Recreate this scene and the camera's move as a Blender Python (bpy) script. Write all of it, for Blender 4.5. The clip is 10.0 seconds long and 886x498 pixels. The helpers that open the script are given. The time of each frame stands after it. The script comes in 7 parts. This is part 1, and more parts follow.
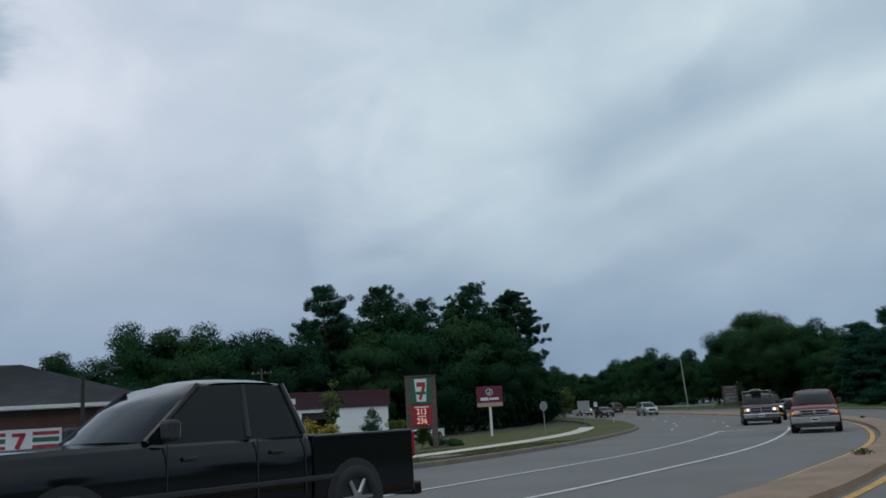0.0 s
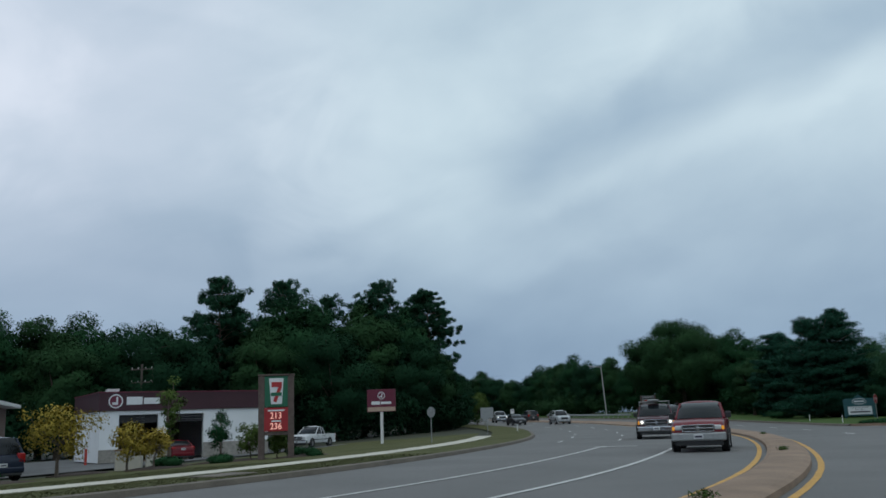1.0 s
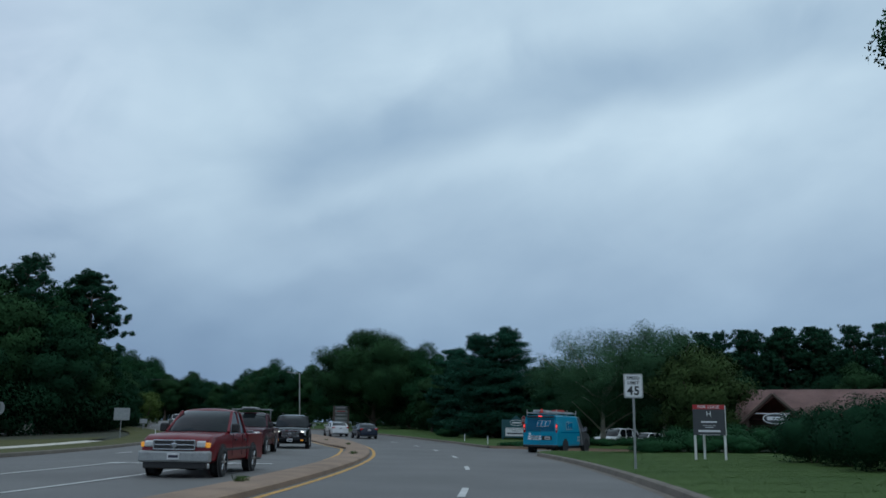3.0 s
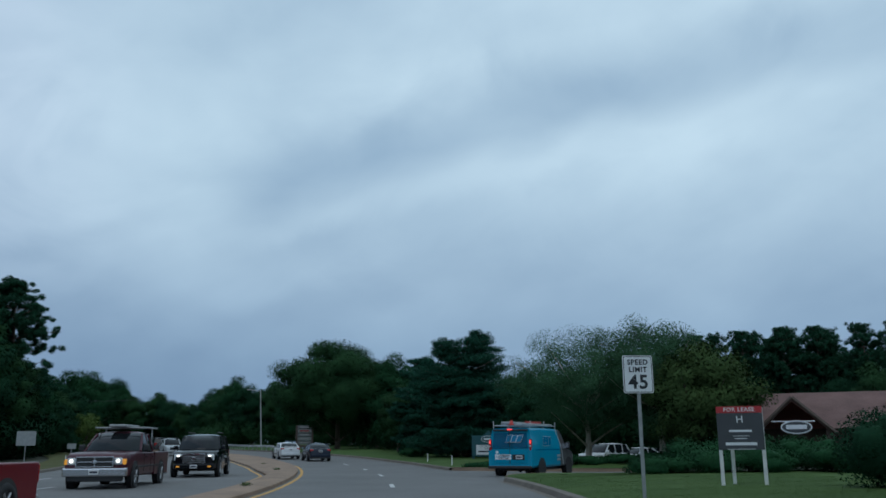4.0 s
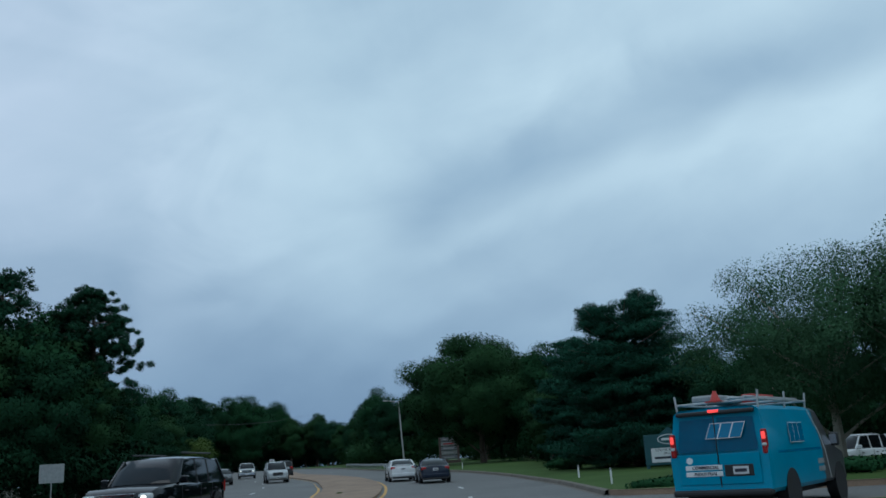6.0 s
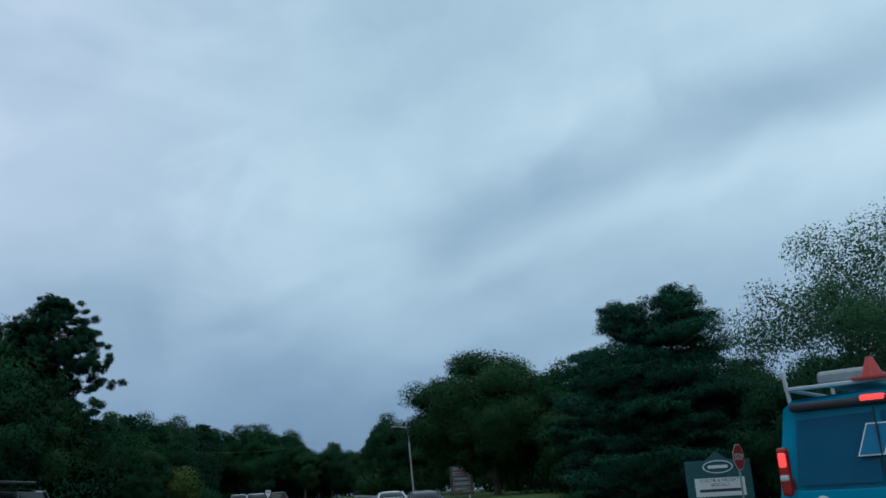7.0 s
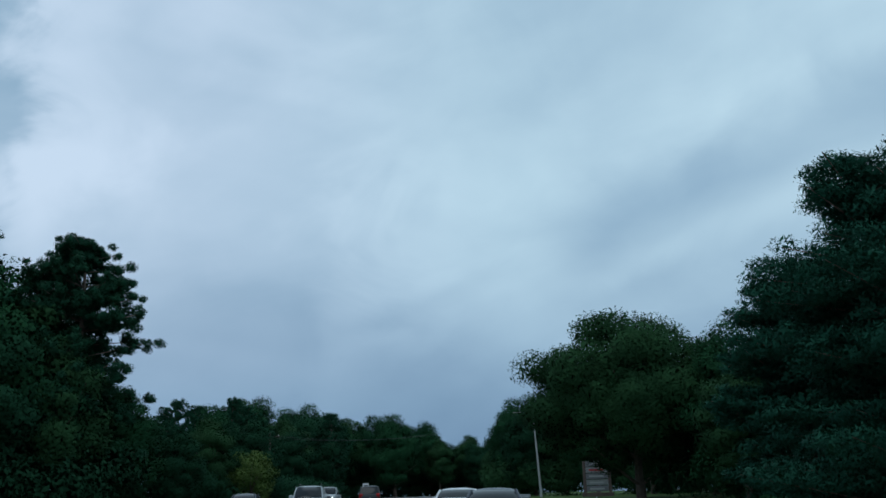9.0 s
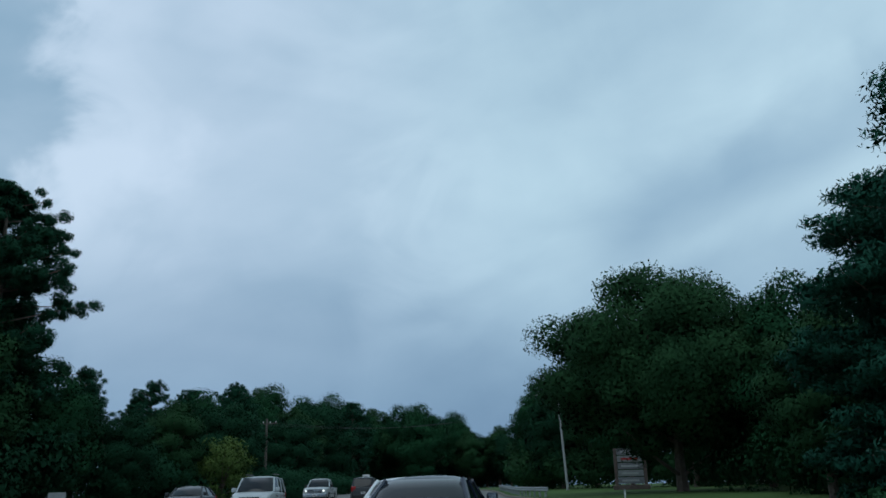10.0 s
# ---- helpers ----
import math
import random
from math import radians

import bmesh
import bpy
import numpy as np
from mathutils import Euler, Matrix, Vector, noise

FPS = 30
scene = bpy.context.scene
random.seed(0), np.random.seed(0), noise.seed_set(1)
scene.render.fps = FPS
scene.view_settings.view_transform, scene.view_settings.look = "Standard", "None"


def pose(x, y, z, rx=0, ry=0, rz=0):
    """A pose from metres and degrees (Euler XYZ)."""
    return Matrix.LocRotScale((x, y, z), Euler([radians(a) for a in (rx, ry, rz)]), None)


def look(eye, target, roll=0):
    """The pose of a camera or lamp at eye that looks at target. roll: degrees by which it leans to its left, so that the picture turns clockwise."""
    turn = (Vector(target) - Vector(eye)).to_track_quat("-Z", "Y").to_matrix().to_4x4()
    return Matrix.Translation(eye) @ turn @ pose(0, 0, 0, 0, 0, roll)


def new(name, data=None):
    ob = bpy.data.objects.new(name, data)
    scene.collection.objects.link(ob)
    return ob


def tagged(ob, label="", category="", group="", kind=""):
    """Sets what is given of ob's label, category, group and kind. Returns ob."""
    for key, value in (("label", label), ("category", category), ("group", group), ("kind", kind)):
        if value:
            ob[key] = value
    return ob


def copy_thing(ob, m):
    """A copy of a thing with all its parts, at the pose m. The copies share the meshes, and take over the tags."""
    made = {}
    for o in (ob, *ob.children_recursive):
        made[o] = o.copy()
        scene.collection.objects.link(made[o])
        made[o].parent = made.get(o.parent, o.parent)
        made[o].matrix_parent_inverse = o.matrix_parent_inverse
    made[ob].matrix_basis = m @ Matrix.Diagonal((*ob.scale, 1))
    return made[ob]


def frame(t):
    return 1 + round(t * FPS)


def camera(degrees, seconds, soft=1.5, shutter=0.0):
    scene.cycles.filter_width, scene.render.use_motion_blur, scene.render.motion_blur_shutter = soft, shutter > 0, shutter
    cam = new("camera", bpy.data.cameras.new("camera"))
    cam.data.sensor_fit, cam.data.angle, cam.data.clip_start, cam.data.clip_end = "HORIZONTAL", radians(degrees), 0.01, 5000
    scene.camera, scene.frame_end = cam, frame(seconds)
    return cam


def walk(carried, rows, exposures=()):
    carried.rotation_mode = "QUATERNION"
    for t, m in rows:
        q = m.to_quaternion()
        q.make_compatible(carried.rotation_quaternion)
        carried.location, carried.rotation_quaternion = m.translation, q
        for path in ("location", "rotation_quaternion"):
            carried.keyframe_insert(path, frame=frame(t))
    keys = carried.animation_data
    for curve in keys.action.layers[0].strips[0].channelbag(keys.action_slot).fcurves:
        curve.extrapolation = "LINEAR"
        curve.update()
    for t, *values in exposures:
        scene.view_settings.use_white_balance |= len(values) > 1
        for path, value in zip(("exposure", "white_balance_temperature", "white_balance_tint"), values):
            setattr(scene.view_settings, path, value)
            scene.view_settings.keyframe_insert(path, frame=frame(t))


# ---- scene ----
cam = camera(55.2, 10.0, soft=1.6)
PATH = [
    (0, (-6.9, -30.2, 1.28), (-7.375, -28.299, 1.678), -3.4),
    (0.5, (-5.9, -26.7, 1.28), (-6.309, -24.787, 1.696), -3.6),
    (1, (-4.6, -23.7, 1.28), (-4.938, -21.77, 1.68), -2.1),
    (1.5, (-3.0, -21.2, 1.28), (-3.204, -19.254, 1.696), 0.0),
    (2, (-1.15, -19.6, 1.28), (-1.179, -17.645, 1.702), 1.0),
    (2.5, (0.70, -18.8, 1.28), (0.758, -16.838, 1.663), 0.7),
    (3, (2.213, -15.772, 1.28), (2.451, -13.829, 1.692), 0.8),
    (3.2, (2.848, -13.898, 1.28), (3.128, -11.973, 1.742), 0.8),
    (4.5, (6.26, -1.853, 1.28), (6.481, 0.088, 1.708), -2.2),
    (5, (7.277, 2.772, 1.28), (7.339, 4.738, 1.645), -3.2),
    (5.5, (8.101, 7.5, 1.28), (8.073, 9.455, 1.701), -3.1),
    (6, (8.78, 12.197, 1.28), (8.694, 14.134, 1.768), -3.6),
    (7.5, (10.102, 25.432, 1.28), (9.934, 27.343, 1.845), -2.8),
    (8, (10.263, 29.823, 1.28), (10.018, 31.73, 1.831), -2.1),
    (8.5, (10.223, 34.458, 1.28), (9.823, 36.335, 1.842), -1.5),
    (9, (10.11, 39.38, 1.28), (9.631, 41.237, 1.847), -1.5),
    (9.5, (9.918, 44.681, 1.28), (9.403, 46.532, 1.836), -2.0),
    (10, (9.609, 50.344, 1.28), (9.048, 52.182, 1.834), -1.5),
]
walk(cam, [(t, look(eye, target, roll)) for t, eye, target, roll in PATH],
     exposures=[(0.0, 0.02, 6560, 11), (1.5, 0.10, 6340, 9), (2.5, 0.0, 6100, 9), (4.5, -0.04, 5850, 6), (5.0, 0.03, 5850, 6), (5.5, -0.02, 5830, 5), (7.5, -0.05, 5770, 3), (10.0, -0.05, 5790, 2)])

# ---- world and sun ----
world = bpy.data.worlds.new("overcast_sky")
scene.world = world
world.use_nodes = True
wt = world.node_tree
wt.nodes.clear()


def wnode(kind, **inputs):
    n = wt.nodes.new(kind)
    for key, value in inputs.items():
        n.inputs[key].default_value = value
    return n


def wmath(op, a, b=None, clamp=False):
    n = wt.nodes.new("ShaderNodeMath")
    n.operation, n.use_clamp = op, clamp
    for k, v in enumerate((a, b)):
        if v is None:
            continue
        if isinstance(v, (int, float)):
            n.inputs[k].default_value = v
        else:
            wt.links.new(v, n.inputs[k])
    return n.outputs[0]


def wmix(fac, a, b):
    n = wt.nodes.new("ShaderNodeMix")
    n.data_type = "RGBA"
    if isinstance(fac, (int, float)):
        n.inputs[0].default_value = fac
    else:
        wt.links.new(fac, n.inputs[0])
    for k, v in ((6, a), (7, b)):
        if isinstance(v, tuple):
            n.inputs[k].default_value = (*v, 1)
        else:
            wt.links.new(v, n.inputs[k])
    return n.outputs[2]


def wramp(value, lo, hi):
    n = wt.nodes.new("ShaderNodeMapRange")
    n.interpolation_type = "SMOOTHSTEP"
    wt.links.new(value, n.inputs[0])
    n.inputs[1].default_value, n.inputs[2].default_value = lo, hi
    return n.outputs[0]


coord = wnode("ShaderNodeTexCoord")
sep = wnode("ShaderNodeSeparateXYZ")
wt.links.new(coord.outputs["Generated"], sep.inputs[0])
dx, dy, dz = sep.outputs
# directions as degrees round (from +y, to the right) and up
az = wmath("MULTIPLY", wmath("ARCTAN2", dx, dy), 57.3)
el = wmath("MULTIPLY", wmath("ARCSINE", dz), 57.3)
SLOPE = 0.33
along = wmath("ADD", az, wmath("MULTIPLY", el, SLOPE))
across = wmath("SUBTRACT", el, wmath("MULTIPLY", az, SLOPE))


def cloud(a, b, sa, sb, detail, rough, shift, warp=0.6):
    c = wnode("ShaderNodeCombineXYZ")
    wt.links.new(wmath("MULTIPLY", a, sa), c.inputs[0])
    wt.links.new(wmath("MULTIPLY", b, sb), c.inputs[1])
    c.inputs[2].default_value = shift
    n = wnode("ShaderNodeTexNoise", Scale=1.0, Detail=detail, Roughness=rough, Distortion=warp)
    wt.links.new(c.outputs[0], n.inputs["Vector"])
    return n.outputs[0]


big = cloud(az, el, 0.032, 0.075, 3.0, 0.5, 3.7)
streak = cloud(along, across, 0.03, 0.09, 4.0, 0.55, 8.3)
fine = cloud(along, across, 0.12, 0.2, 5.0, 0.6, 1.9)
puff = cloud(az, el, 0.11, 0.15, 4.0, 0.5, 5.1)
wave = cloud(along, across, 0.035, 0.05, 3.0, 0.5, 2.2)
sky = wnode("ShaderNodeTexSky")
sky.sky_type, sky.sun_disc = "NISHITA", False
sky.sun_elevation, sky.sun_rotation = radians(48), radians(200)
sky.air_density, sky.dust_density = 1.2, 2.0
clear = wnode("ShaderNodeVectorMath")
clear.operation = "SCALE"
clear.inputs["Scale"].default_value = 0.10
wt.links.new(sky.outputs[0], clear.inputs[0])


def total(*terms):
    out = terms[0]
    for t in terms[1:]:
        out = wmath("ADD", out, t)
    return out


def around(value, centre, amount):
    return wmath("MULTIPLY", wmath("SUBTRACT", value, centre), amount)


def hump(value, centre, half):
    """1 at the centre, falling smoothly to 0 at half on both sides."""
    return wmath("SUBTRACT", 1.0, wramp(wmath("ABSOLUTE", wmath("SUBTRACT", value, centre)), 0.0, half))


# a long soft roll of darker cloud that climbs to the right, sharp and bright along its underside
climb = wmath("ADD", 18.6, wmath("ADD", wmath("MULTIPLY", az, 0.30), wmath("MULTIPLY", wmath("MULTIPLY", az, az), -0.004)))
over = total(wmath("SUBTRACT", el, climb), around(wave, 0.5, 5.0), around(puff, 0.5, 3.0))
ends = wmath("MULTIPLY", wramp(az, -9.0, -2.0), wmath("SUBTRACT", 1.0, wramp(az, 30.0, 55.0)))
roll = wmath("MULTIPLY", wmath("MULTIPLY", wramp(over, -3.4, -0.9), wmath("SUBTRACT", 1.0, wramp(over, 0.0, 4.6))), ends)
glow = wmath("MULTIPLY", wmath("MULTIPLY", hump(over, -4.0, 1.6), ends), wmath("SUBTRACT", 1.0, wramp(az, 14.0, 24.0)))
# the hooked left end of the roll hangs down towards the trees
hook = wmath("MULTIPLY", hump(wmath("ADD", az, around(el, 14.0, -0.25)), -3.0, 6.0), hump(el, 14.0, 4.5))
# a thin dark streak low on the left, and a fainter one under the roll
low_line = wmath("SUBTRACT", el, wmath("ADD", 18.2, wmath("MULTIPLY", az, 0.33)))
streaks = wmath("MULTIPLY", hump(wmath("ADD", low_line, around(wave, 0.5, 3.0)), 0.0, 1.5), wmath("MULTIPLY", wramp(az, -26.0, -17.0), wmath("SUBTRACT", 1.0, wramp(az, -12.0, -6.0))))
under = wmath("MULTIPLY", hump(wmath("ADD", over, 9.0), 0.0, 2.4), wmath("MULTIPLY", wramp(az, -10.0, -4.0), wmath("SUBTRACT", 1.0, wramp(az, 2.0, 12.0))))
# duller cloud high on the right and away to the left
dull = wmath("MULTIPLY", hump(wmath("ADD", az, around(puff, 0.5, 30.0)), -27.0, 13.0), wmath("MULTIPLY", wramp(el, 7.0, 13.0), wmath("SUBTRACT", 1.0, wramp(el, 20.0, 27.0))))
# a heavier bank far to the left with a torn bright edge
edge = wmath("ADD", az, wmath("ADD", around(puff, 0.5, 16.0), around(fine, 0.5, 8.0)))
high = wramp(el, 11.0, 17.0)
bank = wmath("MULTIPLY", wmath("SUBTRACT", 1.0, wramp(edge, -44.5, -41.0)), high)
rim = wmath("MULTIPLY", hump(edge, -39.0, 5.0), high)
lit = total(wmath("ADD", 0.67, around(big, 0.5, 1.15)), around(streak, 0.5, 0.55), around(puff, 0.5, 0.45), around(fine, 0.5, 0.20),
            wmath("MULTIPLY", wmath("MULTIPLY", roll, wmath("ADD", 1.0, around(streak, 0.5, 1.6))), -0.44), wmath("MULTIPLY", glow, 0.16), wmath("MULTIPLY", hook, -0.20), wmath("MULTIPLY", streaks, -0.16), wmath("MULTIPLY", under, -0.16),
            wmath("MULTIPLY", dull, -0.30), wmath("MULTIPLY", bank, -0.50), wmath("MULTIPLY", rim, 0.22))
lit = wmath("MAXIMUM", wmath("MINIMUM", lit, 1.0), 0.0)
pale = wmix(wramp(az, -34.0, -8.0), (0.690, 0.750, 0.850), (0.640, 0.765, 0.825))
veil = wmix(lit, (0.325, 0.440, 0.552), pale)
low = wramp(el, 1.5, 20.0)
veil = wmix(low, wmix(lit, (0.125, 0.200, 0.325), (0.275, 0.388, 0.525)), veil)
both = wmix(0.95, clear.outputs[0], veil)
back = wnode("ShaderNodeBackground", Strength=1.0)
wt.links.new(both, back.inputs[0])
wout = wnode("ShaderNodeOutputWorld")
wt.links.new(back.outputs[0], wout.inputs[0])

sun_data = bpy.data.lights.new("sun", "SUN")
sun_data.energy, sun_data.angle, sun_data.color = 0.5, radians(40), (1.0, 0.96, 0.9)
sun = new("sun", sun_data)
sun.matrix_world = look((0, 0, 60), (6, 20, 0))
scene.view_settings.exposure = 0.0

# ---- materials ----
def mat(name, color, rough=0.7, metal=0.0, vary=0.15, scale=6.0, bump=0.0, fine=40.0, second=None, island=0.0, spec=0.5, coat=0.0, emit=None, power=0.0, piece=0.0):
    """A surface with two scales of colour variation, a roughness that varies with it, and fine relief."""
    m = bpy.data.materials.new(name)
    m.use_nodes = True
    nt = m.node_tree
    b = nt.nodes["Principled BSDF"]
    b.inputs["Roughness"].default_value, b.inputs["Metallic"].default_value = rough, metal
    b.inputs["Specular IOR Level"].default_value, b.inputs["Coat Weight"].default_value = spec, coat
    if emit:
        b.inputs["Emission Color"].default_value, b.inputs["Emission Strength"].default_value = (*emit, 1), power
    if not vary and not bump:
        b.inputs["Base Color"].default_value = (*color, 1)
        return m
    tc = nt.nodes.new("ShaderNodeTexCoord")
    a = nt.nodes.new("ShaderNodeTexNoise")
    a.inputs["Scale"].default_value, a.inputs["Detail"].default_value = scale, 4
    f = nt.nodes.new("ShaderNodeTexNoise")
    f.inputs["Scale"].default_value, f.inputs["Detail"].default_value = fine, 3
    for n in (a, f):
        nt.links.new(tc.outputs["Object"], n.inputs["Vector"])
    mixed = nt.nodes.new("ShaderNodeMix")
    mixed.data_type = "FLOAT"
    mixed.inputs[0].default_value = 0.4
    nt.links.new(a.outputs[0], mixed.inputs[2])
    nt.links.new(f.outputs[0], mixed.inputs[3])
    value = mixed.outputs[0]
    if island or piece:
        add = nt.nodes.new("ShaderNodeMath")
        add.operation = "MULTIPLY_ADD"
        add.inputs[1].default_value = (island or piece)
        if island:
            g = nt.nodes.new("ShaderNodeNewGeometry")
            nt.links.new(g.outputs["Random Per Island"], add.inputs[0])
        else:
            g = nt.nodes.new("ShaderNodeObjectInfo")
            nt.links.new(g.outputs["Random"], add.inputs[0])
        shift = nt.nodes.new("ShaderNodeMath")
        shift.operation = "SUBTRACT"
        nt.links.new(value, shift.inputs[0])
        shift.inputs[1].default_value = (island or piece) / 2
        nt.links.new(shift.outputs[0], add.inputs[2])
        value = add.outputs[0]
    ramp = nt.nodes.new("ShaderNodeMapRange")
    ramp.inputs[1].default_value, ramp.inputs[2].default_value = 0.3, 0.7
    nt.links.new(value, ramp.inputs[0])
    c = nt.nodes.new("ShaderNodeMix")
    c.data_type = "RGBA"
    nt.links.new(ramp.outputs[0], c.inputs[0])
    c.inputs[6].default_value = (*[v * (1 - vary) for v in color], 1)
    c.inputs[7].default_value = (*(second or [min(1, v * (1 + vary)) for v in color]), 1)
    nt.links.new(c.outputs[2], b.inputs["Base Color"])
    if bump:
        u = nt.nodes.new("ShaderNodeBump")
        u.inputs["Strength"].default_value, u.inputs["Distance"].default_value = bump, 0.02
        nt.links.new(f.outputs[0], u.inputs["Height"])
        nt.links.new(u.outputs[0], b.inputs["Normal"])
    return m


ASPHALT = mat("asphalt", (0.140, 0.137, 0.132), 0.85, vary=0.22, scale=0.25, fine=55, bump=0.5)
OLD_ASPHALT = mat("old_asphalt", (0.11, 0.112, 0.112), 0.9, vary=0.25, scale=0.4, fine=40, bump=0.4)
PAINT_WHITE = mat("road_paint_white", (0.55, 0.55, 0.52), 0.7, vary=0.3, scale=3, fine=30, second=(0.62, 0.62, 0.6))
PAINT_YELLOW = mat("road_paint_yellow", (0.52, 0.28, 0.05), 0.7, vary=0.3, scale=3, fine=30)
CONCRETE = mat("concrete", (0.25, 0.172, 0.118), 0.9, vary=0.35, scale=0.8, fine=25, bump=0.4)
KERB = mat("kerb_concrete", (0.135, 0.115, 0.092), 0.9, vary=0.3, scale=1.2, fine=25, bump=0.4)
WALK = mat("sidewalk_concrete", (0.5, 0.47, 0.4), 0.9, vary=0.15, scale=0.7, fine=25, bump=0.3, piece=0.25)
GRASS = mat("grass", (0.060, 0.112, 0.030), 0.95, vary=0.3, scale=0.35, fine=22, bump=0.12, second=(0.078, 0.125, 0.038), spec=0.1)
DRY_GRASS = mat("dry_grass", (0.082, 0.102, 0.038), 0.95, vary=0.35, scale=0.3, fine=18, bump=0.7, second=(0.125, 0.118, 0.055), spec=0.1)
BLADE = mat("grass_blades", (0.062, 0.118, 0.034), 0.9, vary=0.2, scale=0.5, fine=15, island=0.12, second=(0.085, 0.135, 0.042), spec=0.1)
BLADE_DRY = mat("dry_grass_blades", (0.084, 0.108, 0.040), 0.9, vary=0.25, scale=0.5, fine=15, island=0.12, second=(0.11, 0.105, 0.05), spec=0.1)
MULCH = mat("mulch", (0.045, 0.03, 0.022), 0.95, vary=0.4, scale=2, fine=30, bump=0.8)
FIELD = mat("forest_floor", (0.032, 0.036, 0.018), 0.95, vary=0.3, scale=0.1, fine=3, bump=0.5)
LEAF_OAK = mat("leaves_dark", (0.0166, 0.0619, 0.0263), 0.75, vary=0.22, scale=0.35, fine=3, island=0.07, second=(0.0246, 0.0789, 0.0310), spec=0.05)
LEAF_MID = mat("leaves_mid", (0.0240, 0.0666, 0.0271), 0.75, vary=0.22, scale=0.35, fine=3, island=0.07, second=(0.0332, 0.0836, 0.0310), spec=0.05)
# darker leaves: shade under the woods put in the colour; also deep green shrubs
LEAF_DEEP_SHADE = mat("leaves_deep_green_shade", (0.0139, 0.0482, 0.0249), 0.8, vary=0.2, scale=0.35, fine=3, island=0.05, second=(0.0203, 0.0619, 0.0292), spec=0.03)
LEAF_GREY = mat("leaves_grey", (0.0420, 0.1040, 0.0520), 0.75, vary=0.22, scale=0.35, fine=3, island=0.08, second=(0.0605, 0.1300, 0.0620), spec=0.05)
LEAF_YELLOW = mat("leaves_yellowing", (0.30, 0.25, 0.04), 0.75, vary=0.35, scale=0.6, fine=4, island=0.3, second=(0.46, 0.33, 0.06), spec=0.1)
LEAF_OLIVE = mat("leaves_olive", (0.040, 0.078, 0.026), 0.75, vary=0.25, scale=0.5, fine=4, island=0.12, second=(0.066, 0.104, 0.034), spec=0.05)
LEAF_LIME = mat("leaves_lime", (0.075, 0.13, 0.034), 0.75, vary=0.25, scale=0.5, fine=4, island=0.12, second=(0.11, 0.16, 0.04), spec=0.05)
NEEDLE = mat("pine_needles", (0.0159, 0.0619, 0.0327), 0.7, vary=0.25, scale=0.4, fine=4, island=0.08, second=(0.0248, 0.0826, 0.0430), spec=0.05)
NEEDLE_BLUE = mat("white_pine_needles", (0.0153, 0.0671, 0.0413), 0.7, vary=0.25, scale=0.4, fine=4, island=0.08, second=(0.0242, 0.0894, 0.0550), spec=0.05)
SHRUB = mat("shrub_leaves", (0.0184, 0.0688, 0.0275), 0.75, vary=0.25, scale=0.6, fine=5, island=0.1, second=(0.0280, 0.0860, 0.0344), spec=0.05)
BARK = mat("bark", (0.11, 0.085, 0.065), 0.95, vary=0.4, scale=3, fine=20, bump=0.8)
PALE_BARK = mat("pale_bark", (0.3, 0.27, 0.22), 0.9, vary=0.3, scale=3, fine=20, bump=0.5)


# ---- helpers for building ----
def link(name, bm, material, parent=None, label=""):
    me = bpy.data.meshes.new(name)
    bm.to_mesh(me)
    bm.free()
    mats = material if isinstance(material, (list, tuple)) else [material]
    for m in mats:
        me.materials.append(m)
    ob = new(name, me)
    if parent:
        ob.parent = parent
    if label:
        ob["label"] = label
    return ob


def part(name, bm, material, parent, label=""):
    return link(name, bm, material, parent, label)


def thing(name, at, label, category, group="", turn=0.0):
    e = new(name)
    e.empty_display_size = 0.2
    e.matrix_world = pose(*at, 0, 0, turn)
    return tagged(e, label, category, group)


def pydata(name, verts, faces, material, parent=None, smooth=False):
    me = bpy.data.meshes.new(name)
    me.from_pydata(verts, [], faces)
    me.materials.append(material)
    if smooth:
        me.shade_smooth()
    ob = new(name, me)
    if parent:
        ob.parent = parent
    return ob


def box(bm, x0, x1, y0, y1, z0, z1, bevel=0.0):
    made = bmesh.ops.create_cube(bm, size=1, matrix=Matrix.LocRotScale(((x0 + x1) / 2, (y0 + y1) / 2, (z0 + z1) / 2), None, (abs(x1 - x0), abs(y1 - y0), abs(z1 - z0))))
    if bevel:
        edges = list({e for v in made["verts"] for e in v.link_edges})
        bmesh.ops.bevel(bm, geom=edges, offset=bevel, segments=2, affect="EDGES", profile=0.5)
    return bm


def boxed(*dims, bevel=0.0):
    return box(bmesh.new(), *dims, bevel=bevel)


def rod(bm, a, b, r0, r1=None, sides=10):
    a, b = Vector(a), Vector(b)
    d = b - a
    m = Matrix.Translation((a + b) / 2) @ d.to_track_quat("Z", "Y").to_matrix().to_4x4()
    bmesh.ops.create_cone(bm, cap_ends=True, segments=sides, radius1=r0, radius2=r0 if r1 is None else r1, depth=d.length, matrix=m)
    return bm


def curve(points, step=2.0):
    """A smooth line through points, in even steps."""
    p = np.array(points, float)
    out = []
    for i in range(len(p) - 1):
        a, b, c, d = p[max(i - 1, 0)], p[i], p[i + 1], p[min(i + 2, len(p) - 1)]
        n = max(2, int(np.hypot(*(c - b)) / step))
        for t in np.arange(n) / n:
            out.append(0.5 * (2 * b + (c - a) * t + (2 * a - 5 * b + 4 * c - d) * t**2 + (3 * b - a - 3 * c + d) * t**3))
    out.append(p[-1])
    return np.array(out)


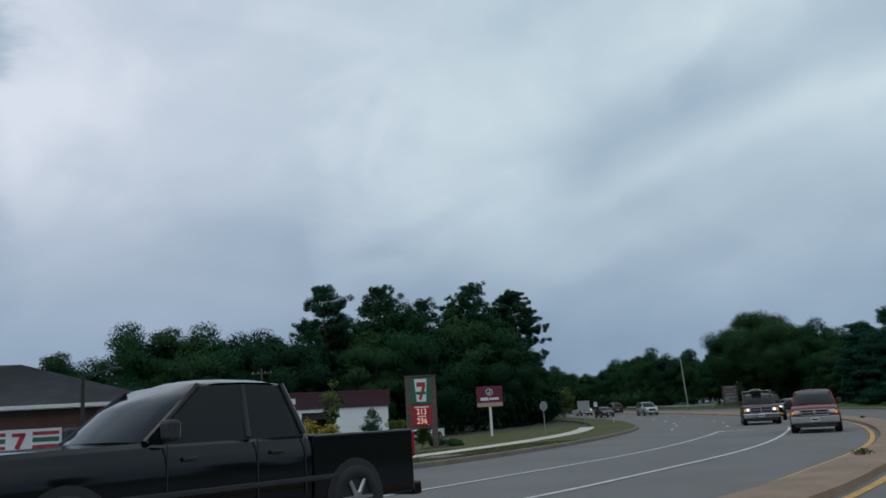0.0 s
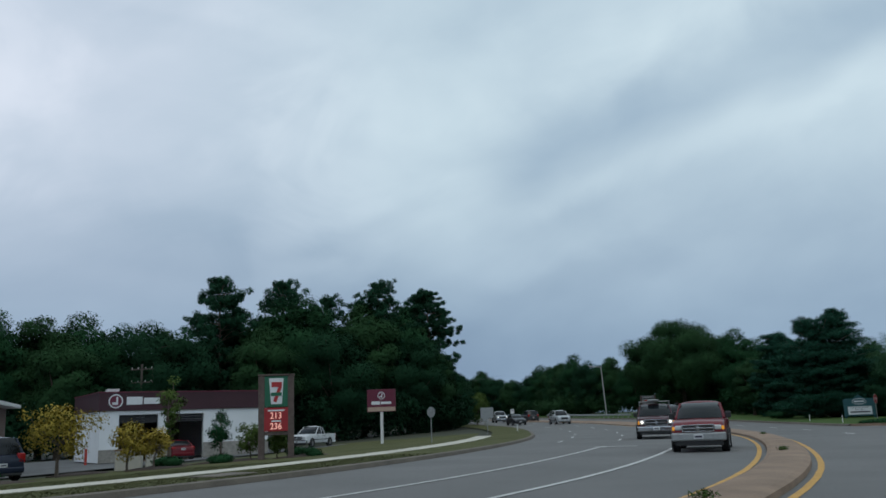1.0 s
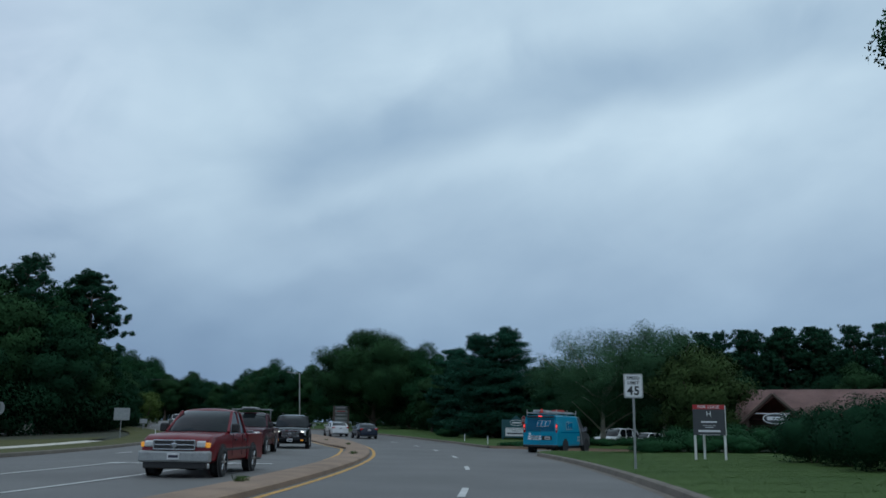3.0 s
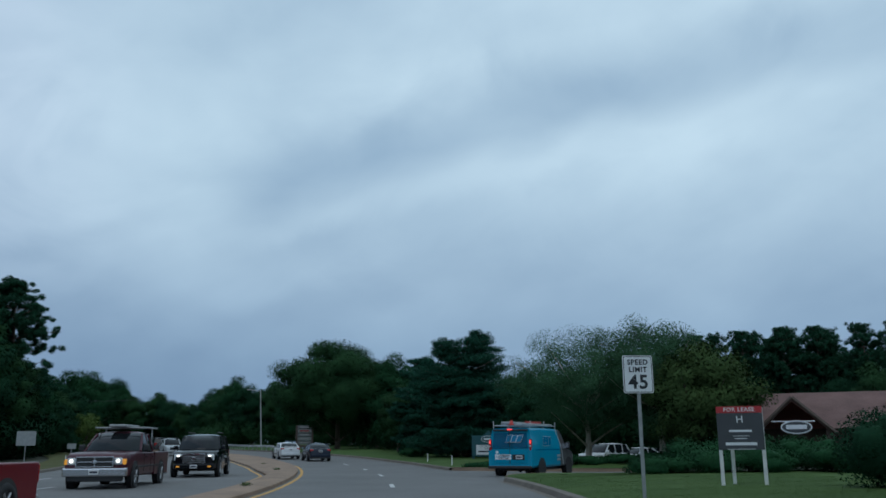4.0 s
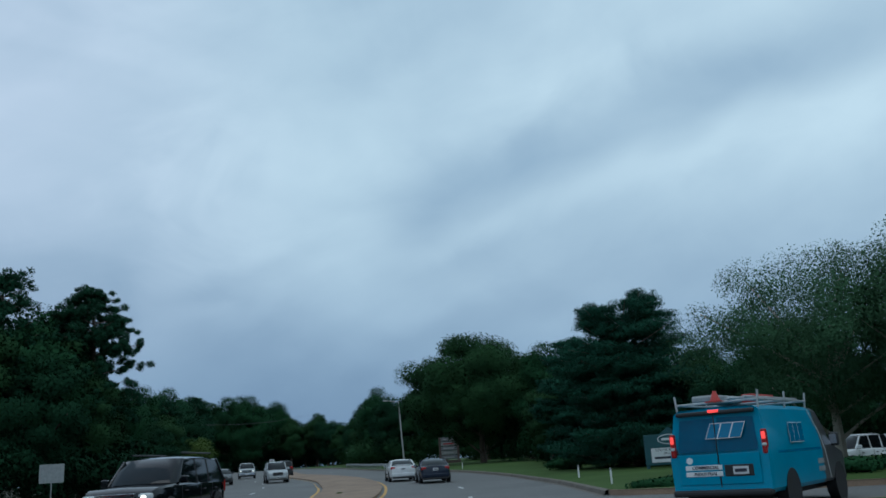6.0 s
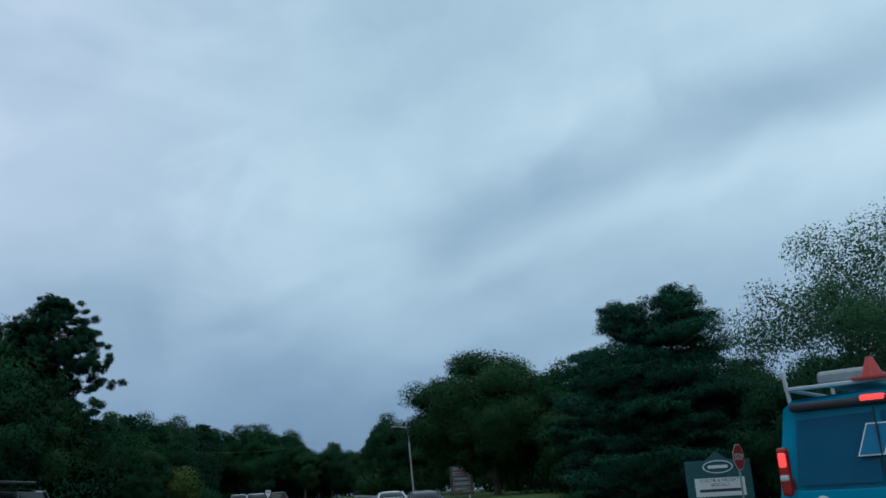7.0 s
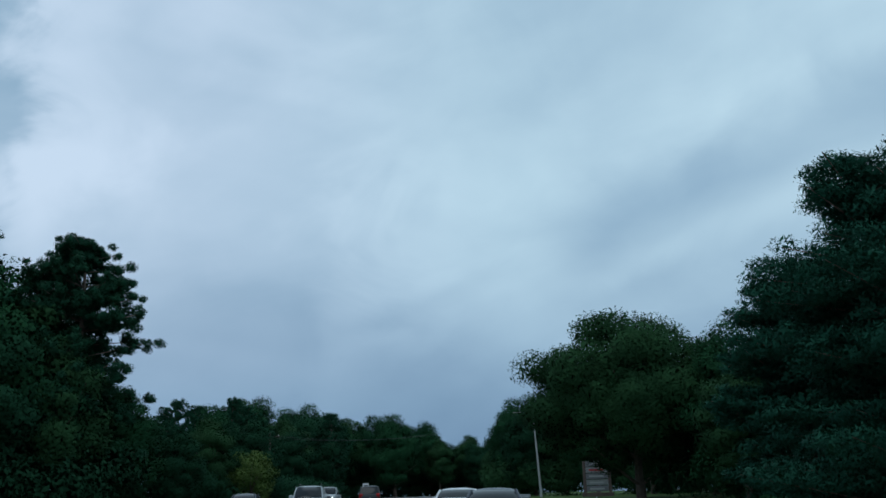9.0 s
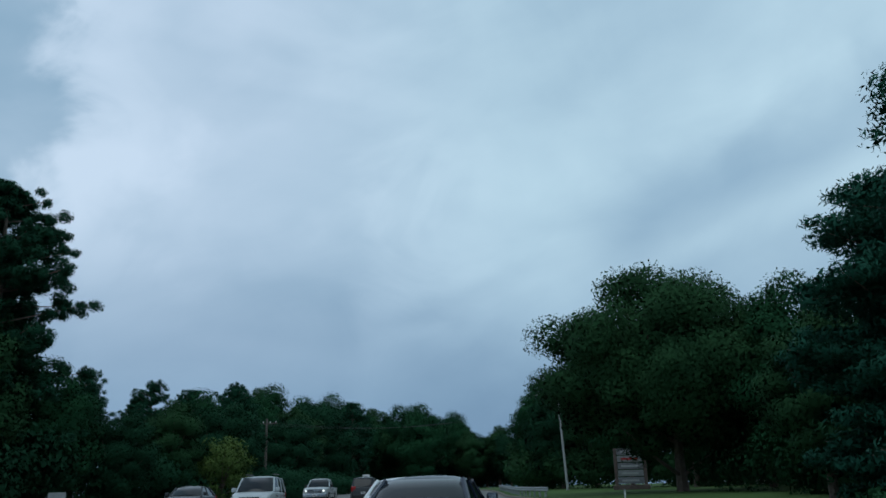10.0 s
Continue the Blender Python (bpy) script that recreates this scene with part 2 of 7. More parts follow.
# the yellow line along the right of the median, from which the road is laid out
LINE = curve([(-33, -75), (-21.6, -52), (-7.0, -23), (-2.8, -13), (0.1, -3.9), (2.3, 7.2), (3.8, 18.7), (4.4, 28.8), (4.5, 37.4), (4.25, 46), (3.6, 54), (1.9, 66.2),
              (-1.4, 80.6), (-6.5, 95.8), (-12.9, 113), (-19.5, 137), (-29.5, 170), (-41, 205), (-56, 250), (-78, 315)])
GO = np.gradient(LINE, axis=0)
GO /= np.linalg.norm(GO, axis=1)[:, None]
SIDE = np.stack([GO[:, 1], -GO[:, 0]], 1)


def offset(d):
    return LINE + SIDE * (np.asarray(d, float)[:, None] if np.ndim(d) else d)


def rise(y):
    """The road climbs gently towards the bend."""
    return float(np.interp(y, [45, 60, 100, 130, 160, 300], [0.0, 0.12, 0.7, 1.0, 1.4, 2.4]))


def at_y(y, d=0.0):
    """The place beside the line, d metres to its right, where the line passes y, and the road's heading there."""
    x, gx, gy = (float(np.interp(y, LINE[:, 1], v)) for v in (LINE[:, 0], GO[:, 0], GO[:, 1]))
    return x + gy * d, y - gx * d, math.degrees(math.atan2(-gx, gy))


def strip(bm, section, lo=-1000.0, hi=1000.0, smooth=False):
    """Sweeps a section of (offset, z) along the line between two values of y. An offset may be an array along the line."""
    n = np.arange(len(LINE), dtype=float)
    ends = [float(np.interp(v, LINE[:, 1], n)) for v in (lo, hi)]
    keep = sorted({ends[0], ends[1], *[float(i) for i in n if ends[0] + 0.1 < i < ends[1] - 0.1]})
    rails = []
    for d, z in section:
        q = offset(d)
        rails.append([bm.verts.new((x, y, z + rise(y))) for x, y in ((np.interp(i, n, q[:, 0]), np.interp(i, n, q[:, 1])) for i in keep)])
    for a, b in zip(rails, rails[1:]):
        for k in range(len(keep) - 1):
            bm.faces.new((a[k], b[k], b[k + 1], a[k + 1]))
    return bm


def ground_z(d):
    """Height of the land by its distance from the line: it falls away to the left and rises on the right."""
    return float(np.interp(d, [-400, -90, -48, -40, -31, -26, -22, -17.6, -15.6, -15, 7, 8.2, 9.6, 14, 25, 80, 400], [-1.25, -1.05, -0.9, -0.8, -0.5, -0.34, -0.2, -0.05, -0.03, -0.4, -0.4, 0.06, 0.14, 0.20, 0.26, 0.7, 1.6]))


def dip(y, d):
    """The driveway and the lot behind the hedge lie lower than the lawns."""
    if 26.4 < y < 38.6 and 6 < d < 19:
        return -0.75
    if 51 < y < 64 and 15.5 < d < 42:
        return -0.75
    return 0.0


def land(x, y):
    """Height of the land at a place."""
    j = np.argmin((LINE[:, 0] - x) ** 2 + (LINE[:, 1] - y) ** 2)
    d = float((np.array((x, y)) - LINE[j]) @ SIDE[j])
    return ground_z(d) + dip(y, d) + rise(y)

# ---- ground and road ----
def build_ground():
    """One sheet that reaches the horizon, fine near the road."""
    def axis(lo, hi, near_lo, near_hi, step):
        near = np.arange(near_lo, near_hi + step / 2, step)
        return np.concatenate([np.linspace(lo, near_lo, 8)[:-1], near, np.linspace(near_hi, hi, 8)[1:]])
    xs, ys = axis(-1500, 1500, -75, 60, 1.5), axis(-600, 2500, -70, 190, 2.0)
    verts = []
    for y in ys:
        i = int(np.argmin(np.abs(LINE[:, 1] - y)))
        for x in xs:
            j = np.argmin((LINE[:, 0] - x) ** 2 + (LINE[:, 1] - y) ** 2)
            d = float((np.array((x, y)) - LINE[j]) @ SIDE[j])
            far = np.hypot(*(np.array((x, y)) - LINE[j]))
            if far > abs(d) + 5:
                d = math.copysign(far, d if abs(d) > 1 else x)
            bump = 0.06 * noise.noise((x * 0.15, y * 0.15, 0)) if abs(d) > 13 else 0.0
            bump += dip(y, d)
            verts.append((x, y, ground_z(d) + bump + rise(y)))
    n = len(xs)
    faces = [(r * n + c, r * n + c + 1, (r + 1) * n + c + 1, (r + 1) * n + c) for r in range(len(ys) - 1) for c in range(n - 1)]
    g = pydata("ground", verts, faces, FIELD, smooth=True)
    tagged(g, "grassy ground with leaf litter under the trees", "ground", kind="structure")


build_ground()
YS = LINE[:, 1]
MEDIAN = -np.interp(YS, [-100, 10, 33, 42, 54, 70, 90, 400], [1.55, 1.65, 1.8, 2.8, 3.6, 4.2, 4.2, 4.2])
# the left kerb swings away from the median
FAR_KERB = -np.interp(YS, [-100, 5, 28, 50, 80, 400], [12.9, 12.9, 13.5, 14.4, 14.5, 14.5])
tagged(link("road", strip(bmesh.new(), [(FAR_KERB, 0), (-6, 0.03), (0, 0.0), (7.7, 0)]), ASPHALT), "grey worn asphalt road with faint tyre tracks", "road", kind="structure")
# raised concrete median between the two carriageways
tagged(link("median", strip(bmesh.new(), [(-0.35, -0.02), (-0.36, 0.11), (-0.48, 0.15), (MEDIAN / 2, 0.17), (MEDIAN + 0.32, 0.15), (MEDIAN + 0.2, 0.11), (MEDIAN + 0.19, -0.02)], -75, 150), CONCRETE),
       "raised tan concrete median strip, stained and worn", "median", kind="structure")
tagged(link("kerb_right", strip(bmesh.new(), [(7.4, 0.004), (7.6, 0.006), (7.64, 0.13), (7.7, 0.15), (7.86, 0.15), (7.88, -0.1)], -75, 25.4), KERB), "weathered concrete kerb with sand in the gutter", "kerb", kind="structure")
tagged(link("kerb_right_far", strip(bmesh.new(), [(7.4, 0.004), (7.6, 0.006), (7.64, 0.13), (7.7, 0.15), (7.86, 0.15), (7.88, -0.1)], 39.6, 250), KERB), "weathered concrete kerb", "kerb", kind="structure")
tagged(link("kerb_left", strip(bmesh.new(), [(FAR_KERB - 0.18, -0.1), (FAR_KERB - 0.16, 0.15), (FAR_KERB, 0.15), (FAR_KERB + 0.06, 0.13), (FAR_KERB + 0.1, 0.006)], -75, 250), KERB), "weathered concrete kerb", "kerb", kind="structure")
tagged(link("verge_right", strip(bmesh.new(), [(7.87, 0.14), (9.0, 0.18), (11, 0.22), (14, 0.26), (20, 0.30)], -75, 25.4), GRASS), "mown green lawn rising from the kerb", "lawn", kind="structure")
tagged(link("verge_right_far", strip(bmesh.new(), [(7.87, 0.14), (9.0, 0.18), (11, 0.22), (14, 0.26), (20, 0.30), (30, 0.36)], 39.6, 250), GRASS), "mown green lawn", "lawn", kind="structure")
tagged(link("verge_left", strip(bmesh.new(), [(FAR_KERB - 3.4, 0.06), (FAR_KERB - 1.6, 0.12), (FAR_KERB - 0.17, 0.14)], -75, 250), DRY_GRASS), "narrow dry grass verge beside the road", "lawn", kind="structure")
walk_bed = tagged(link("sidewalk", strip(bmesh.new(), [(FAR_KERB - 4.62, -0.1), (FAR_KERB - 4.6, 0.062), (FAR_KERB - 3.4, 0.072), (FAR_KERB - 3.38, -0.1)], -75, 47), KERB), "pale concrete sidewalk of cast slabs", "sidewalk", kind="structure")
tagged(link("lawn_left", strip(bmesh.new(), [(FAR_KERB - 18, -0.46), (FAR_KERB - 13, -0.28), (FAR_KERB - 9, -0.14), (FAR_KERB - 4.61, 0.05)], -75, 60), DRY_GRASS), "uneven dry grass sloping down to the lots", "lawn", kind="structure")
# driveway on the right, between the two stretches of kerb
tagged(link("driveway", strip(bmesh.new(), [(7.69, 0.0), (8.6, 0.02), (14, -0.08), (20, -0.14)], 24.4, 40.6), ASPHALT), "asphalt driveway entrance leading into a lot", "driveway", kind="structure")


def kerb_return(name, y, dx, flip, R):
    """A kerb that curves from the road into the driveway, and the corner of lawn behind it."""
    x, yy, h = at_y(y, 7.7)
    bm = bmesh.new()
    pts = [(7.75, 0.0)] + [(7.75 + R * (1 - math.cos(a)), R * math.sin(a) * flip) for a in np.linspace(0.2, 1.57, 9)] + [(dx * 0.5 + 6, R * flip), (dx, R * flip)]
    gx, gy = (float(np.interp(y, LINE[:, 1], v)) for v in (GO[:, 0], GO[:, 1]))
    here, go, side = np.array((float(np.interp(y, LINE[:, 1], LINE[:, 0])), y)), np.array((gx, gy)), np.array((gy, -gx))
    rails = [[], [], [], []]
    for d, s in pts:
        p = here + side * d + go * s
        z = float(np.interp(d, [7.7, 8.6, 14, 42], [0.0, 0.02, -0.08, -0.3]))
        n = -flip
        for k, (o, h) in enumerate(((0.0, -0.1), (0.02, 0.17), (0.17, 0.17), (0.19, -0.1))):
            q = p + go * o * n
            rails[k].append(bm.verts.new((q[0], q[1], z + h)))
    for a, b in zip(rails, rails[1:]):
        for k in range(len(pts) - 1):
            bm.faces.new((a[k], b[k], b[k + 1], a[k + 1]))
    tagged(link(name, bm, CONCRETE), "curved sandy concrete kerb at the driveway", "kerb", kind="structure")
    bm = bmesh.new()
    rows = []
    for d, s in pts:
        p = here + side * d
        z = float(np.interp(d, [7.87, 9, 11, 14, 20], [0.14, 0.18, 0.22, 0.26, 0.30]))
        edge = float(np.interp(d, [7.7, 8.6, 14, 42], [0.0, 0.02, -0.08, -0.3])) + 0.165
        rows.append([bm.verts.new((*(p + go * s * k), z * (1 - k) + edge * k)) for k in (-0.25, 0.0, 0.35, 0.7, 1.0)])
    for a, b in zip(rows, rows[1:]):
        for k in range(4):
            bm.faces.new((a[k], b[k], b[k + 1], a[k + 1]))
    bmesh.ops.recalc_face_normals(bm, faces=bm.faces)
    tagged(link("lawn_corner", bm, GRASS), "corner of mown lawn behind the curved kerb", "lawn", kind="structure")


kerb_return("kerb_drive_near", 25.4, 20, 1, 5.0)
kerb_return("kerb_drive_far", 39.6, 20, -1, 2.0)


def markings():
    m = [("line_yellow_right", [(-0.22, 0.008), (-0.08, 0.008)], PAINT_YELLOW, -75, 150), ("line_yellow_left", [(MEDIAN - 0.10, 0.022), (MEDIAN + 0.04, 0.020)], PAINT_YELLOW, -75, 150),
         ("line_white_turn_lane", [(-4.75, 0.034), (-4.61, 0.034)], PAINT_WHITE, -75, 14), ("line_white_lane", [(-7.9, 0.034), (-7.76, 0.034)], PAINT_WHITE, -75, 12.5)]
    for name, sec, material, lo, hi in m:
        tagged(link(name, strip(bmesh.new(), sec, lo, hi), material), "worn painted lane line", "road marking", kind="structure")
    length = np.concatenate([[0], np.cumsum(np.hypot(*np.diff(LINE, axis=0).T))])
    start = float(np.interp(1.3, LINE[:, 1], length))
    for d, step, name in ((3.45, 10.3, "lane_dash"), (-7.83, 10.3, "lane_dash"), (-11.0, 10.3, "lane_dash")):
        for k in range(-4, 15):
            s0 = start + step * k
            y0 = float(np.interp(s0, length, LINE[:, 1]))
            if d < 0 and y0 < 16:
                continue
            bm = bmesh.new()
            rows = []
            for s in np.linspace(s0, s0 + 2.4, 4):
                i = np.interp(s, length, np.arange(len(LINE)))
                a = int(min(i, len(LINE) - 2))
                p = LINE[a] + (LINE[a + 1] - LINE[a]) * (i - a)
                z = float(np.interp(d, [-13, -6, 0], [0, 0.03, 0])) + 0.009 + rise(p[1])
                rows.append([bm.verts.new((*(p + SIDE[a] * (d + o)), z)) for o in (-0.075, 0.075)])
            for a, b in zip(rows, rows[1:]):
                bm.faces.new((a[0], a[1], b[1], b[0]))
            tagged(link(name, bm, PAINT_WHITE), "short white painted lane dash", "road marking", "lane dashes")
    # the two turn arrows, lying across the lanes
    for y, d in ((13.0, -3.9), (12.2, -7.3)):
        x, yy, h = at_y(y, d)
        bm = bmesh.new()
        shape = [(0, 0), (0.55, 0.5), (0.55, 0.16), (1.8, 0.16), (1.8, -0.16), (0.55, -0.16), (0.55, -0.5)]
        v = [bm.verts.new((a, b, 0)) for a, b in shape]
        bm.faces.new(v)
        ob = tagged(link("turn_arrow", bm, PAINT_WHITE), "white painted turn arrow on the asphalt", "road marking", "turn arrows")
        ob.matrix_world = pose(x - 0.8, yy, 0.040, 0, 0, h)


markings()
# ---- trees ----


def core_ball():
    bm = bmesh.new()
    bmesh.ops.create_icosphere(bm, subdivisions=2, radius=1)
    verts = np.array([v.co[:] for v in bm.verts])
    tris = np.array([[v.index for v in f.verts] for f in bm.faces])
    bm.free()
    return verts, tris


CORE = core_ball()


def leaf_mesh(name, centres, radii, count, size, material, rng, shell=0.55, droop=0.0, aspect=0.5, core=0.0, lay=None, fill=0.0):
    """Many small leaf blades scattered through a cluster of clumps, denser towards their outsides. fill: the share of broader sprays of leaves inside."""
    centres, radii = np.array(centres, float), np.array(radii, float)
    if radii.ndim == 1:
        radii = np.repeat(radii[:, None], 3, 1)
    weight = (radii.prod(1)) ** (2 / 3)
    pick = rng.choice(len(centres), count, p=weight / weight.sum())
    way = rng.normal(size=(count, 3))
    way /= np.linalg.norm(way, axis=1)[:, None]
    r = shell + (1.05 - shell) * rng.random(count) ** 0.7
    inner = np.arange(count) < fill * count
    r[inner] = 0.35 + 0.45 * rng.random(int(inner.sum()))
    p = centres[pick] + way * radii[pick] * r[:, None]
    whole = (p - centres.mean(0)) / (centres.std(0) * 1.6 + 0.2)
    whole /= np.linalg.norm(whole, axis=1)[:, None] + 1e-6
    out = way * 0.5 + whole * 0.6 + (0, 0, 0.25)
    if lay:
        out = way * lay + (0, 0, 0.5)
    out /= np.linalg.norm(out, axis=1)[:, None] + 1e-6
    # leaves turn their faces roughly outward, and take the roundness of their clump
    n = out + rng.normal(size=(count, 3)) * 0.7
    u = np.cross(n, rng.normal(size=(count, 3)))
    u[:, 2] -= droop
    u /= np.linalg.norm(u, axis=1)[:, None] + 1e-9
    w = np.cross(n, u)
    w /= np.linalg.norm(w, axis=1)[:, None] + 1e-9
    s = (size * (0.55 + 0.9 * rng.random(count)) * np.where(inner, 1.7, 1.0))[:, None]
    verts = np.stack([p - u * s * 0.5, p + w * s * aspect * 0.5, p + u * s * 0.5, p - w * s * aspect * 0.5], 1).reshape(-1, 3)
    face = np.arange(4 * count).reshape(-1, 4)
    out += rng.normal(size=(count, 3)) * 0.07
    out /= np.linalg.norm(out, axis=1)[:, None]
    wrong = (np.cross(w, u) * out).sum(1) < 0
    face[wrong] = face[wrong][:, ::-1]
    out = np.repeat(out, 4, 0)
    faces = face.tolist()
    if core:
        # the dense twiggy inside of each clump
        ball, tris = CORE
        for c, r in zip(centres, radii):
            lump = ball * (core * (1 + 0.16 * rng.normal(size=len(ball))))[:, None] * r + c
            faces += (tris + len(verts)).tolist()
            verts = np.concatenate([verts, lump])
            out = np.concatenate([out, ball])
    me = bpy.data.meshes.new(name)
    me.from_pydata(verts.tolist(), [], faces)
    me.materials.append(material)
    me.polygons.foreach_set("use_smooth", np.ones(len(faces), dtype=bool))
    me.normals_split_custom_set_from_vertices(out.tolist())
    return me


def limb(bm, a, b, r0, r1, bend, rng, steps=4, sides=7):
    """A tapered branch with a slight bend."""
    a, b = np.array(a, float), np.array(b, float)
    mid = (a + b) / 2 + rng.normal(size=3) * bend
    rings = []
    for t in np.linspace(0, 1, steps + 1):
        c = (1 - t) ** 2 * a + 2 * t * (1 - t) * mid + t * t * b
        r = r0 + (r1 - r0) * t
        d = Vector((b - a).tolist()).normalized()
        x = d.orthogonal().normalized()
        y = d.cross(x)
        rings.append([bm.verts.new(Vector(c.tolist()) + (x * math.cos(k * 2 * math.pi / sides) + y * math.sin(k * 2 * math.pi / sides)) * r) for k in range(sides)])
    for p, q in zip(rings, rings[1:]):
        for k in range(sides):
            bm.faces.new((p[k], p[(k + 1) % sides], q[(k + 1) % sides], q[k]))
    bm.faces.new(rings[-1])


def broadleaf(seed, h, width, base, clumps, leaves, size, leaf, bark=BARK, shell=0.5, clump=0.32, top_heavy=0.0, name="tree", fill=0.0):
    """A broad-leaved tree: trunk, limbs and a crown of clumps round an egg-shaped outline. base: height at which the crown begins."""
    rng = np.random.default_rng(seed)
    e = new(name)
    cz, rz = (h + base) / 2, (h - base) / 2
    cs, rs = [], []
    for k in range(clumps):
        v = rng.normal(size=3)
        v /= np.linalg.norm(v)
        q = rng.random() ** 0.4 * 0.84
        c = np.array([v[0] * width / 2 * q, v[1] * width / 2 * q, cz + v[2] * rz * q])
        taper = 1 - top_heavy * (c[2] - cz) / rz * 0.5
        c[:2] *= taper
        cs.append(c)
        s = clump * (0.65 + 0.7 * rng.random()) * min(width / 2, rz)
        rs.append((s * 1.15, s * 1.15, s * 0.85))
    bm = bmesh.new()
    limb(bm, (0, 0, -0.3), (0, 0, base + rz * 0.5), 0.028 * h, 0.013 * h, 0.15, rng, 5)
    for c in cs[: min(len(cs), 14)]:
        z = min(base + rz * 0.5, max(base * 0.7, c[2] - 0.6 * np.hypot(c[0], c[1])))
        limb(bm, (0, 0, z), c, 0.010 * h, 0.003 * h, 0.25, rng, 3, 5)
    part("trunk", bm, bark, e, "rough bark")
    me = leaf_mesh("crown", cs, rs, leaves, size, leaf, rng, shell=shell, fill=fill)
    ob = new("crown", me)
    ob.parent = e
    return e


def tall_pine(seed, h, width, bare, leaves, size, name="pine_tree", tuft=0.4, needle=NEEDLE):
    """A loblolly pine: level limbs that carry round tufts of needles, in a round-topped cone."""
    rng = np.random.default_rng(seed)
    e = new(name)
    bm = bmesh.new()
    limb(bm, (0, 0, -0.3), (0, 0, h * 0.96), 0.018 * h, 0.004 * h, 0.2, rng, 7)
    cs, rs = [], []
    z = h * bare
    while z < h * 0.97:
        t = (z / h - bare) / (1 - bare)
        span = width / 2 * float(np.interp(t, [0, 0.15, 0.45, 0.7, 0.88, 1], [0.8, 1.0, 0.95, 0.74, 0.48, 0.2]))
        for k in range(rng.integers(4, 8)):
            a = rng.random() * 6.283
            reach = span * (0.68 + 0.42 * rng.random())
            tip = np.array([math.cos(a) * reach, math.sin(a) * reach, z + reach * 0.16 + rng.normal() * 0.2])
            limb(bm, (0, 0, z - 0.25), tip, 0.0035 * h, 0.0012 * h, 0.12, rng, 2, 4)
            for f in np.arange(1.0, 0.34, -1.3 * tuft / max(reach, 0.8)):
                c = np.array([0, 0, z]) * (1 - f) + tip * f
                for j in range(2):
                    cs.append(c + rng.normal(size=3) * (0.9, 0.9, 0.5) * tuft)
                    s = tuft * (0.7 + 0.6 * rng.random())
                    rs.append((s, s, s * 0.75))
        z += 0.040 * h * (0.6 + 0.8 * rng.random())
    for k in range(12):
        cs.append((rng.normal() * 0.05 * width, rng.normal() * 0.05 * width, h * (0.93 + 0.05 * rng.random())))
        rs.append((tuft, tuft, tuft))
    part("trunk", bm, BARK, e, "scaly brown bark")
    ob = new("crown", leaf_mesh("crown", cs, rs, leaves, size, needle, rng, shell=0.3, aspect=0.3, lay=0.8, fill=0.25))
    ob.parent = e
    return e


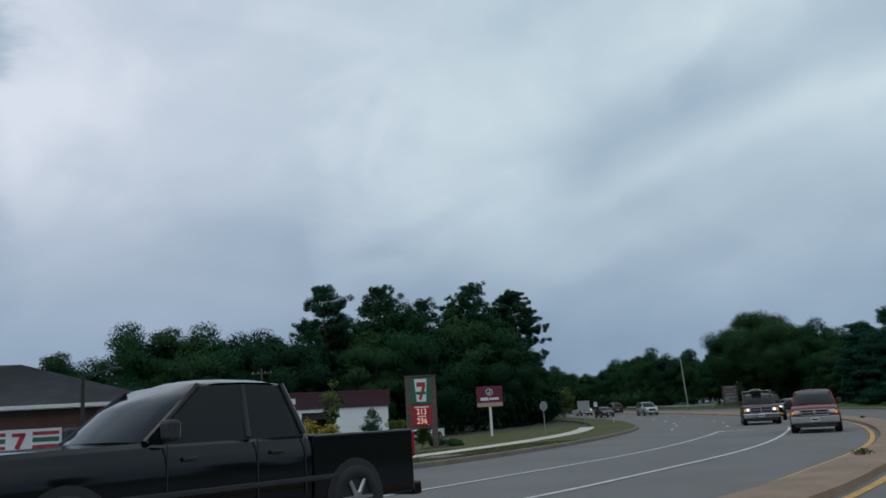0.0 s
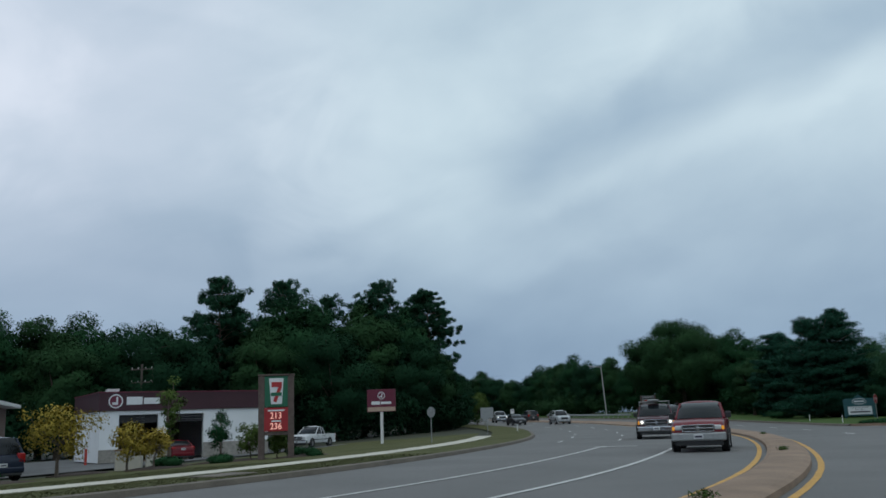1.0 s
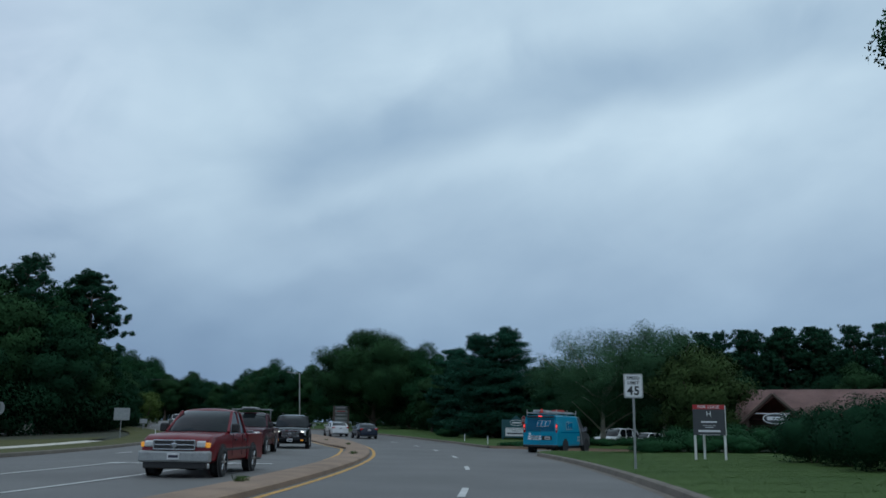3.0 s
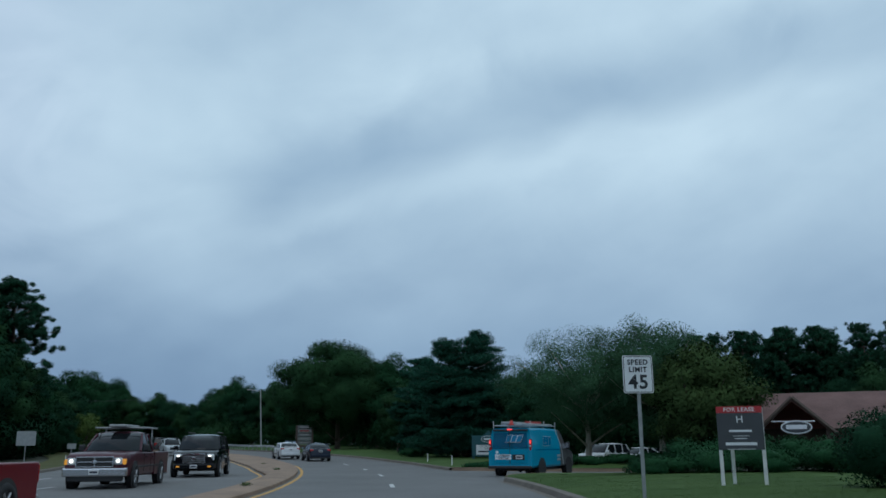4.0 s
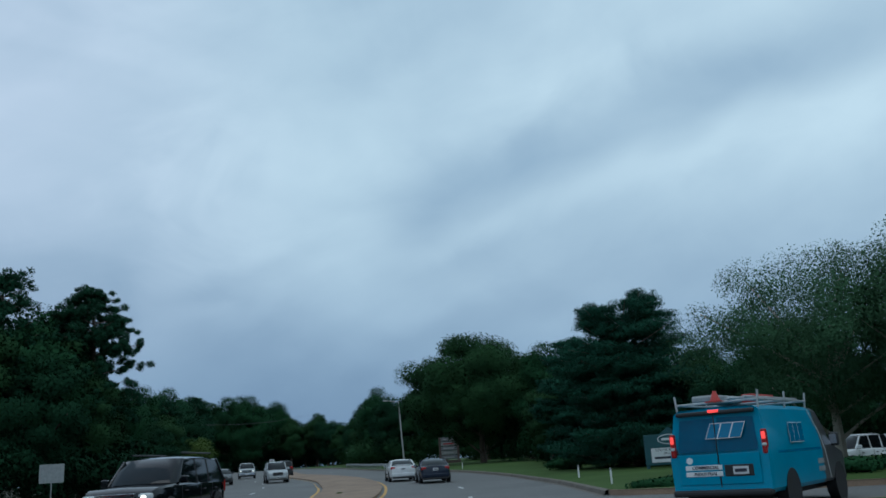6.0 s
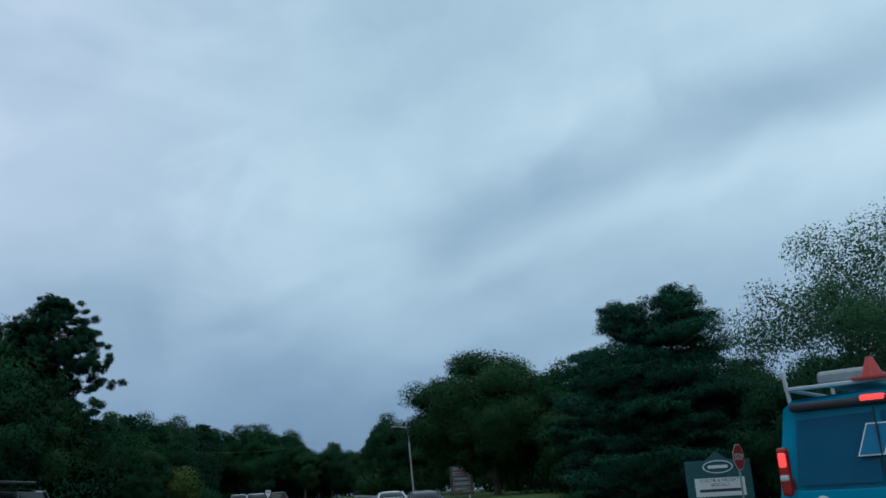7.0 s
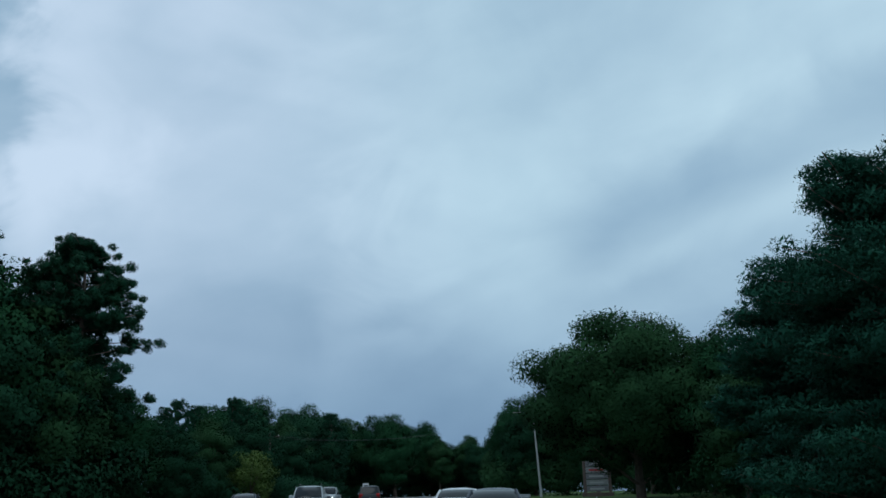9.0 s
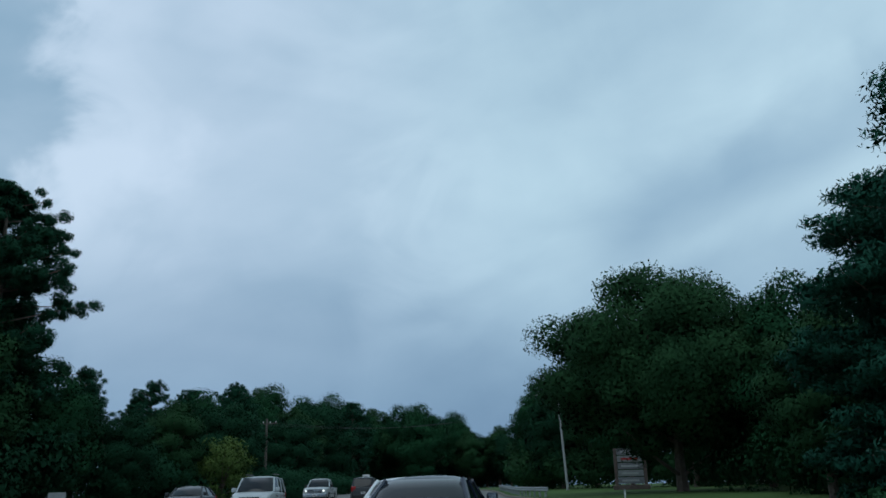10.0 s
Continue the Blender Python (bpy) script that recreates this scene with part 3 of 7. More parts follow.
def white_pine(seed, h, width, leaves, size, leaders=((1.4, 1.0, 0.62), (-1.9, 0.925, 0.66), (0, 0.80, 1.0))):
    """A white pine: flat level boughs in tiers with dark gaps between them, shortening towards ragged tops. leaders: (x, height, breadth)."""
    rng = np.random.default_rng(seed)
    e = new("white_pine_tree")
    bm = bmesh.new()
    limb(bm, (0, 0, -0.3), (0, 0, h * 0.74), 0.024 * h, 0.006 * h, 0.1, rng, 6)
    cs, rs = [], []
    for lx, high, k in leaders:
        top = h * high
        limb(bm, (0, 0, h * 0.3), (lx, 0.2 * lx, top * 0.97), 0.010 * h, 0.003 * h, 0.1, rng, 4)
        z = h * (0.04 if k == 1 else 0.36)
        while z < top * 0.93:
            t = z / top
            span = k * width / 2 * float(np.interp(t, [0, 0.1, 0.42, 0.7, 0.88, 0.95, 1], [0.92, 1.0, 0.94, 0.78, 0.62, 0.5, 0.3]))
            start = rng.random() * 6.283
            count = 8 if k == 1 else 6
            for j in range(count):
                a = start + j * 6.283 / count + rng.normal() * 0.22
                reach = span * rng.choice((0.62, 0.8, 0.95, 1.1)) * (0.92 + 0.16 * rng.random())
                way = np.array([math.cos(a), math.sin(a), 0.0])
                over = np.array([-way[1], way[0], 0.0])
                lift = rng.normal() * 0.34
                root = np.array([lx * t, 0.2 * lx * t, z - 0.2])
                limb(bm, root, np.array([lx, 0.2 * lx, z + lift]) + way * reach + (0, 0, 0.10 * reach), 0.004 * h, 0.0012 * h, 0.06, rng, 2, 4)
                pads = max(2, int(reach / 0.5))
                for q in range(pads):
                    f = 0.22 + 0.78 * (q + 0.7 * rng.random()) / pads
                    fan = 0.34 * reach * math.sin(math.pi * min(0.92, 0.15 + 0.75 * f))
                    for side in (-1, 0, 1) if fan > 0.45 else (0,):
                        c = np.array([lx, 0.2 * lx, z + lift]) + way * reach * f + over * (side * fan * (0.7 + 0.5 * rng.random()))
                        c[2] += 0.12 * reach * f * f + rng.normal() * 0.06 - 0.05 * abs(side)
                        cs.append(c)
                        r = 0.36 + 0.24 * rng.random()
                        rs.append((r, r, r * 0.52))
            # the dense dark middle of the tier
            for q in range(5):
                cs.append(np.array([lx * t, 0.2 * lx * t, z + 0.3]) + rng.normal(size=3) * (0.20 * span, 0.20 * span, 0.22))
                rs.append((0.6, 0.6, 0.5))
            z += h * 0.084 * (0.7 + 0.6 * rng.random())
        if k < 1 or len(leaders) == 1:
            # the bushy rounded top
            for q in range(46):
                v = rng.normal(size=3)
                v /= np.linalg.norm(v)
                cs.append(np.array([lx, 0.2 * lx, top - 0.95]) + v * (1.2, 1.2, 0.72) * (0.5 + 0.5 * rng.random()))
                r = 0.32 + 0.18 * rng.random()
                rs.append((r, r, r * 0.6))
    part("trunk", bm, BARK, e, "dark bark")
    ob = new("crown", leaf_mesh("crown", cs, rs, leaves, size, NEEDLE_BLUE, rng, shell=0.4, aspect=0.28, lay=0.9, fill=0.2))
    ob.parent = e
    return e


def put(ob, x, y, turn=0.0, scale=1.0, z=None, label="", category="tree", group=""):
    if z is None:
        z = land(x, y) - 0.05
    ob.matrix_world = pose(x, y, z, 0, 0, turn) @ Matrix.Scale(scale, 4)
    return tagged(ob, label, category, group)


def spread(ob, places, label, group):
    """Copies of a tree at (x, y, turn, scale)."""
    for k, (x, y, turn, s) in enumerate(places):
        z = land(x, y) - 0.05
        if k == 0:
            put(ob, x, y, turn, s, z, label, "tree", group)
        else:
            c = copy_thing(ob, pose(x, y, z, 0, 0, turn))
            c.scale = (s, s, s)


# single trees that stand out
put(tall_pine(3, 18.2, 10.2, 0.12, 300000, 0.15, tuft=0.42), -26.3, 85.6, 40, label="tall dense pine with tufted limbs beside the road")
put(white_pine(5, 10.6, 9.8, 520000, 0.10, ((1.35, 1.0, 0.58), (-1.55, 0.935, 0.56), (0, 0.86, 1.0))), 16.9, 63.2, 0, label="dense blue-green white pine with tiered boughs and two tops")
put(white_pine(6, 9.3, 6.6, 170000, 0.15, ((0, 1.0, 1.0),)), 15.2, 75.0, 0, label="single-topped white pine behind the larger one")
put(broadleaf(11, 14.4, 18.4, 1.2, 360, 300000, 0.165, LEAF_MID, shell=0.5, clump=0.20, fill=0.3), 7.6, 105.0, 20, label="wide rounded green shade tree beside the road")
put(broadleaf(12, 8.6, 12.4, 1.4, 170, 120000, 0.085, LEAF_GREY, PALE_BARK, shell=0.2, clump=0.24), 21.6, 45.4, 10, label="thin-crowned grey-green sycamore with pale limbs")
put(broadleaf(13, 9.2, 7.4, 1.0, 90, 66000, 0.10, LEAF_GREY, PALE_BARK, shell=0.2, clump=0.24), 25.1, 42.2, 80, label="taller thin-crowned sycamore with pale limbs")
put(broadleaf(14, 6.7, 7.4, 0.2, 110, 52000, 0.13, LEAF_OLIVE, shell=0.5, clump=0.26, fill=0.3), 26.2, 39.2, 0, label="low green broadleaf tree behind the shrubs")

put(broadleaf(15, 5.4, 4.2, 0.3, 50, 9000, 0.17, LEAF_LIME, shell=0.35, clump=0.3), -22.6, 103, 0, label="young yellow-green tree at the edge of the woods")

put(broadleaf(16, 11.6, 5.4, 7.2, 60, 22000, 0.13, LEAF_OAK, shell=0.3, clump=0.3), 15.6, -1.0, 0, label="lawn tree with leafy boughs over the kerb")

# woods: alike trees in several rows
wood_a = broadleaf(21, 12.0, 8.5, 0.3, 85, 60000, 0.16, LEAF_OAK, shell=0.5, top_heavy=0.5, clump=0.25, fill=0.3)
wood_b = broadleaf(22, 12.0, 7.4, 0.4, 85, 60000, 0.16, LEAF_MID, shell=0.5, top_heavy=0.3, clump=0.25, fill=0.3)
# the low trees carry the shade of taller ones in their leaf colour
wood_c = broadleaf(23, 12.0, 9.2, 0.2, 85, 60000, 0.16, LEAF_DEEP_SHADE, shell=0.5, clump=0.24, fill=0.3)
wood_n = broadleaf(25, 12.0, 5.6, 0.3, 75, 60000, 0.16, LEAF_OAK, shell=0.5, top_heavy=0.9, clump=0.28, fill=0.3)
wood_p = tall_pine(24, 12.0, 5.2, 0.25, 70000, 0.15, tuft=0.34)
a, b, c, n_, p = [], [], [], [], []


def wood(kind, x, y, top):
    """A tree whose top stands at that height over the road."""
    z = land(x, y)
    kind.append((x, y, (x * 37 + y * 91) % 360, (top - z) / 12.0))


# the skyline behind the shops
for kind, x, y, top in ((b, -66, 44, 11.6), (a, -62, 49, 13.7), (b, -59, 53, 14.6), (a, -57.6, 57.7, 14.1), (c, -56, 62, 15.2), (b, -52, 65, 14.0), (p, -47, 67.4, 18.9), (p, -43.1, 77.3, 19.8), (b, -46, 71, 16.0), (a, -42, 74, 16.4), (a, -38.5, 72, 16.7),
                        (p, -37.6, 78, 17.4), (p, -31.4, 79.8, 19.2), (b, -32.6, 76.5, 17.6), (p, -28.6, 84.3, 16.4), (a, -29.2, 81.5, 16.5), (c, -27.5, 78.5, 13.5), (p, -28.6, 86.5, 16.7), (b, -28.2, 84.5, 15.6), (a, -24.6, 88.5, 9.1), (b, -25.2, 82.5, 12.5), (c, -34, 70, 14.0), (b, -40, 63, 13.5), (c, -48, 58, 13.0), (b, -55, 50, 12.5)):
    wood(kind, x, y, top)
# along the left of the road towards the bend
for kind, x, y, top in ((c, -23.5, 93, 7.2), (b, -25.5, 101, 8.8), (c, -27, 110, 9.9), (p, -31, 104, 8.3), (p, -38, 107, 11.6), (p, -33, 122, 11.4), (p, -47.5, 136, 13.0), (p, -43, 130, 12.7), (p, -36, 113, 11.2), (a, -41, 128, 12.5), (c, -38, 142, 11.6), (p, -50, 150, 15.9),
                        (n_, -57, 165, 19.0), (b, -52, 172, 16.4), (a, -61, 181, 20.1), (c, -56, 190, 19.7), (a, -66, 201, 20.2), (b, -72, 215, 22.4), (p, -64, 222, 20.8), (c, -76, 238, 25.0), (a, -62, 262, 24.0), (b, -52, 270, 18.7),
                        (c, -42, 276, 17.8), (a, -70, 280, 25.8), (b, -33, 262, 15.6), (c, -27, 240, 14.8), (a, -84, 255, 27.2), (b, -95, 235, 29.8), (b, -58, 290, 21.5), (a, -45, 300, 17.5), (a, -78.5, 257, 24.6), (b, -79, 268, 26.4), (c, -77, 274, 25.2), (a, -72, 272, 25.2), (b, -68, 279, 25.2), (c, -64, 286, 26.0), (a, -58, 283, 22.8), (c, -50, 282, 17.9), (b, -46, 279, 20.4), (a, -40, 291, 16.2), (b, -33, 252, 14.3)):
    wood(kind, x, y, top)
# right of the bend and behind the shade tree
for kind, x, y, top in ((b, -12, 159, 13.9), (a, -9, 148, 13.7), (n_, -14, 170, 14.1), (c, -6, 143, 12.9), (b, -16, 184, 14.8), (a, -19, 200, 15.0), (c, -22, 218, 15.5), (a, 2, 134, 12.2), (b, 8, 126, 12.6), (c, 13, 112, 12.1),
                        (a, 18, 104, 11.6), (b, 13.5, 84, 8.4), (c, 22, 95, 10.2), (a, 27, 84, 9.4), (b, 33, 76, 8.6), (c, 24, 70, 7.2), (a, 30, 66, 8.2), (c, 26.3, 67, 8.4), (b, 21.5, 66, 8.0), (a, 33, 65, 8.4), (b, 19.5, 70, 7.8), (c, 20.6, 57.5, 6.0), (a, 23.2, 61, 6.6), (c, 36, 56, 7.4), (b, 38, 66, 8.5), (a, 12, 126, 12.4), (a, 14.5, 100, 12.8), (b, -2.2, 141, 13.4)):
    wood(kind, x, y, top)
# the woods beyond the lot on the right
for kind, x, y, top in ((p, 41, 76.5, 12.0), (p, 44.8, 75.5, 12.3), (p, 48.2, 74, 12.3), (p, 51.4, 73.5, 12.6), (p, 54.8, 72, 12.5), (p, 55.2, 66, 12.3), (p, 59, 62, 12.2), (p, 60.8, 57.5, 12.0), (b, 47, 80, 10.5), (a, 56, 74, 10.5), (p, 43, 75, 12.2), (a, 45, 77, 10.6), (p, 46.8, 73, 12.4), (b, 49.3, 78.6, 12.0), (p, 50, 71, 12.6), (p, 52.9, 76.5, 13.0), (c, 55, 68, 11.5), (p, 53, 70, 12.6), (p, 57, 64, 12.4), (b, 60, 60, 11.5), (p, 62, 55, 12.2),
                        (a, 64, 50, 11.5), (p, 66, 44, 12.5), (c, 68, 36, 11.5), (p, 70, 28, 12.8), (b, 70, 18, 12), (a, 72, 6, 12), (c, 68, -6, 11), (p, 60, 80, 13.5), (a, 66, 72, 13), (b, 46, 52, 8.0), (c, 47, 40, 7.0), (a, 50, 30, 8), (b, 44, 24, 7)):
    wood(kind, x, y, top)
# behind the camera and beside the shops
for kind, x, y, top in ((a, -85, 40, 12), (b, -90, 22, 12), (c, -88, 4, 11), (a, -84, -16, 12), (b, -70, -40, 11), (a, -50, -70, 12), (c, -20, -85, 12), (b, 5, -75, 11), (a, 25, -62, 11), (b, 40, -45, 10), (c, 48, -25, 10)):
    wood(kind, x, y, top)
spread(wood_a, a, "dark green tree in the woods", "woods")
spread(wood_b, b, "green broad-leaved tree in the woods", "woods")
spread(wood_c, c, "low dense tree at the edge of the woods", "woods")
spread(wood_n, n_, "narrow pointed dark tree in the woods", "woods")
spread(wood_p, p, "tall pine in the woods", "woods")


def thicket(seed, line, height, depth, count, size, leaf, label):
    """A leafy bank of undergrowth along a line on the ground."""
    rng = np.random.default_rng(seed)
    way = curve(line, 2.0)
    cs, rs = [], []
    for x, y in way:
        z = land(x, y)
        for k in range(4):
            h = height * (0.15 + 0.75 * rng.random())
            cs.append((x + rng.normal() * depth * 0.4, y + rng.normal() * depth * 0.4, z + h * 0.8))
            s = height * (0.22 + 0.15 * rng.random())
            rs.append((s * 1.4, s * 1.4, s))
    ob = new("undergrowth", leaf_mesh("undergrowth", cs, rs, count, size, leaf, rng, shell=0.5, fill=0.3))
    tagged(ob, label, "undergrowth", kind="stuff")


# the first two banks have woodland shade painted in as darker leaves
thicket(1, [(-75, 36), (-62, 46), (-50, 58), (-40, 66), (-30, 74), (-24, 84)], 6.0, 3.0, 110000, 0.25, LEAF_DEEP_SHADE, "dense dark undergrowth along the edge of the woods")
thicket(2, [(-25.5, 86), (-25.6, 98), (-28.5, 116), (-36, 142), (-46, 172), (-58, 206), (-70, 240), (-60, 280), (-35, 285)], 3.8, 2.5, 190000, 0.22, LEAF_DEEP_SHADE, "dense dark undergrowth beside the road")
thicket(3, [(-30, 250), (-24, 215), (-16, 175), (-9, 146), (0, 138), (10, 128), (16, 112)], 4.5, 2.0, 80000, 0.26, LEAF_MID, "dense undergrowth beside the bend")
thicket(4, [(11, 103), (14, 92), (16.5, 80), (19, 73), (24, 66), (33, 62), (42, 66), (55, 60), (63, 45), (66, 20), (66, -10)], 3.8, 2.0, 120000, 0.22, LEAF_OAK, "dark undergrowth at the edge of the lot")
thicket(6, [(21, 63), (28, 61), (36, 58), (44, 52), (49, 40)], 4.6, 2.2, 60000, 0.2, LEAF_OAK, "dark undergrowth under the sycamores")
thicket(5, [(30, 250), (-10, 290), (-60, 320), (-120, 300)], 8.0, 4.0, 16000, 0.9, LEAF_OAK, "far dark woods")

# ---- paints, glass and metal ----
def paint(name, color, rough=0.3, dirt=0.12):
    return mat(name, color, rough, vary=dirt, scale=2.5, fine=12, coat=0.12, spec=0.3)


GLASS_DARK = mat("tinted_glass", (0.006, 0.008, 0.010), 0.04, vary=0.0, spec=0.3)
GLASS_CAR = mat("car_glass", (0.010, 0.013, 0.015), 0.05, vary=0.0, spec=0.18)
RUBBER = mat("tyre_rubber", (0.02, 0.02, 0.021), 0.85, vary=0.25, scale=8, fine=40)
BLACK_PLASTIC = mat("black_plastic", (0.018, 0.018, 0.019), 0.55, vary=0.2, scale=6, fine=40)
ALLOY = mat("alloy", (0.42, 0.42, 0.43), 0.35, 0.9, vary=0.15, scale=8, fine=30)
CHROME = mat("chrome", (0.62, 0.63, 0.65), 0.12, 1.0, vary=0.05, scale=6, fine=20)
GALV = mat("galvanised_steel", (0.33, 0.34, 0.34), 0.55, 0.6, vary=0.2, scale=6, fine=30)
LAMP_ON = mat("headlamp_on", (0.8, 0.8, 0.75), 0.2, vary=0.0, emit=(1.0, 0.93, 0.8), power=2.2)
LAMP_OFF = mat("headlamp_glass", (0.55, 0.56, 0.56), 0.12, vary=0.1, scale=12, fine=40)
AMBER = mat("amber_lens", (0.55, 0.2, 0.02), 0.2, vary=0.1, scale=10, fine=40, emit=(1.0, 0.45, 0.06), power=0.35)
RED_LENS = mat("red_lens", (0.35, 0.012, 0.012), 0.2, vary=0.1, scale=10, fine=40)
RED_ON = mat("brake_light_on", (0.6, 0.02, 0.02), 0.2, vary=0.0, emit=(1.0, 0.08, 0.07), power=1.0)
PLATE = mat("plate_white", (0.6, 0.6, 0.6), 0.5, vary=0.1, scale=10, fine=40)
INK = mat("dark_ink", (0.03, 0.03, 0.05), 0.6, vary=0.1, scale=10, fine=40)
WHITE_VINYL = mat("white_vinyl", (0.75, 0.75, 0.74), 0.45, vary=0.06, scale=6, fine=30)


def ring(x, pts):
    """A closed section at x from a half outline of (y, z), given from the bottom middle outwards and up to the top middle."""
    right = [(x, y, z) for y, z in pts]
    left = [(x, -y, z) for y, z in reversed(pts) if abs(y) > 1e-4]
    return right + left


def loft(rings, cap=True):
    bm = bmesh.new()
    made = [[bm.verts.new(p) for p in r] for r in rings]
    n = len(made[0])
    for a, b in zip(made, made[1:]):
        for k in range(n):
            bm.faces.new((a[k], a[(k + 1) % n], b[(k + 1) % n], b[k]))
    if cap:
        bm.faces.new(list(reversed(made[0])))
        bm.faces.new(made[-1])
    bmesh.ops.recalc_face_normals(bm, faces=bm.faces)
    for f in bm.faces:
        f.smooth = True
    for ed in bm.edges:
        if len(ed.link_faces) == 2 and ed.calc_face_angle(0) > 0.5:
            ed.smooth = False
    return bm


def interp(x, table):
    return float(np.interp(x, [p[0] for p in table], [p[1] for p in table]))


def hull(top, low, half, xs, tuck=0.9):
    """A car's painted lower body, lofted from its outlines along x: top and bottom heights and half width."""
    rings = []
    for x in xs:
        t, b, h = interp(x, top), interp(x, low), interp(x, half)
        m = b + (t - b) * 0.55
        rings.append(ring(x, [(0, b), (h * 0.86, b), (h * 0.97, b + 0.06), (h, m), (h * 0.985, t - 0.16), (h * 0.955, t - 0.05), (h * tuck, t), (0, t + 0.025)]))
    return loft(rings)


def wheel(parent, x, y, r, w, rim=ALLOY):
    e = new("wheel")
    e.parent = parent
    e.location = (x, y, r)
    bm = bmesh.new()
    prof = [(r * 0.62, -w / 2), (r * 0.93, -w / 2), (r, -w * 0.32), (r, w * 0.32), (r * 0.93, w / 2), (r * 0.62, w / 2)]
    rings = [[bm.verts.new((q * math.cos(a), o, q * math.sin(a))) for q, o in prof] for a in np.linspace(0, 2 * math.pi, 24, endpoint=False)]
    for k in range(24):
        for j in range(len(prof)):
            bm.faces.new((rings[k][j], rings[k][(j + 1) % 6], rings[(k + 1) % 24][(j + 1) % 6], rings[(k + 1) % 24][j]))
    for f in bm.faces:
        f.smooth = True
    part("tyre", bm, RUBBER, e)
    bm = bmesh.new()
    for side in (-1, 1):
        o = side * w * 0.44
        bmesh.ops.create_cone(bm, cap_ends=True, segments=16, radius1=r * 0.17, radius2=r * 0.14, depth=0.05, matrix=Matrix.Translation((0, o, 0)) @ pose(0, 0, 0, 90))
        for k in range(6):
            a = k * math.pi / 3
            d = Vector((math.cos(a), 0, math.sin(a)))
            rod(bm, d * r * 0.12 + Vector((0, o, 0)), d * r * 0.62 + Vector((0, o, 0)), r * 0.08, r * 0.06, 6)
    bmesh.ops.create_cone(bm, cap_ends=False, segments=20, radius1=r * 0.66, radius2=r * 0.66, depth=w * 0.98, matrix=pose(0, 0, 0, 90))
    part("rim", bm, rim, e)
    bm = bmesh.new()
    bmesh.ops.create_cone(bm, cap_ends=True, segments=20, radius1=r * 0.63, radius2=r * 0.63, depth=w * 0.74, matrix=pose(0, 0, 0, 90))
    part("brake_disc", bm, BLACK_PLASTIC, e)


def lens(parent, name, x, y, z, dx, dy, dz, material, label=""):
    return part(name, boxed(x - dx, x + dx, y - dy, y + dy, z - dz, z + dz, bevel=min(dx, dy, dz) * 0.6), material, parent, label)


def plate(parent, x, y, z, facing):
    e = part("number_plate", boxed(x - 0.008, x + 0.008, y - 0.15, y + 0.15, z - 0.075, z + 0.075, bevel=0.006), PLATE, parent, "white plate with a dark bar")
    bm = boxed(x + facing * 0.008, x + facing * 0.012, y - 0.115, y + 0.115, z - 0.03, z + 0.03)
    part("bar", bm, INK, e)


def cabin(parent, body_paint, xw, xf, xr, xb, belt, roof, hb, ht, glass, splits, pillar=0.045, roof_mat=None):
    """The glazed upper part: a tinted glass body, a painted crowned roof and pillars. Windscreen foot, roof front, roof rear, rear foot."""
    zs = roof - 0.06
    st = [(xw, belt + 0.015), (xw + (xf - xw) * 0.5, belt + (zs - belt) * 0.56), (xf, zs - 0.02), ((xf + xr) / 2, zs), (xr, zs - 0.02), (xr + (xb - xr) * 0.5, belt + (zs - belt) * 0.6), (xb, belt + 0.015)]
    rings = []
    for k, (x, z) in enumerate(st):
        f = (z - belt) / (zs - belt)
        h = hb + (ht - hb) * f
        nose = 0.16 if k in (0, 1) else (-0.10 if k in (5, 6) else 0.0)
        half = [(0, belt - 0.05), (hb, belt - 0.05), (hb + (h - hb) * 0.5, belt + (z - belt) * 0.5), (h, z - 0.03), (h * 0.94, z - 0.005), (h * 0.75, z + 0.012), (h * 0.4, z + 0.02), (0, z + 0.022)]
        rings.append([(x + nose * (1 - min(1, abs(y) / max(h, 0.1)) ** 2), y, zz) for _, y, zz in ring(x, half)])
    part("glazing", loft(rings), glass, parent, "dark reflective glass")
    rf = []
    for u in (0.0, 0.05, 0.2, 0.5, 0.8, 0.95, 1.0):
        x = xf + 0.04 + (xr - 0.04 - xf - 0.04) * u
        rise = 1 - (2 * u - 1) ** 4
        z, w = zs - 0.055 + 0.045 * rise, ht * (0.94 + 0.075 * rise)
        crown = 0.02 + 0.055 * rise
        rf.append(ring(x, [(0, z)] + [(w * q, z + crown * (1 - q ** 3)) for q in (1.0, 0.97, 0.88, 0.7, 0.4)] + [(0, z + crown)]))
    part("roof", loft(rf), roof_mat or body_paint, parent)
    for s in (-1, 1):
        for a, b, r in [((xw, hb, belt), (xf, ht, zs), pillar), ((xb, hb, belt), (xr, ht, zs), pillar * 1.3)] + [((q + 0.04, hb, belt), (q, ht, zs), pillar) for q in splits]:
            part("pillar", rod(bmesh.new(), (a[0], s * a[1] * 0.975, a[2]), (a[0] + (b[0] - a[0]) * 0.94, s * (a[1] + (b[1] - a[1]) * 0.94) * 0.975, a[2] + (b[2] - a[2]) * 0.94), r, r * 0.8, 8), body_paint, parent)


def mirror(parent, x, y, z, body_paint, glass=CHROME, tall=0.09):
    s = 1 if y > 0 else -1
    m = part("mirror", boxed(x - 0.07, x + 0.07, y, y + s * 0.2, z - tall, z + tall, bevel=0.04), body_paint, parent)
    part("mirror_glass", boxed(x - 0.075, x - 0.071, y + s * 0.025, y + s * 0.175, z - tall * 0.7, z + tall * 0.7), glass, m)


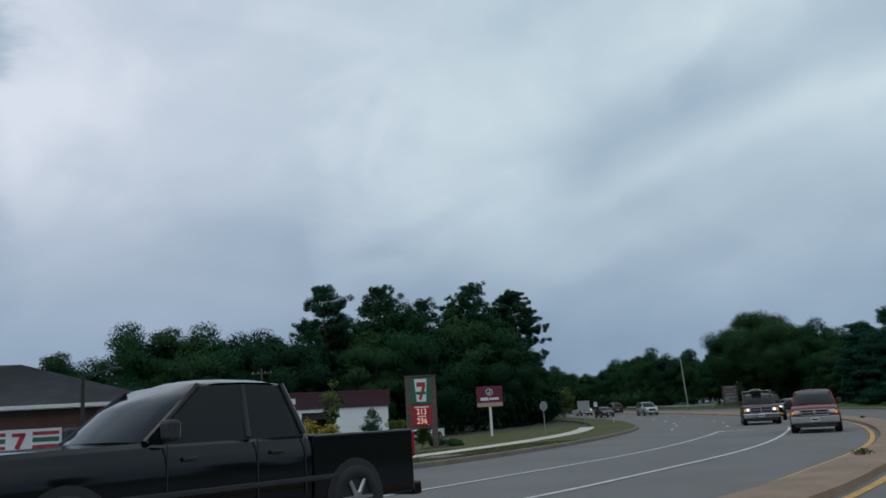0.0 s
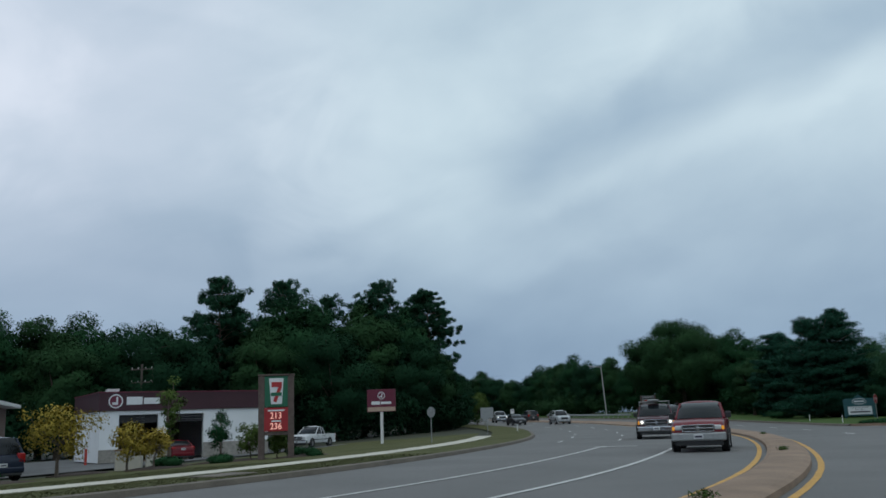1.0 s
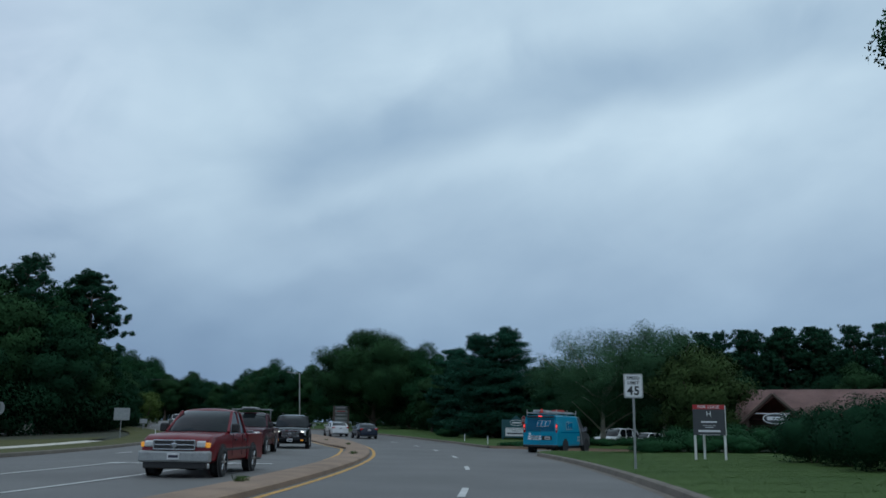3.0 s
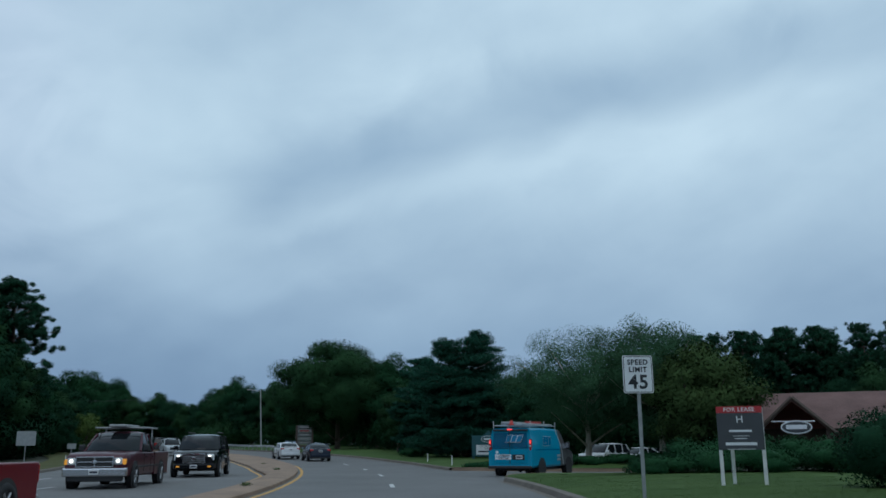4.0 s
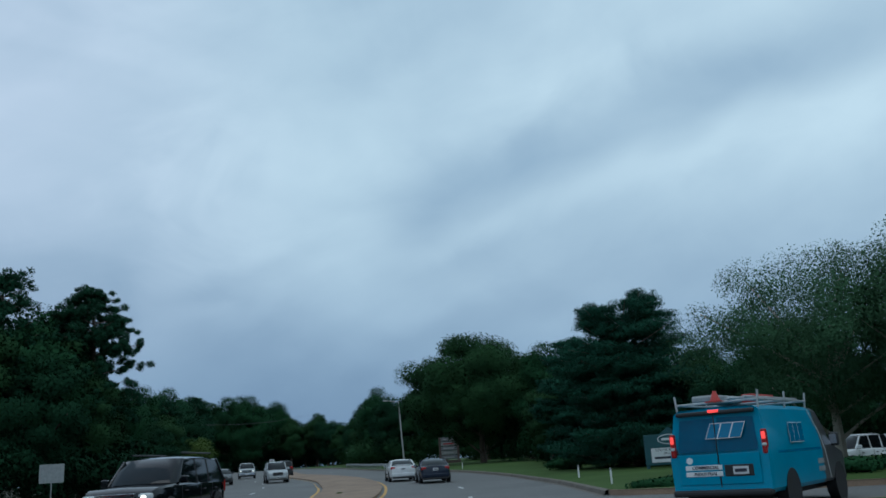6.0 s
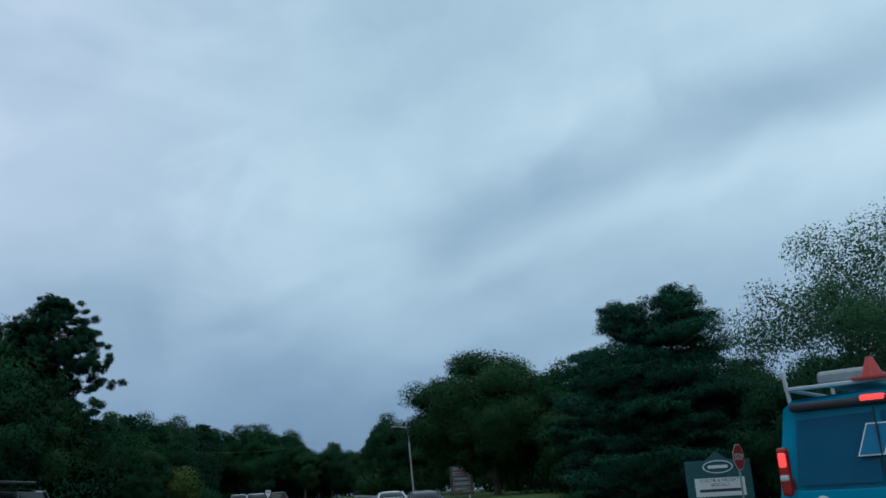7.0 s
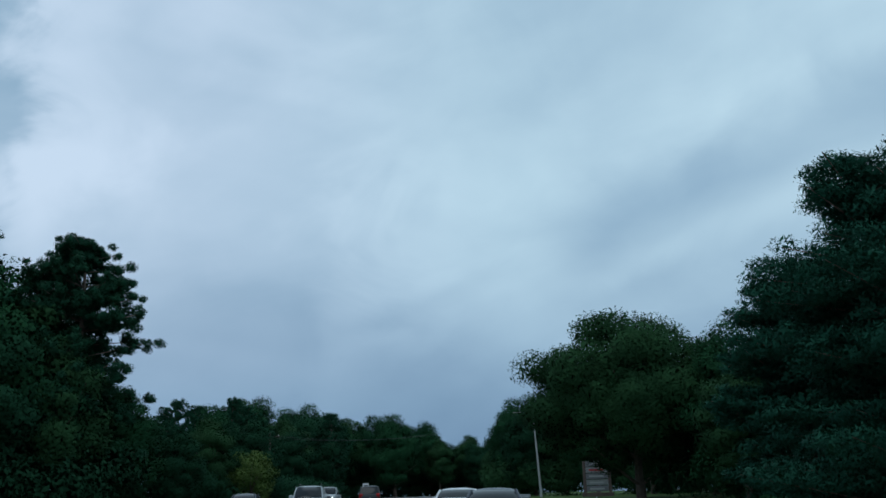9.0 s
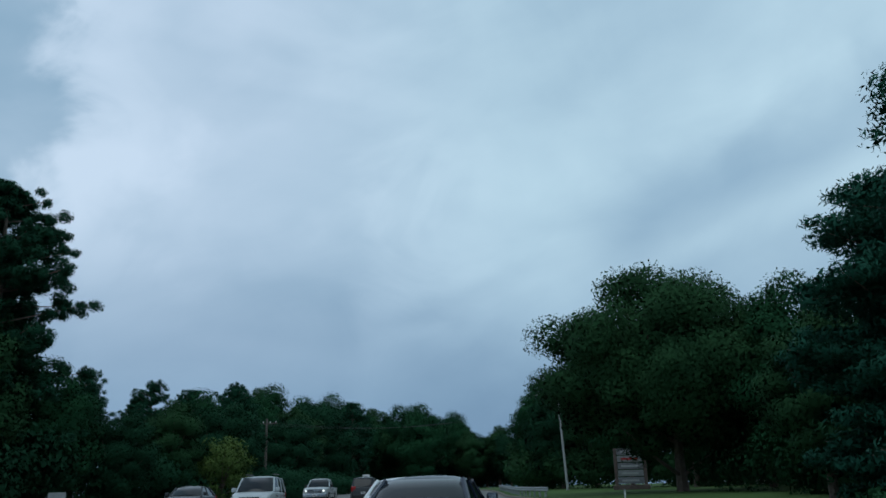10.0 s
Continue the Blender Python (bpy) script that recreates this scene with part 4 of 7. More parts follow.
def arches(parent, xs, half, r):
    for x in xs:
        for s in (-1, 1):
            bm = bmesh.new()
            bmesh.ops.create_cone(bm, cap_ends=True, segments=24, radius1=r * 1.2, radius2=r * 1.2, depth=0.012, matrix=Matrix.Translation((x, s * (half + 0.001), r * 1.02)) @ pose(0, 0, 0, 90))
            part("wheel_arch", bm, BLACK_PLASTIC, parent)


def door_lines(parent, xs, half, lo, hi, x0, x1):
    for s in (-1, 1):
        for x in xs:
            part("door_gap", boxed(x - 0.006, x + 0.006, s * half - 0.004, s * half + 0.004, lo, hi), BLACK_PLASTIC, parent)
        for x in xs[:-1]:
            part("door_handle", boxed(x - 0.36, x - 0.18, s * half - 0.01, s * half + 0.025, hi - 0.17, hi - 0.13, bevel=0.01), BLACK_PLASTIC, parent)


def finish(e, x, y, heading, z=0.0):
    """Stands a vehicle that was built facing +x at its place; heading: degrees to the left of +y."""
    e.matrix_world = pose(x, y, z, 0, 0, heading + 90)
    return e


def pickup(name, label, colour, L, W, H, belt, bonnet, r, x_cab, cab_rear, chrome, lamps_on, amber=True, glass=GLASS_CAR, bars=3, rack=False, bumper=None):
    e = tagged(new(name), label, "pickup truck")
    f, b, h = L / 2, -L / 2, W / 2
    low = r * 0.95
    top = [(b, belt - 0.02), (cab_rear, belt - 0.02), (cab_rear + 0.05, belt), (x_cab, belt), (x_cab + 0.1, belt + 0.01), (f - 0.25, bonnet), (f - 0.06, bonnet - 0.1), (f, bonnet - 0.22)]
    half = [(b, h * 0.97), (b + 0.3, h), (f - 0.5, h), (f - 0.1, h * 0.95), (f, h * 0.9)]
    lo = [(b, low), (f - 0.4, low), (f, low + 0.05)]
    part("body", hull(top, lo, half, [cab_rear, cab_rear + 0.06, x_cab - 0.3, x_cab, x_cab + 0.12, f - 0.9, f - 0.4, f - 0.15, f - 0.04, f]), colour, e)
    # the open load bed: floor, sides, tailgate
    bed = bmesh.new()
    for s in (-1, 1):
        box(bed, b + 0.05, cab_rear - 0.03, s * (h - 0.12), s * h, low, belt - 0.02, bevel=0.025)
    box(bed, b + 0.05, cab_rear - 0.03, -h + 0.1, h - 0.1, low, low + 0.2)
    box(bed, cab_rear - 0.09, cab_rear - 0.03, -h + 0.1, h - 0.1, low, belt - 0.05)
    part("bed", bed, colour, e)
    part("tailgate", boxed(b, b + 0.07, -h + 0.05, h - 0.05, low + 0.08, belt - 0.03, bevel=0.02), colour, e)
    part("rear_bumper", boxed(b - 0.14, b + 0.02, -h + 0.04, h - 0.04, low - 0.06, low + 0.12, bevel=0.03), bumper or CHROME, e)
    cabin(e, colour, x_cab + 0.15, x_cab - 0.62, cab_rear + 0.28, cab_rear + 0.06, belt, H, h * 0.93, h * 0.76, glass, [(x_cab - 0.62 + cab_rear + 0.28) / 2])
    part("front_bumper", boxed(f - 0.16, f + 0.06, -h * 0.98, h * 0.98, low + 0.03, low + 0.30, bevel=0.05), bumper or CHROME, e)
    part("air_dam", boxed(f - 0.2, f + 0.0, -h * 0.85, h * 0.85, low - 0.12, low + 0.04, bevel=0.03), BLACK_PLASTIC, e)
    g = part("grille", boxed(f - 0.02, f + 0.045, -h * 0.55, h * 0.55, low + 0.33, bonnet - 0.12, bevel=0.02), BLACK_PLASTIC, e)
    z0, z1 = low + 0.33, bonnet - 0.12
    frame_mat = CHROME if chrome else BLACK_PLASTIC
    for k in range(bars + 1):
        z = z0 + (z1 - z0) * k / bars
        part("grille_bar", boxed(f + 0.03, f + 0.06, -h * 0.57, h * 0.57, z - 0.016, z + 0.016, bevel=0.008), frame_mat, g)
    for y in (-h * 0.56, 0, h * 0.56):
        part("grille_post", boxed(f + 0.03, f + 0.062, y - 0.02, y + 0.02, z0, z1, bevel=0.008), frame_mat, g)
    part("badge", boxed(f + 0.05, f + 0.075, -0.07, 0.07, (z0 + z1) / 2 - 0.05, (z0 + z1) / 2 + 0.05, bevel=0.02), CHROME, g)
    for s in (-1, 1):
        lamp = lens(e, "headlight", f - 0.04, s * h * 0.71, (z0 + z1) / 2 + 0.02, 0.075, h * 0.13, (z1 - z0) * 0.36, LAMP_OFF, "clear headlight")
        if lamps_on:
            bm = bmesh.new()
            bmesh.ops.create_cone(bm, cap_ends=True, segments=14, radius1=0.062, radius2=0.055, depth=0.03, matrix=Matrix.Translation((f + 0.04, s * h * 0.71, (z0 + z1) / 2 + 0.03)) @ pose(0, 0, 0, 0, 90))
            part("bulb", bm, LAMP_ON, lamp)
        if amber:
            lens(e, "turn_light", f - 0.08, s * h * 0.88, (z0 + z1) / 2, 0.09, h * 0.055, (z1 - z0) * 0.30, AMBER)
        lens(e, "tail_light", b + 0.03, s * (h - 0.08), belt - 0.22, 0.04, 0.07, 0.17, RED_LENS)
        mirror(e, x_cab - 0.05, s * h * 0.95, belt + 0.12, BLACK_PLASTIC, tall=0.11)
    door_lines(e, [x_cab - 0.05, (x_cab + cab_rear) / 2 - 0.2, cab_rear + 0.1], h, low + 0.15, belt - 0.03, b, f)
    part("side_trim", boxed(b + 1.2, f - 1.2, -h - 0.012, h + 0.012, low + 0.28, low + 0.34, bevel=0.01), BLACK_PLASTIC, e)
    plate(e, f + 0.075, 0, low + 0.17, 1)
    arches(e, (f - 0.95, b + 1.15), h, r)
    for x in (f - 0.95, b + 1.15):
        for s in (-1, 1):
            wheel(e, x, s * (h - 0.085), r, 0.26)
    part("axle", rod(bmesh.new(), (b + 1.15, -h + 0.2, r), (b + 1.15, h - 0.2, r), 0.07), BLACK_PLASTIC, e)
    if rack:
        for x in (x_cab - 0.7, cab_rear - 0.2):
            part("rack_bar", rod(bmesh.new(), (x, -h * 0.8, H + 0.12), (x, h * 0.8, H + 0.12), 0.025), GALV, e, "grey metal rack bar")
        for s in (-1, 1):
            part("rack_rail", rod(bmesh.new(), (cab_rear - 0.9, s * h * 0.8, H + 0.12), (x_cab - 0.5, s * h * 0.8, H + 0.12), 0.03), GALV, e, "grey metal rack rail")
            for x in (cab_rear - 0.2,):
                part("rack_post", rod(bmesh.new(), (x, s * h * 0.8, belt - 0.05), (x, s * h * 0.8, H + 0.12), 0.025), GALV, e)
        part("rack_load", boxed(cab_rear - 0.6, x_cab - 0.4, -0.35, 0.25, H + 0.14, H + 0.23, bevel=0.03), GALV, e, "grey load on the rack")
    return e


def estate(name, label, category, colour, L, W, H, belt, bonnet, r, xw, xf, xr, xb, lamps_on, glass=GLASS_DARK, tail=None, boot=None, grille="chrome", bumper=None, splits=(), rails=False, spoiler=False, brake=False):
    """A saloon or a sport utility car: hull, cabin, lights, grille, wheels. boot: height of the boot lid, where there is one."""
    e = tagged(new(name), label, category)
    f, b, h = L / 2, -L / 2, W / 2
    low = r * 0.68
    t_end = boot if boot else belt
    top = [(b, t_end - 0.16), (b + 0.06, t_end - 0.04), (b + 0.2, t_end), (xb - 0.05, t_end + 0.01), (xb + 0.1, belt), (xw, belt), (xw + 0.1, belt - 0.005), (f - 0.55, bonnet), (f - 0.15, bonnet - 0.1), (f, bonnet - 0.27)]
    half = [(b, h * 0.86), (b + 0.15, h * 0.93), (b + 0.6, h), (f - 0.8, h), (f - 0.25, h * 0.92), (f, h * 0.78)]
    lo = [(b, low + 0.12), (b + 0.4, low), (f - 0.5, low), (f, low + 0.1)]
    part("body", hull(top, lo, half, [b, b + 0.05, b + 0.15, b + 0.35, xb - 0.05, xb + 0.12, -0.2, xw - 0.3, xw, xw + 0.12, f - 0.9, f - 0.5, f - 0.25, f - 0.1, f]), colour, e)
    cabin(e, colour, xw, xf, xr, xb, belt - 0.01, H, h * 0.92, h * 0.72 if boot else h * 0.78, glass, splits)
    part("front_bumper", boxed(f - 0.3, f + 0.03, -h * 0.84, h * 0.84, low + 0.08, low + 0.34, bevel=0.08), bumper or colour, e)
    part("rear_bumper", boxed(b - 0.04, b + 0.25, -h * 0.9, h * 0.9, low + 0.08, low + 0.34, bevel=0.07), bumper or colour, e)
    part("rear_valance", boxed(b - 0.01, b + 0.2, -h * 0.8, h * 0.8, low - 0.02, low + 0.1, bevel=0.03), BLACK_PLASTIC, e)
    z1, z0 = bonnet - 0.16, low + 0.36
    g = part("grille", boxed(f - 0.08, f + 0.03, -h * 0.46, h * 0.46, z0, z1, bevel=0.02), BLACK_PLASTIC, e)
    if grille == "chrome":
        for k in range(5):
            z = z0 + (z1 - z0) * k / 4
            part("grille_bar", boxed(f + 0.015, f + 0.045, -h * 0.47, h * 0.47, z - (0.03 if k == 4 else 0.009), z + (0.03 if k == 4 else 0.009), bevel=0.006), CHROME, g)
        for k in range(5):
            y = h * 0.46 * (k / 2 - 1)
            part("grille_post", boxed(f + 0.015, f + 0.04, y - 0.008, y + 0.008, z0, z1), CHROME, g)
        part("badge", boxed(f + 0.03, f + 0.06, -0.09, 0.09, (z0 + z1) / 2 - 0.08, (z0 + z1) / 2 + 0.06, bevel=0.03), CHROME, g)
    for s in (-1, 1):
        lens(e, "headlight", f - 0.14, s * h * 0.68, (z0 + z1) / 2 + 0.05, 0.1, h * 0.17, (z1 - z0) * 0.42, LAMP_OFF, "clear headlight")
        if lamps_on:
            bm = bmesh.new()
            bmesh.ops.create_cone(bm, cap_ends=True, segments=14, radius1=0.075, radius2=0.065, depth=0.03, matrix=Matrix.Translation((f - 0.03, s * h * 0.66, (z0 + z1) / 2 + 0.08)) @ pose(0, 0, 0, 0, 90))
            part("headlight_bulb", bm, LAMP_ON, e)
            lens(e, "fog_light", f + 0.02, s * h * 0.66, low + 0.2, 0.03, 0.07, 0.035, AMBER)
        zt = (boot or belt) - 0.14
        lens(e, "tail_light", b + 0.09, s * h * 0.76, zt, 0.09, h * 0.17, 0.09 if boot else 0.2, RED_ON if brake else RED_LENS)
        mirror(e, xw - 0.12, s * h * 0.94, belt + 0.09, colour)
    if rails:
        for s in (-1, 1):
            part("roof_rail", rod(bmesh.new(), (xf - 0.2, s * h * 0.66, H + 0.07), (xr + 0.1, s * h * 0.66, H + 0.07), 0.025, sides=6), BLACK_PLASTIC, e)
    if spoiler:
        part("spoiler", boxed(b + 0.06, b + 0.22, -h * 0.6, h * 0.6, t_end + 0.05, t_end + 0.08, bevel=0.012), colour, e)
    door_lines(e, [xw - 0.1] + list(splits) + [xb + 0.3], h, low + 0.12, belt - 0.04, b, f)
    part("side_trim", boxed(b + 1.3, f - 1.4, -h - 0.01, h + 0.01, low + 0.22, low + 0.27, bevel=0.008), CHROME if grille == "chrome" else BLACK_PLASTIC, e)
    plate(e, b - 0.012, 0, (boot - 0.2) if boot else belt - 0.4, -1)
    plate(e, f + 0.05, 0, low + 0.2, 1)
    arches(e, (f - 0.9, b + 0.95), h, r)
    for x in (f - 0.9, b + 0.95):
        for s in (-1, 1):
            wheel(e, x, s * (h - 0.065), r, 0.22)
    return e

# ---- vehicles ----
def text_part(body, size, material, parent, m, name="lettering", bold=0.0, shear=0.0, spacing=1.0):
    """Lettering in the built-in font, centred on its place, as a thin mesh."""
    c = bpy.data.curves.new(name, "FONT")
    c.body, c.size, c.align_x, c.align_y, c.extrude, c.offset, c.shear, c.space_character = body, size, "CENTER", "CENTER", 0.002, bold, shear, spacing
    c.resolution_u = 3
    tmp = bpy.data.objects.new("tmp", c)
    me = bpy.data.meshes.new_from_object(tmp)
    bpy.data.objects.remove(tmp)
    bpy.data.curves.remove(c)
    me.materials.clear()
    me.materials.append(material)
    ob = new(name, me)
    ob.parent = parent
    ob.matrix_local = m
    return ob


def on_rear(x, y, z):
    return Matrix(((0, 0, -1, x), (-1, 0, 0, y), (0, 1, 0, z), (0, 0, 0, 1)))


def on_right(x, y, z):
    return Matrix(((1, 0, 0, x), (0, 0, -1, y), (0, 1, 0, z), (0, 0, 0, 1)))


TEAL = mat("teal_wrap", (0.004, 0.25, 0.40), 0.35, vary=0.10, scale=1.5, fine=10, coat=0.15, spec=0.3)
TEAL_DEEP = mat("teal_wrap_deep", (0.004, 0.16, 0.31), 0.2, vary=0.10, scale=1.5, fine=10, coat=0.2, spec=0.3)
VAN_GREY = mat("van_grey", (0.07, 0.07, 0.075), 0.35, vary=0.12, scale=2, fine=10, coat=0.4)
SAFETY_RED = mat("red_plastic", (0.45, 0.04, 0.03), 0.5, vary=0.2, scale=4, fine=20)
ALU = mat("aluminium", (0.5, 0.5, 0.5), 0.45, 0.7, vary=0.2, scale=4, fine=20)


def block_logo(parent, m, w, h):
    """The company mark: three slanted dark blocks with white edges."""
    for k in range(3):
        for inset, material, lift, name in ((0.0, WHITE_VINYL, 0.0, "mark_edge"), (0.012, TEAL_DEEP, 0.003, "mark")):
            x0, x1 = -w / 2 + k * w / 3 + inset, -w / 2 + (k + 1) * w / 3 - inset
            y0, y1 = -h / 2 + inset, h / 2 - inset
            sl = 0.36
            bm = bmesh.new()
            q = [bm.verts.new((x + sl * y, y, lift + 0.001)) for x, y in ((x0, y0), (x1, y0), (x1, y1), (x0, y1))]
            bm.faces.new(q)
            r = bmesh.ops.extrude_face_region(bm, geom=bm.faces[:])
            bmesh.ops.translate(bm, vec=(0, 0, 0.003), verts=[v for v in r["geom"] if isinstance(v, bmesh.types.BMVert)])
            part(name, bm, material, parent).matrix_local = m


def work_van():
    e = tagged(new("work_van"), "teal work van with roof ladder rack and lit tail lights", "van")
    L, h, H, r = 5.6, 1.0, 2.06, 0.37
    f, b = L / 2, -L / 2
    low = 0.42

    def section(x, z_top, k=1.0):
        zs = [low, low, low + 0.08, min(1.12, z_top - 0.12), min(1.45, z_top - 0.08), z_top - 0.10, z_top - 0.02, z_top + 0.01]
        ys = [0, 0.93, 0.985, 1.0, 0.965 if z_top > 1.6 else 0.99, 0.86 if z_top > 1.6 else 0.95, 0.76 if z_top > 1.6 else 0.86, 0]
        return ring(x, [(y * h * k, z) for y, z in zip(ys, zs)])

    # the rear leans forward a little towards the roof
    rear = [(x + (0.16 if z > 1.2 else 0.0) * (z - 1.15), y, z) for x, y, z in section(b, H - 0.02, 0.975)]
    part("body", loft([rear, section(b + 0.12, H), section(b + 1.2, H + 0.01), section(0.0, H + 0.01), section(0.72, H)]), TEAL, e, "teal vinyl-wrapped body")
    part("cab", loft([section(0.725, H), section(1.1, H - 0.02), section(1.85, 1.22), section(2.4, 1.12, 0.98), section(2.68, 0.98, 0.93), section(f, 0.82, 0.85)]), VAN_GREY, e, "dark grey cab")
    part("windscreen", loft([ring(x, [(0, z - 0.02), (w, z - 0.02), (w, z + 0.01), (0, z + 0.025)]) for x, z, w in ((1.14, H - 0.05, 0.72), (1.5, 1.62, 0.83), (1.82, 1.27, 0.88))]), GLASS_CAR, e)
    for s in (-1, 1):
        bm = bmesh.new()
        v = [bm.verts.new(p) for p in ((0.85, s * 0.925, 1.30), (1.62, s * 0.93, 1.28), (1.20, s * 0.86, 1.82), (0.85, s * 0.85, 1.85))]
        bm.faces.new(v)
        bmesh.ops.solidify(bm, geom=bm.faces[:], thickness=0.03 * s)
        part("side_window", bm, GLASS_DARK, e)
        # the white stripe between teal and grey
        bm = bmesh.new()
        ys = [1.008, 1.012, 0.978, 0.875]
        pts = [(1.05, 0.5), (0.86, 1.1), (0.66, 1.5), (0.42, 1.97)]
        a = [bm.verts.new((x, s * y, z)) for (x, z), y in zip(pts, ys)]
        c = [bm.verts.new((x + 0.07, s * y, z)) for (x, z), y in zip(pts, ys)]
        for k in range(3):
            bm.faces.new((a[k], a[k + 1], c[k + 1], c[k]))
        bmesh.ops.solidify(bm, geom=bm.faces[:], thickness=0.006)
        part("stripe", bm, WHITE_VINYL, e, "white vinyl stripe")
        for z in (0.72, 0.88):
            part("side_panel_mark", boxed(0.28, 0.72, s * 1.0 - 0.006, s * 1.0 + 0.006, z - 0.05, z + 0.05, bevel=0.005), ALU, e)
        part("crease", boxed(b + 0.5, 0.6, s * 1.0 - 0.004, s * 1.0 + 0.006, 1.12, 1.17, bevel=0.003), TEAL_DEEP, e)
        lens(e, "tail_light", b + 0.06, s * 0.915, 1.36, 0.05, 0.055, 0.23, RED_LENS)
        lens(e, "brake_light", b + 0.045, s * 0.915, 1.47, 0.05, 0.04, 0.075, RED_ON)
        lens(e, "reverse_light", b + 0.045, s * 0.915, 1.30, 0.052, 0.045, 0.03, LAMP_OFF)
        lens(e, "headlight", f - 0.1, s * 0.68, 0.82, 0.08, 0.15, 0.09, LAMP_OFF)
        mirror(e, 1.6, s * 0.95, 1.32, BLACK_PLASTIC, tall=0.15)
        part("door_panel", boxed(b - 0.012, b + 0.01, min(s * 0.015, s * 0.80), max(s * 0.015, s * 0.80), 0.60, 1.17, bevel=0.008), TEAL, e)
        bm = bmesh.new()
        v = [bm.verts.new((b + 0.16 * (z - 1.15) - 0.012, s * y, z)) for y, z in ((0.03, 1.22), (0.80, 1.22), (0.74, 1.84), (0.03, 1.86))]
        bm.faces.new(v if s > 0 else list(reversed(v)))
        bmesh.ops.solidify(bm, geom=bm.faces[:], thickness=0.02)
        part("rear_window", bm, TEAL_DEEP, e, "wrapped rear window")
        bm = bmesh.new()
        rod(bm, (b + 0.1, s * 0.845, 1.18), (b + 0.22, s * 0.80, 1.95), 0.05, 0.05, 6)
        part("rear_pillar", bm, BLACK_PLASTIC, e)
    part("door_gap", boxed(b - 0.014, b + 0.01, -0.006, 0.006, 0.55, 1.9), BLACK_PLASTIC, e)
    part("roof_rim", boxed(b + 0.02, b + 0.16, -0.78, 0.78, 1.92, 2.0, bevel=0.03), BLACK_PLASTIC, e)
    lens(e, "high_brake_light", b + 0.06, 0, 1.985, 0.05, 0.11, 0.03, RED_ON)
    part("rear_bumper", boxed(b - 0.13, b + 0.15, -0.96, 0.96, 0.38, 0.50, bevel=0.04), BLACK_PLASTIC, e)
    part("underside", boxed(b + 0.5, f - 0.6, -0.7, 0.7, 0.28, 0.44, bevel=0.05), BLACK_PLASTIC, e)
    part("axle", rod(bmesh.new(), (b + 1.15, -0.8, r), (b + 1.15, 0.8, r), 0.08), BLACK_PLASTIC, e)
    bm = bmesh.new()
    bmesh.ops.create_icosphere(bm, subdivisions=2, radius=0.16, matrix=Matrix.Translation((b + 1.15, 0, r)))
    part("differential", bm, BLACK_PLASTIC, e)
    part("front_bumper", boxed(f - 0.2, f + 0.05, -0.9, 0.9, 0.4, 0.62, bevel=0.05), BLACK_PLASTIC, e)
    part("plate_recess", boxed(b - 0.02, b, -0.66, -0.10, 0.74, 0.96, bevel=0.01), BLACK_PLASTIC, e)
    plate(e, b - 0.03, -0.42, 0.85, -1)
    for z, word in ((0.92, "COMMERCIAL"), (0.80, "INDUSTRIAL")):
        part("name_strip", boxed(b - 0.02, b, -0.06, 0.68, z - 0.045, z + 0.045, bevel=0.004), WHITE_VINYL, e)
        text_part(word, 0.085, INK, e, on_rear(b - 0.024, 0.28, z), shear=0.2, bold=0.002)
    bm = bmesh.new()
    bmesh.ops.create_cone(bm, cap_ends=True, segments=20, radius1=0.065, radius2=0.065, depth=0.006, matrix=Matrix.Translation((b - 0.016, 0.58, 1.06)) @ pose(0, 0, 0, 0, 90))
    part("sticker", bm, WHITE_VINYL, e, "round white sticker")
    lean = Matrix.Translation((b + 0.045, -0.2, 1.60)) @ pose(0, 0, 0, 0, 9) @ on_rear(-0.03, 0, 0)
    block_logo(e, lean, 0.70, 0.30)
    block_logo(e, on_right(-0.95, -0.985, 1.5) @ pose(0, 0, 0, -8), 0.95, 0.40)
    for x in (b + 1.15, f - 0.95):
        arches(e, (x,), 1.0, r)
        for s in (-1, 1):
            wheel(e, x, s * 0.87, r, 0.24, GALV)
    # ladder rack with a load
    for x in (b + 0.25, -0.9, 0.55):
        part("rack_bar", rod(bmesh.new(), (x, -0.85, H + 0.10), (x, 0.85, H + 0.10), 0.022, sides=6), ALU, e, "pale metal rack bar")
        for s in (-1, 1):
            part("rack_post", rod(bmesh.new(), (x, s * 0.82, H - 0.05), (x, s * 0.85, H + 0.28), 0.022, sides=6), ALU, e)
    for s in (-1, 1):
        part("rack_rail", rod(bmesh.new(), (b + 0.25, s * 0.84, H + 0.10), (0.55, s * 0.84, H + 0.10), 0.02, sides=6), ALU, e)
    bm = bmesh.new()
    for y in (-0.62, -0.28):
        rod(bm, (b + 0.1, y, H + 0.16), (0.7, y, H + 0.16), 0.03, sides=6)
    for k in range(9):
        rod(bm, (b + 0.3 + k * 0.34, -0.62, H + 0.16), (b + 0.3 + k * 0.34, -0.28, H + 0.16), 0.015, sides=6)
    part("ladder", bm, ALU, e, "aluminium ladder lying on the rack")
    part("pipe_box", boxed(b + 0.5, 0.3, 0.1, 0.6, H + 0.12, H + 0.27, bevel=0.04), GALV, e, "grey long box on the rack")
    part("load_panel", boxed(-0.9, 0.5, -0.2, 0.05, H + 0.12, H + 0.3, bevel=0.02), SAFETY_RED, e, "faded red panel on the rack")
    bm = bmesh.new()
    bmesh.ops.create_cone(bm, cap_ends=True, segments=16, radius1=0.11, radius2=0.03, depth=0.20, matrix=Matrix.Translation((b + 0.3, 0.02, H + 0.23)))
    box(bm, b + 0.14, b + 0.46, -0.14, 0.18, H + 0.11, H + 0.13)
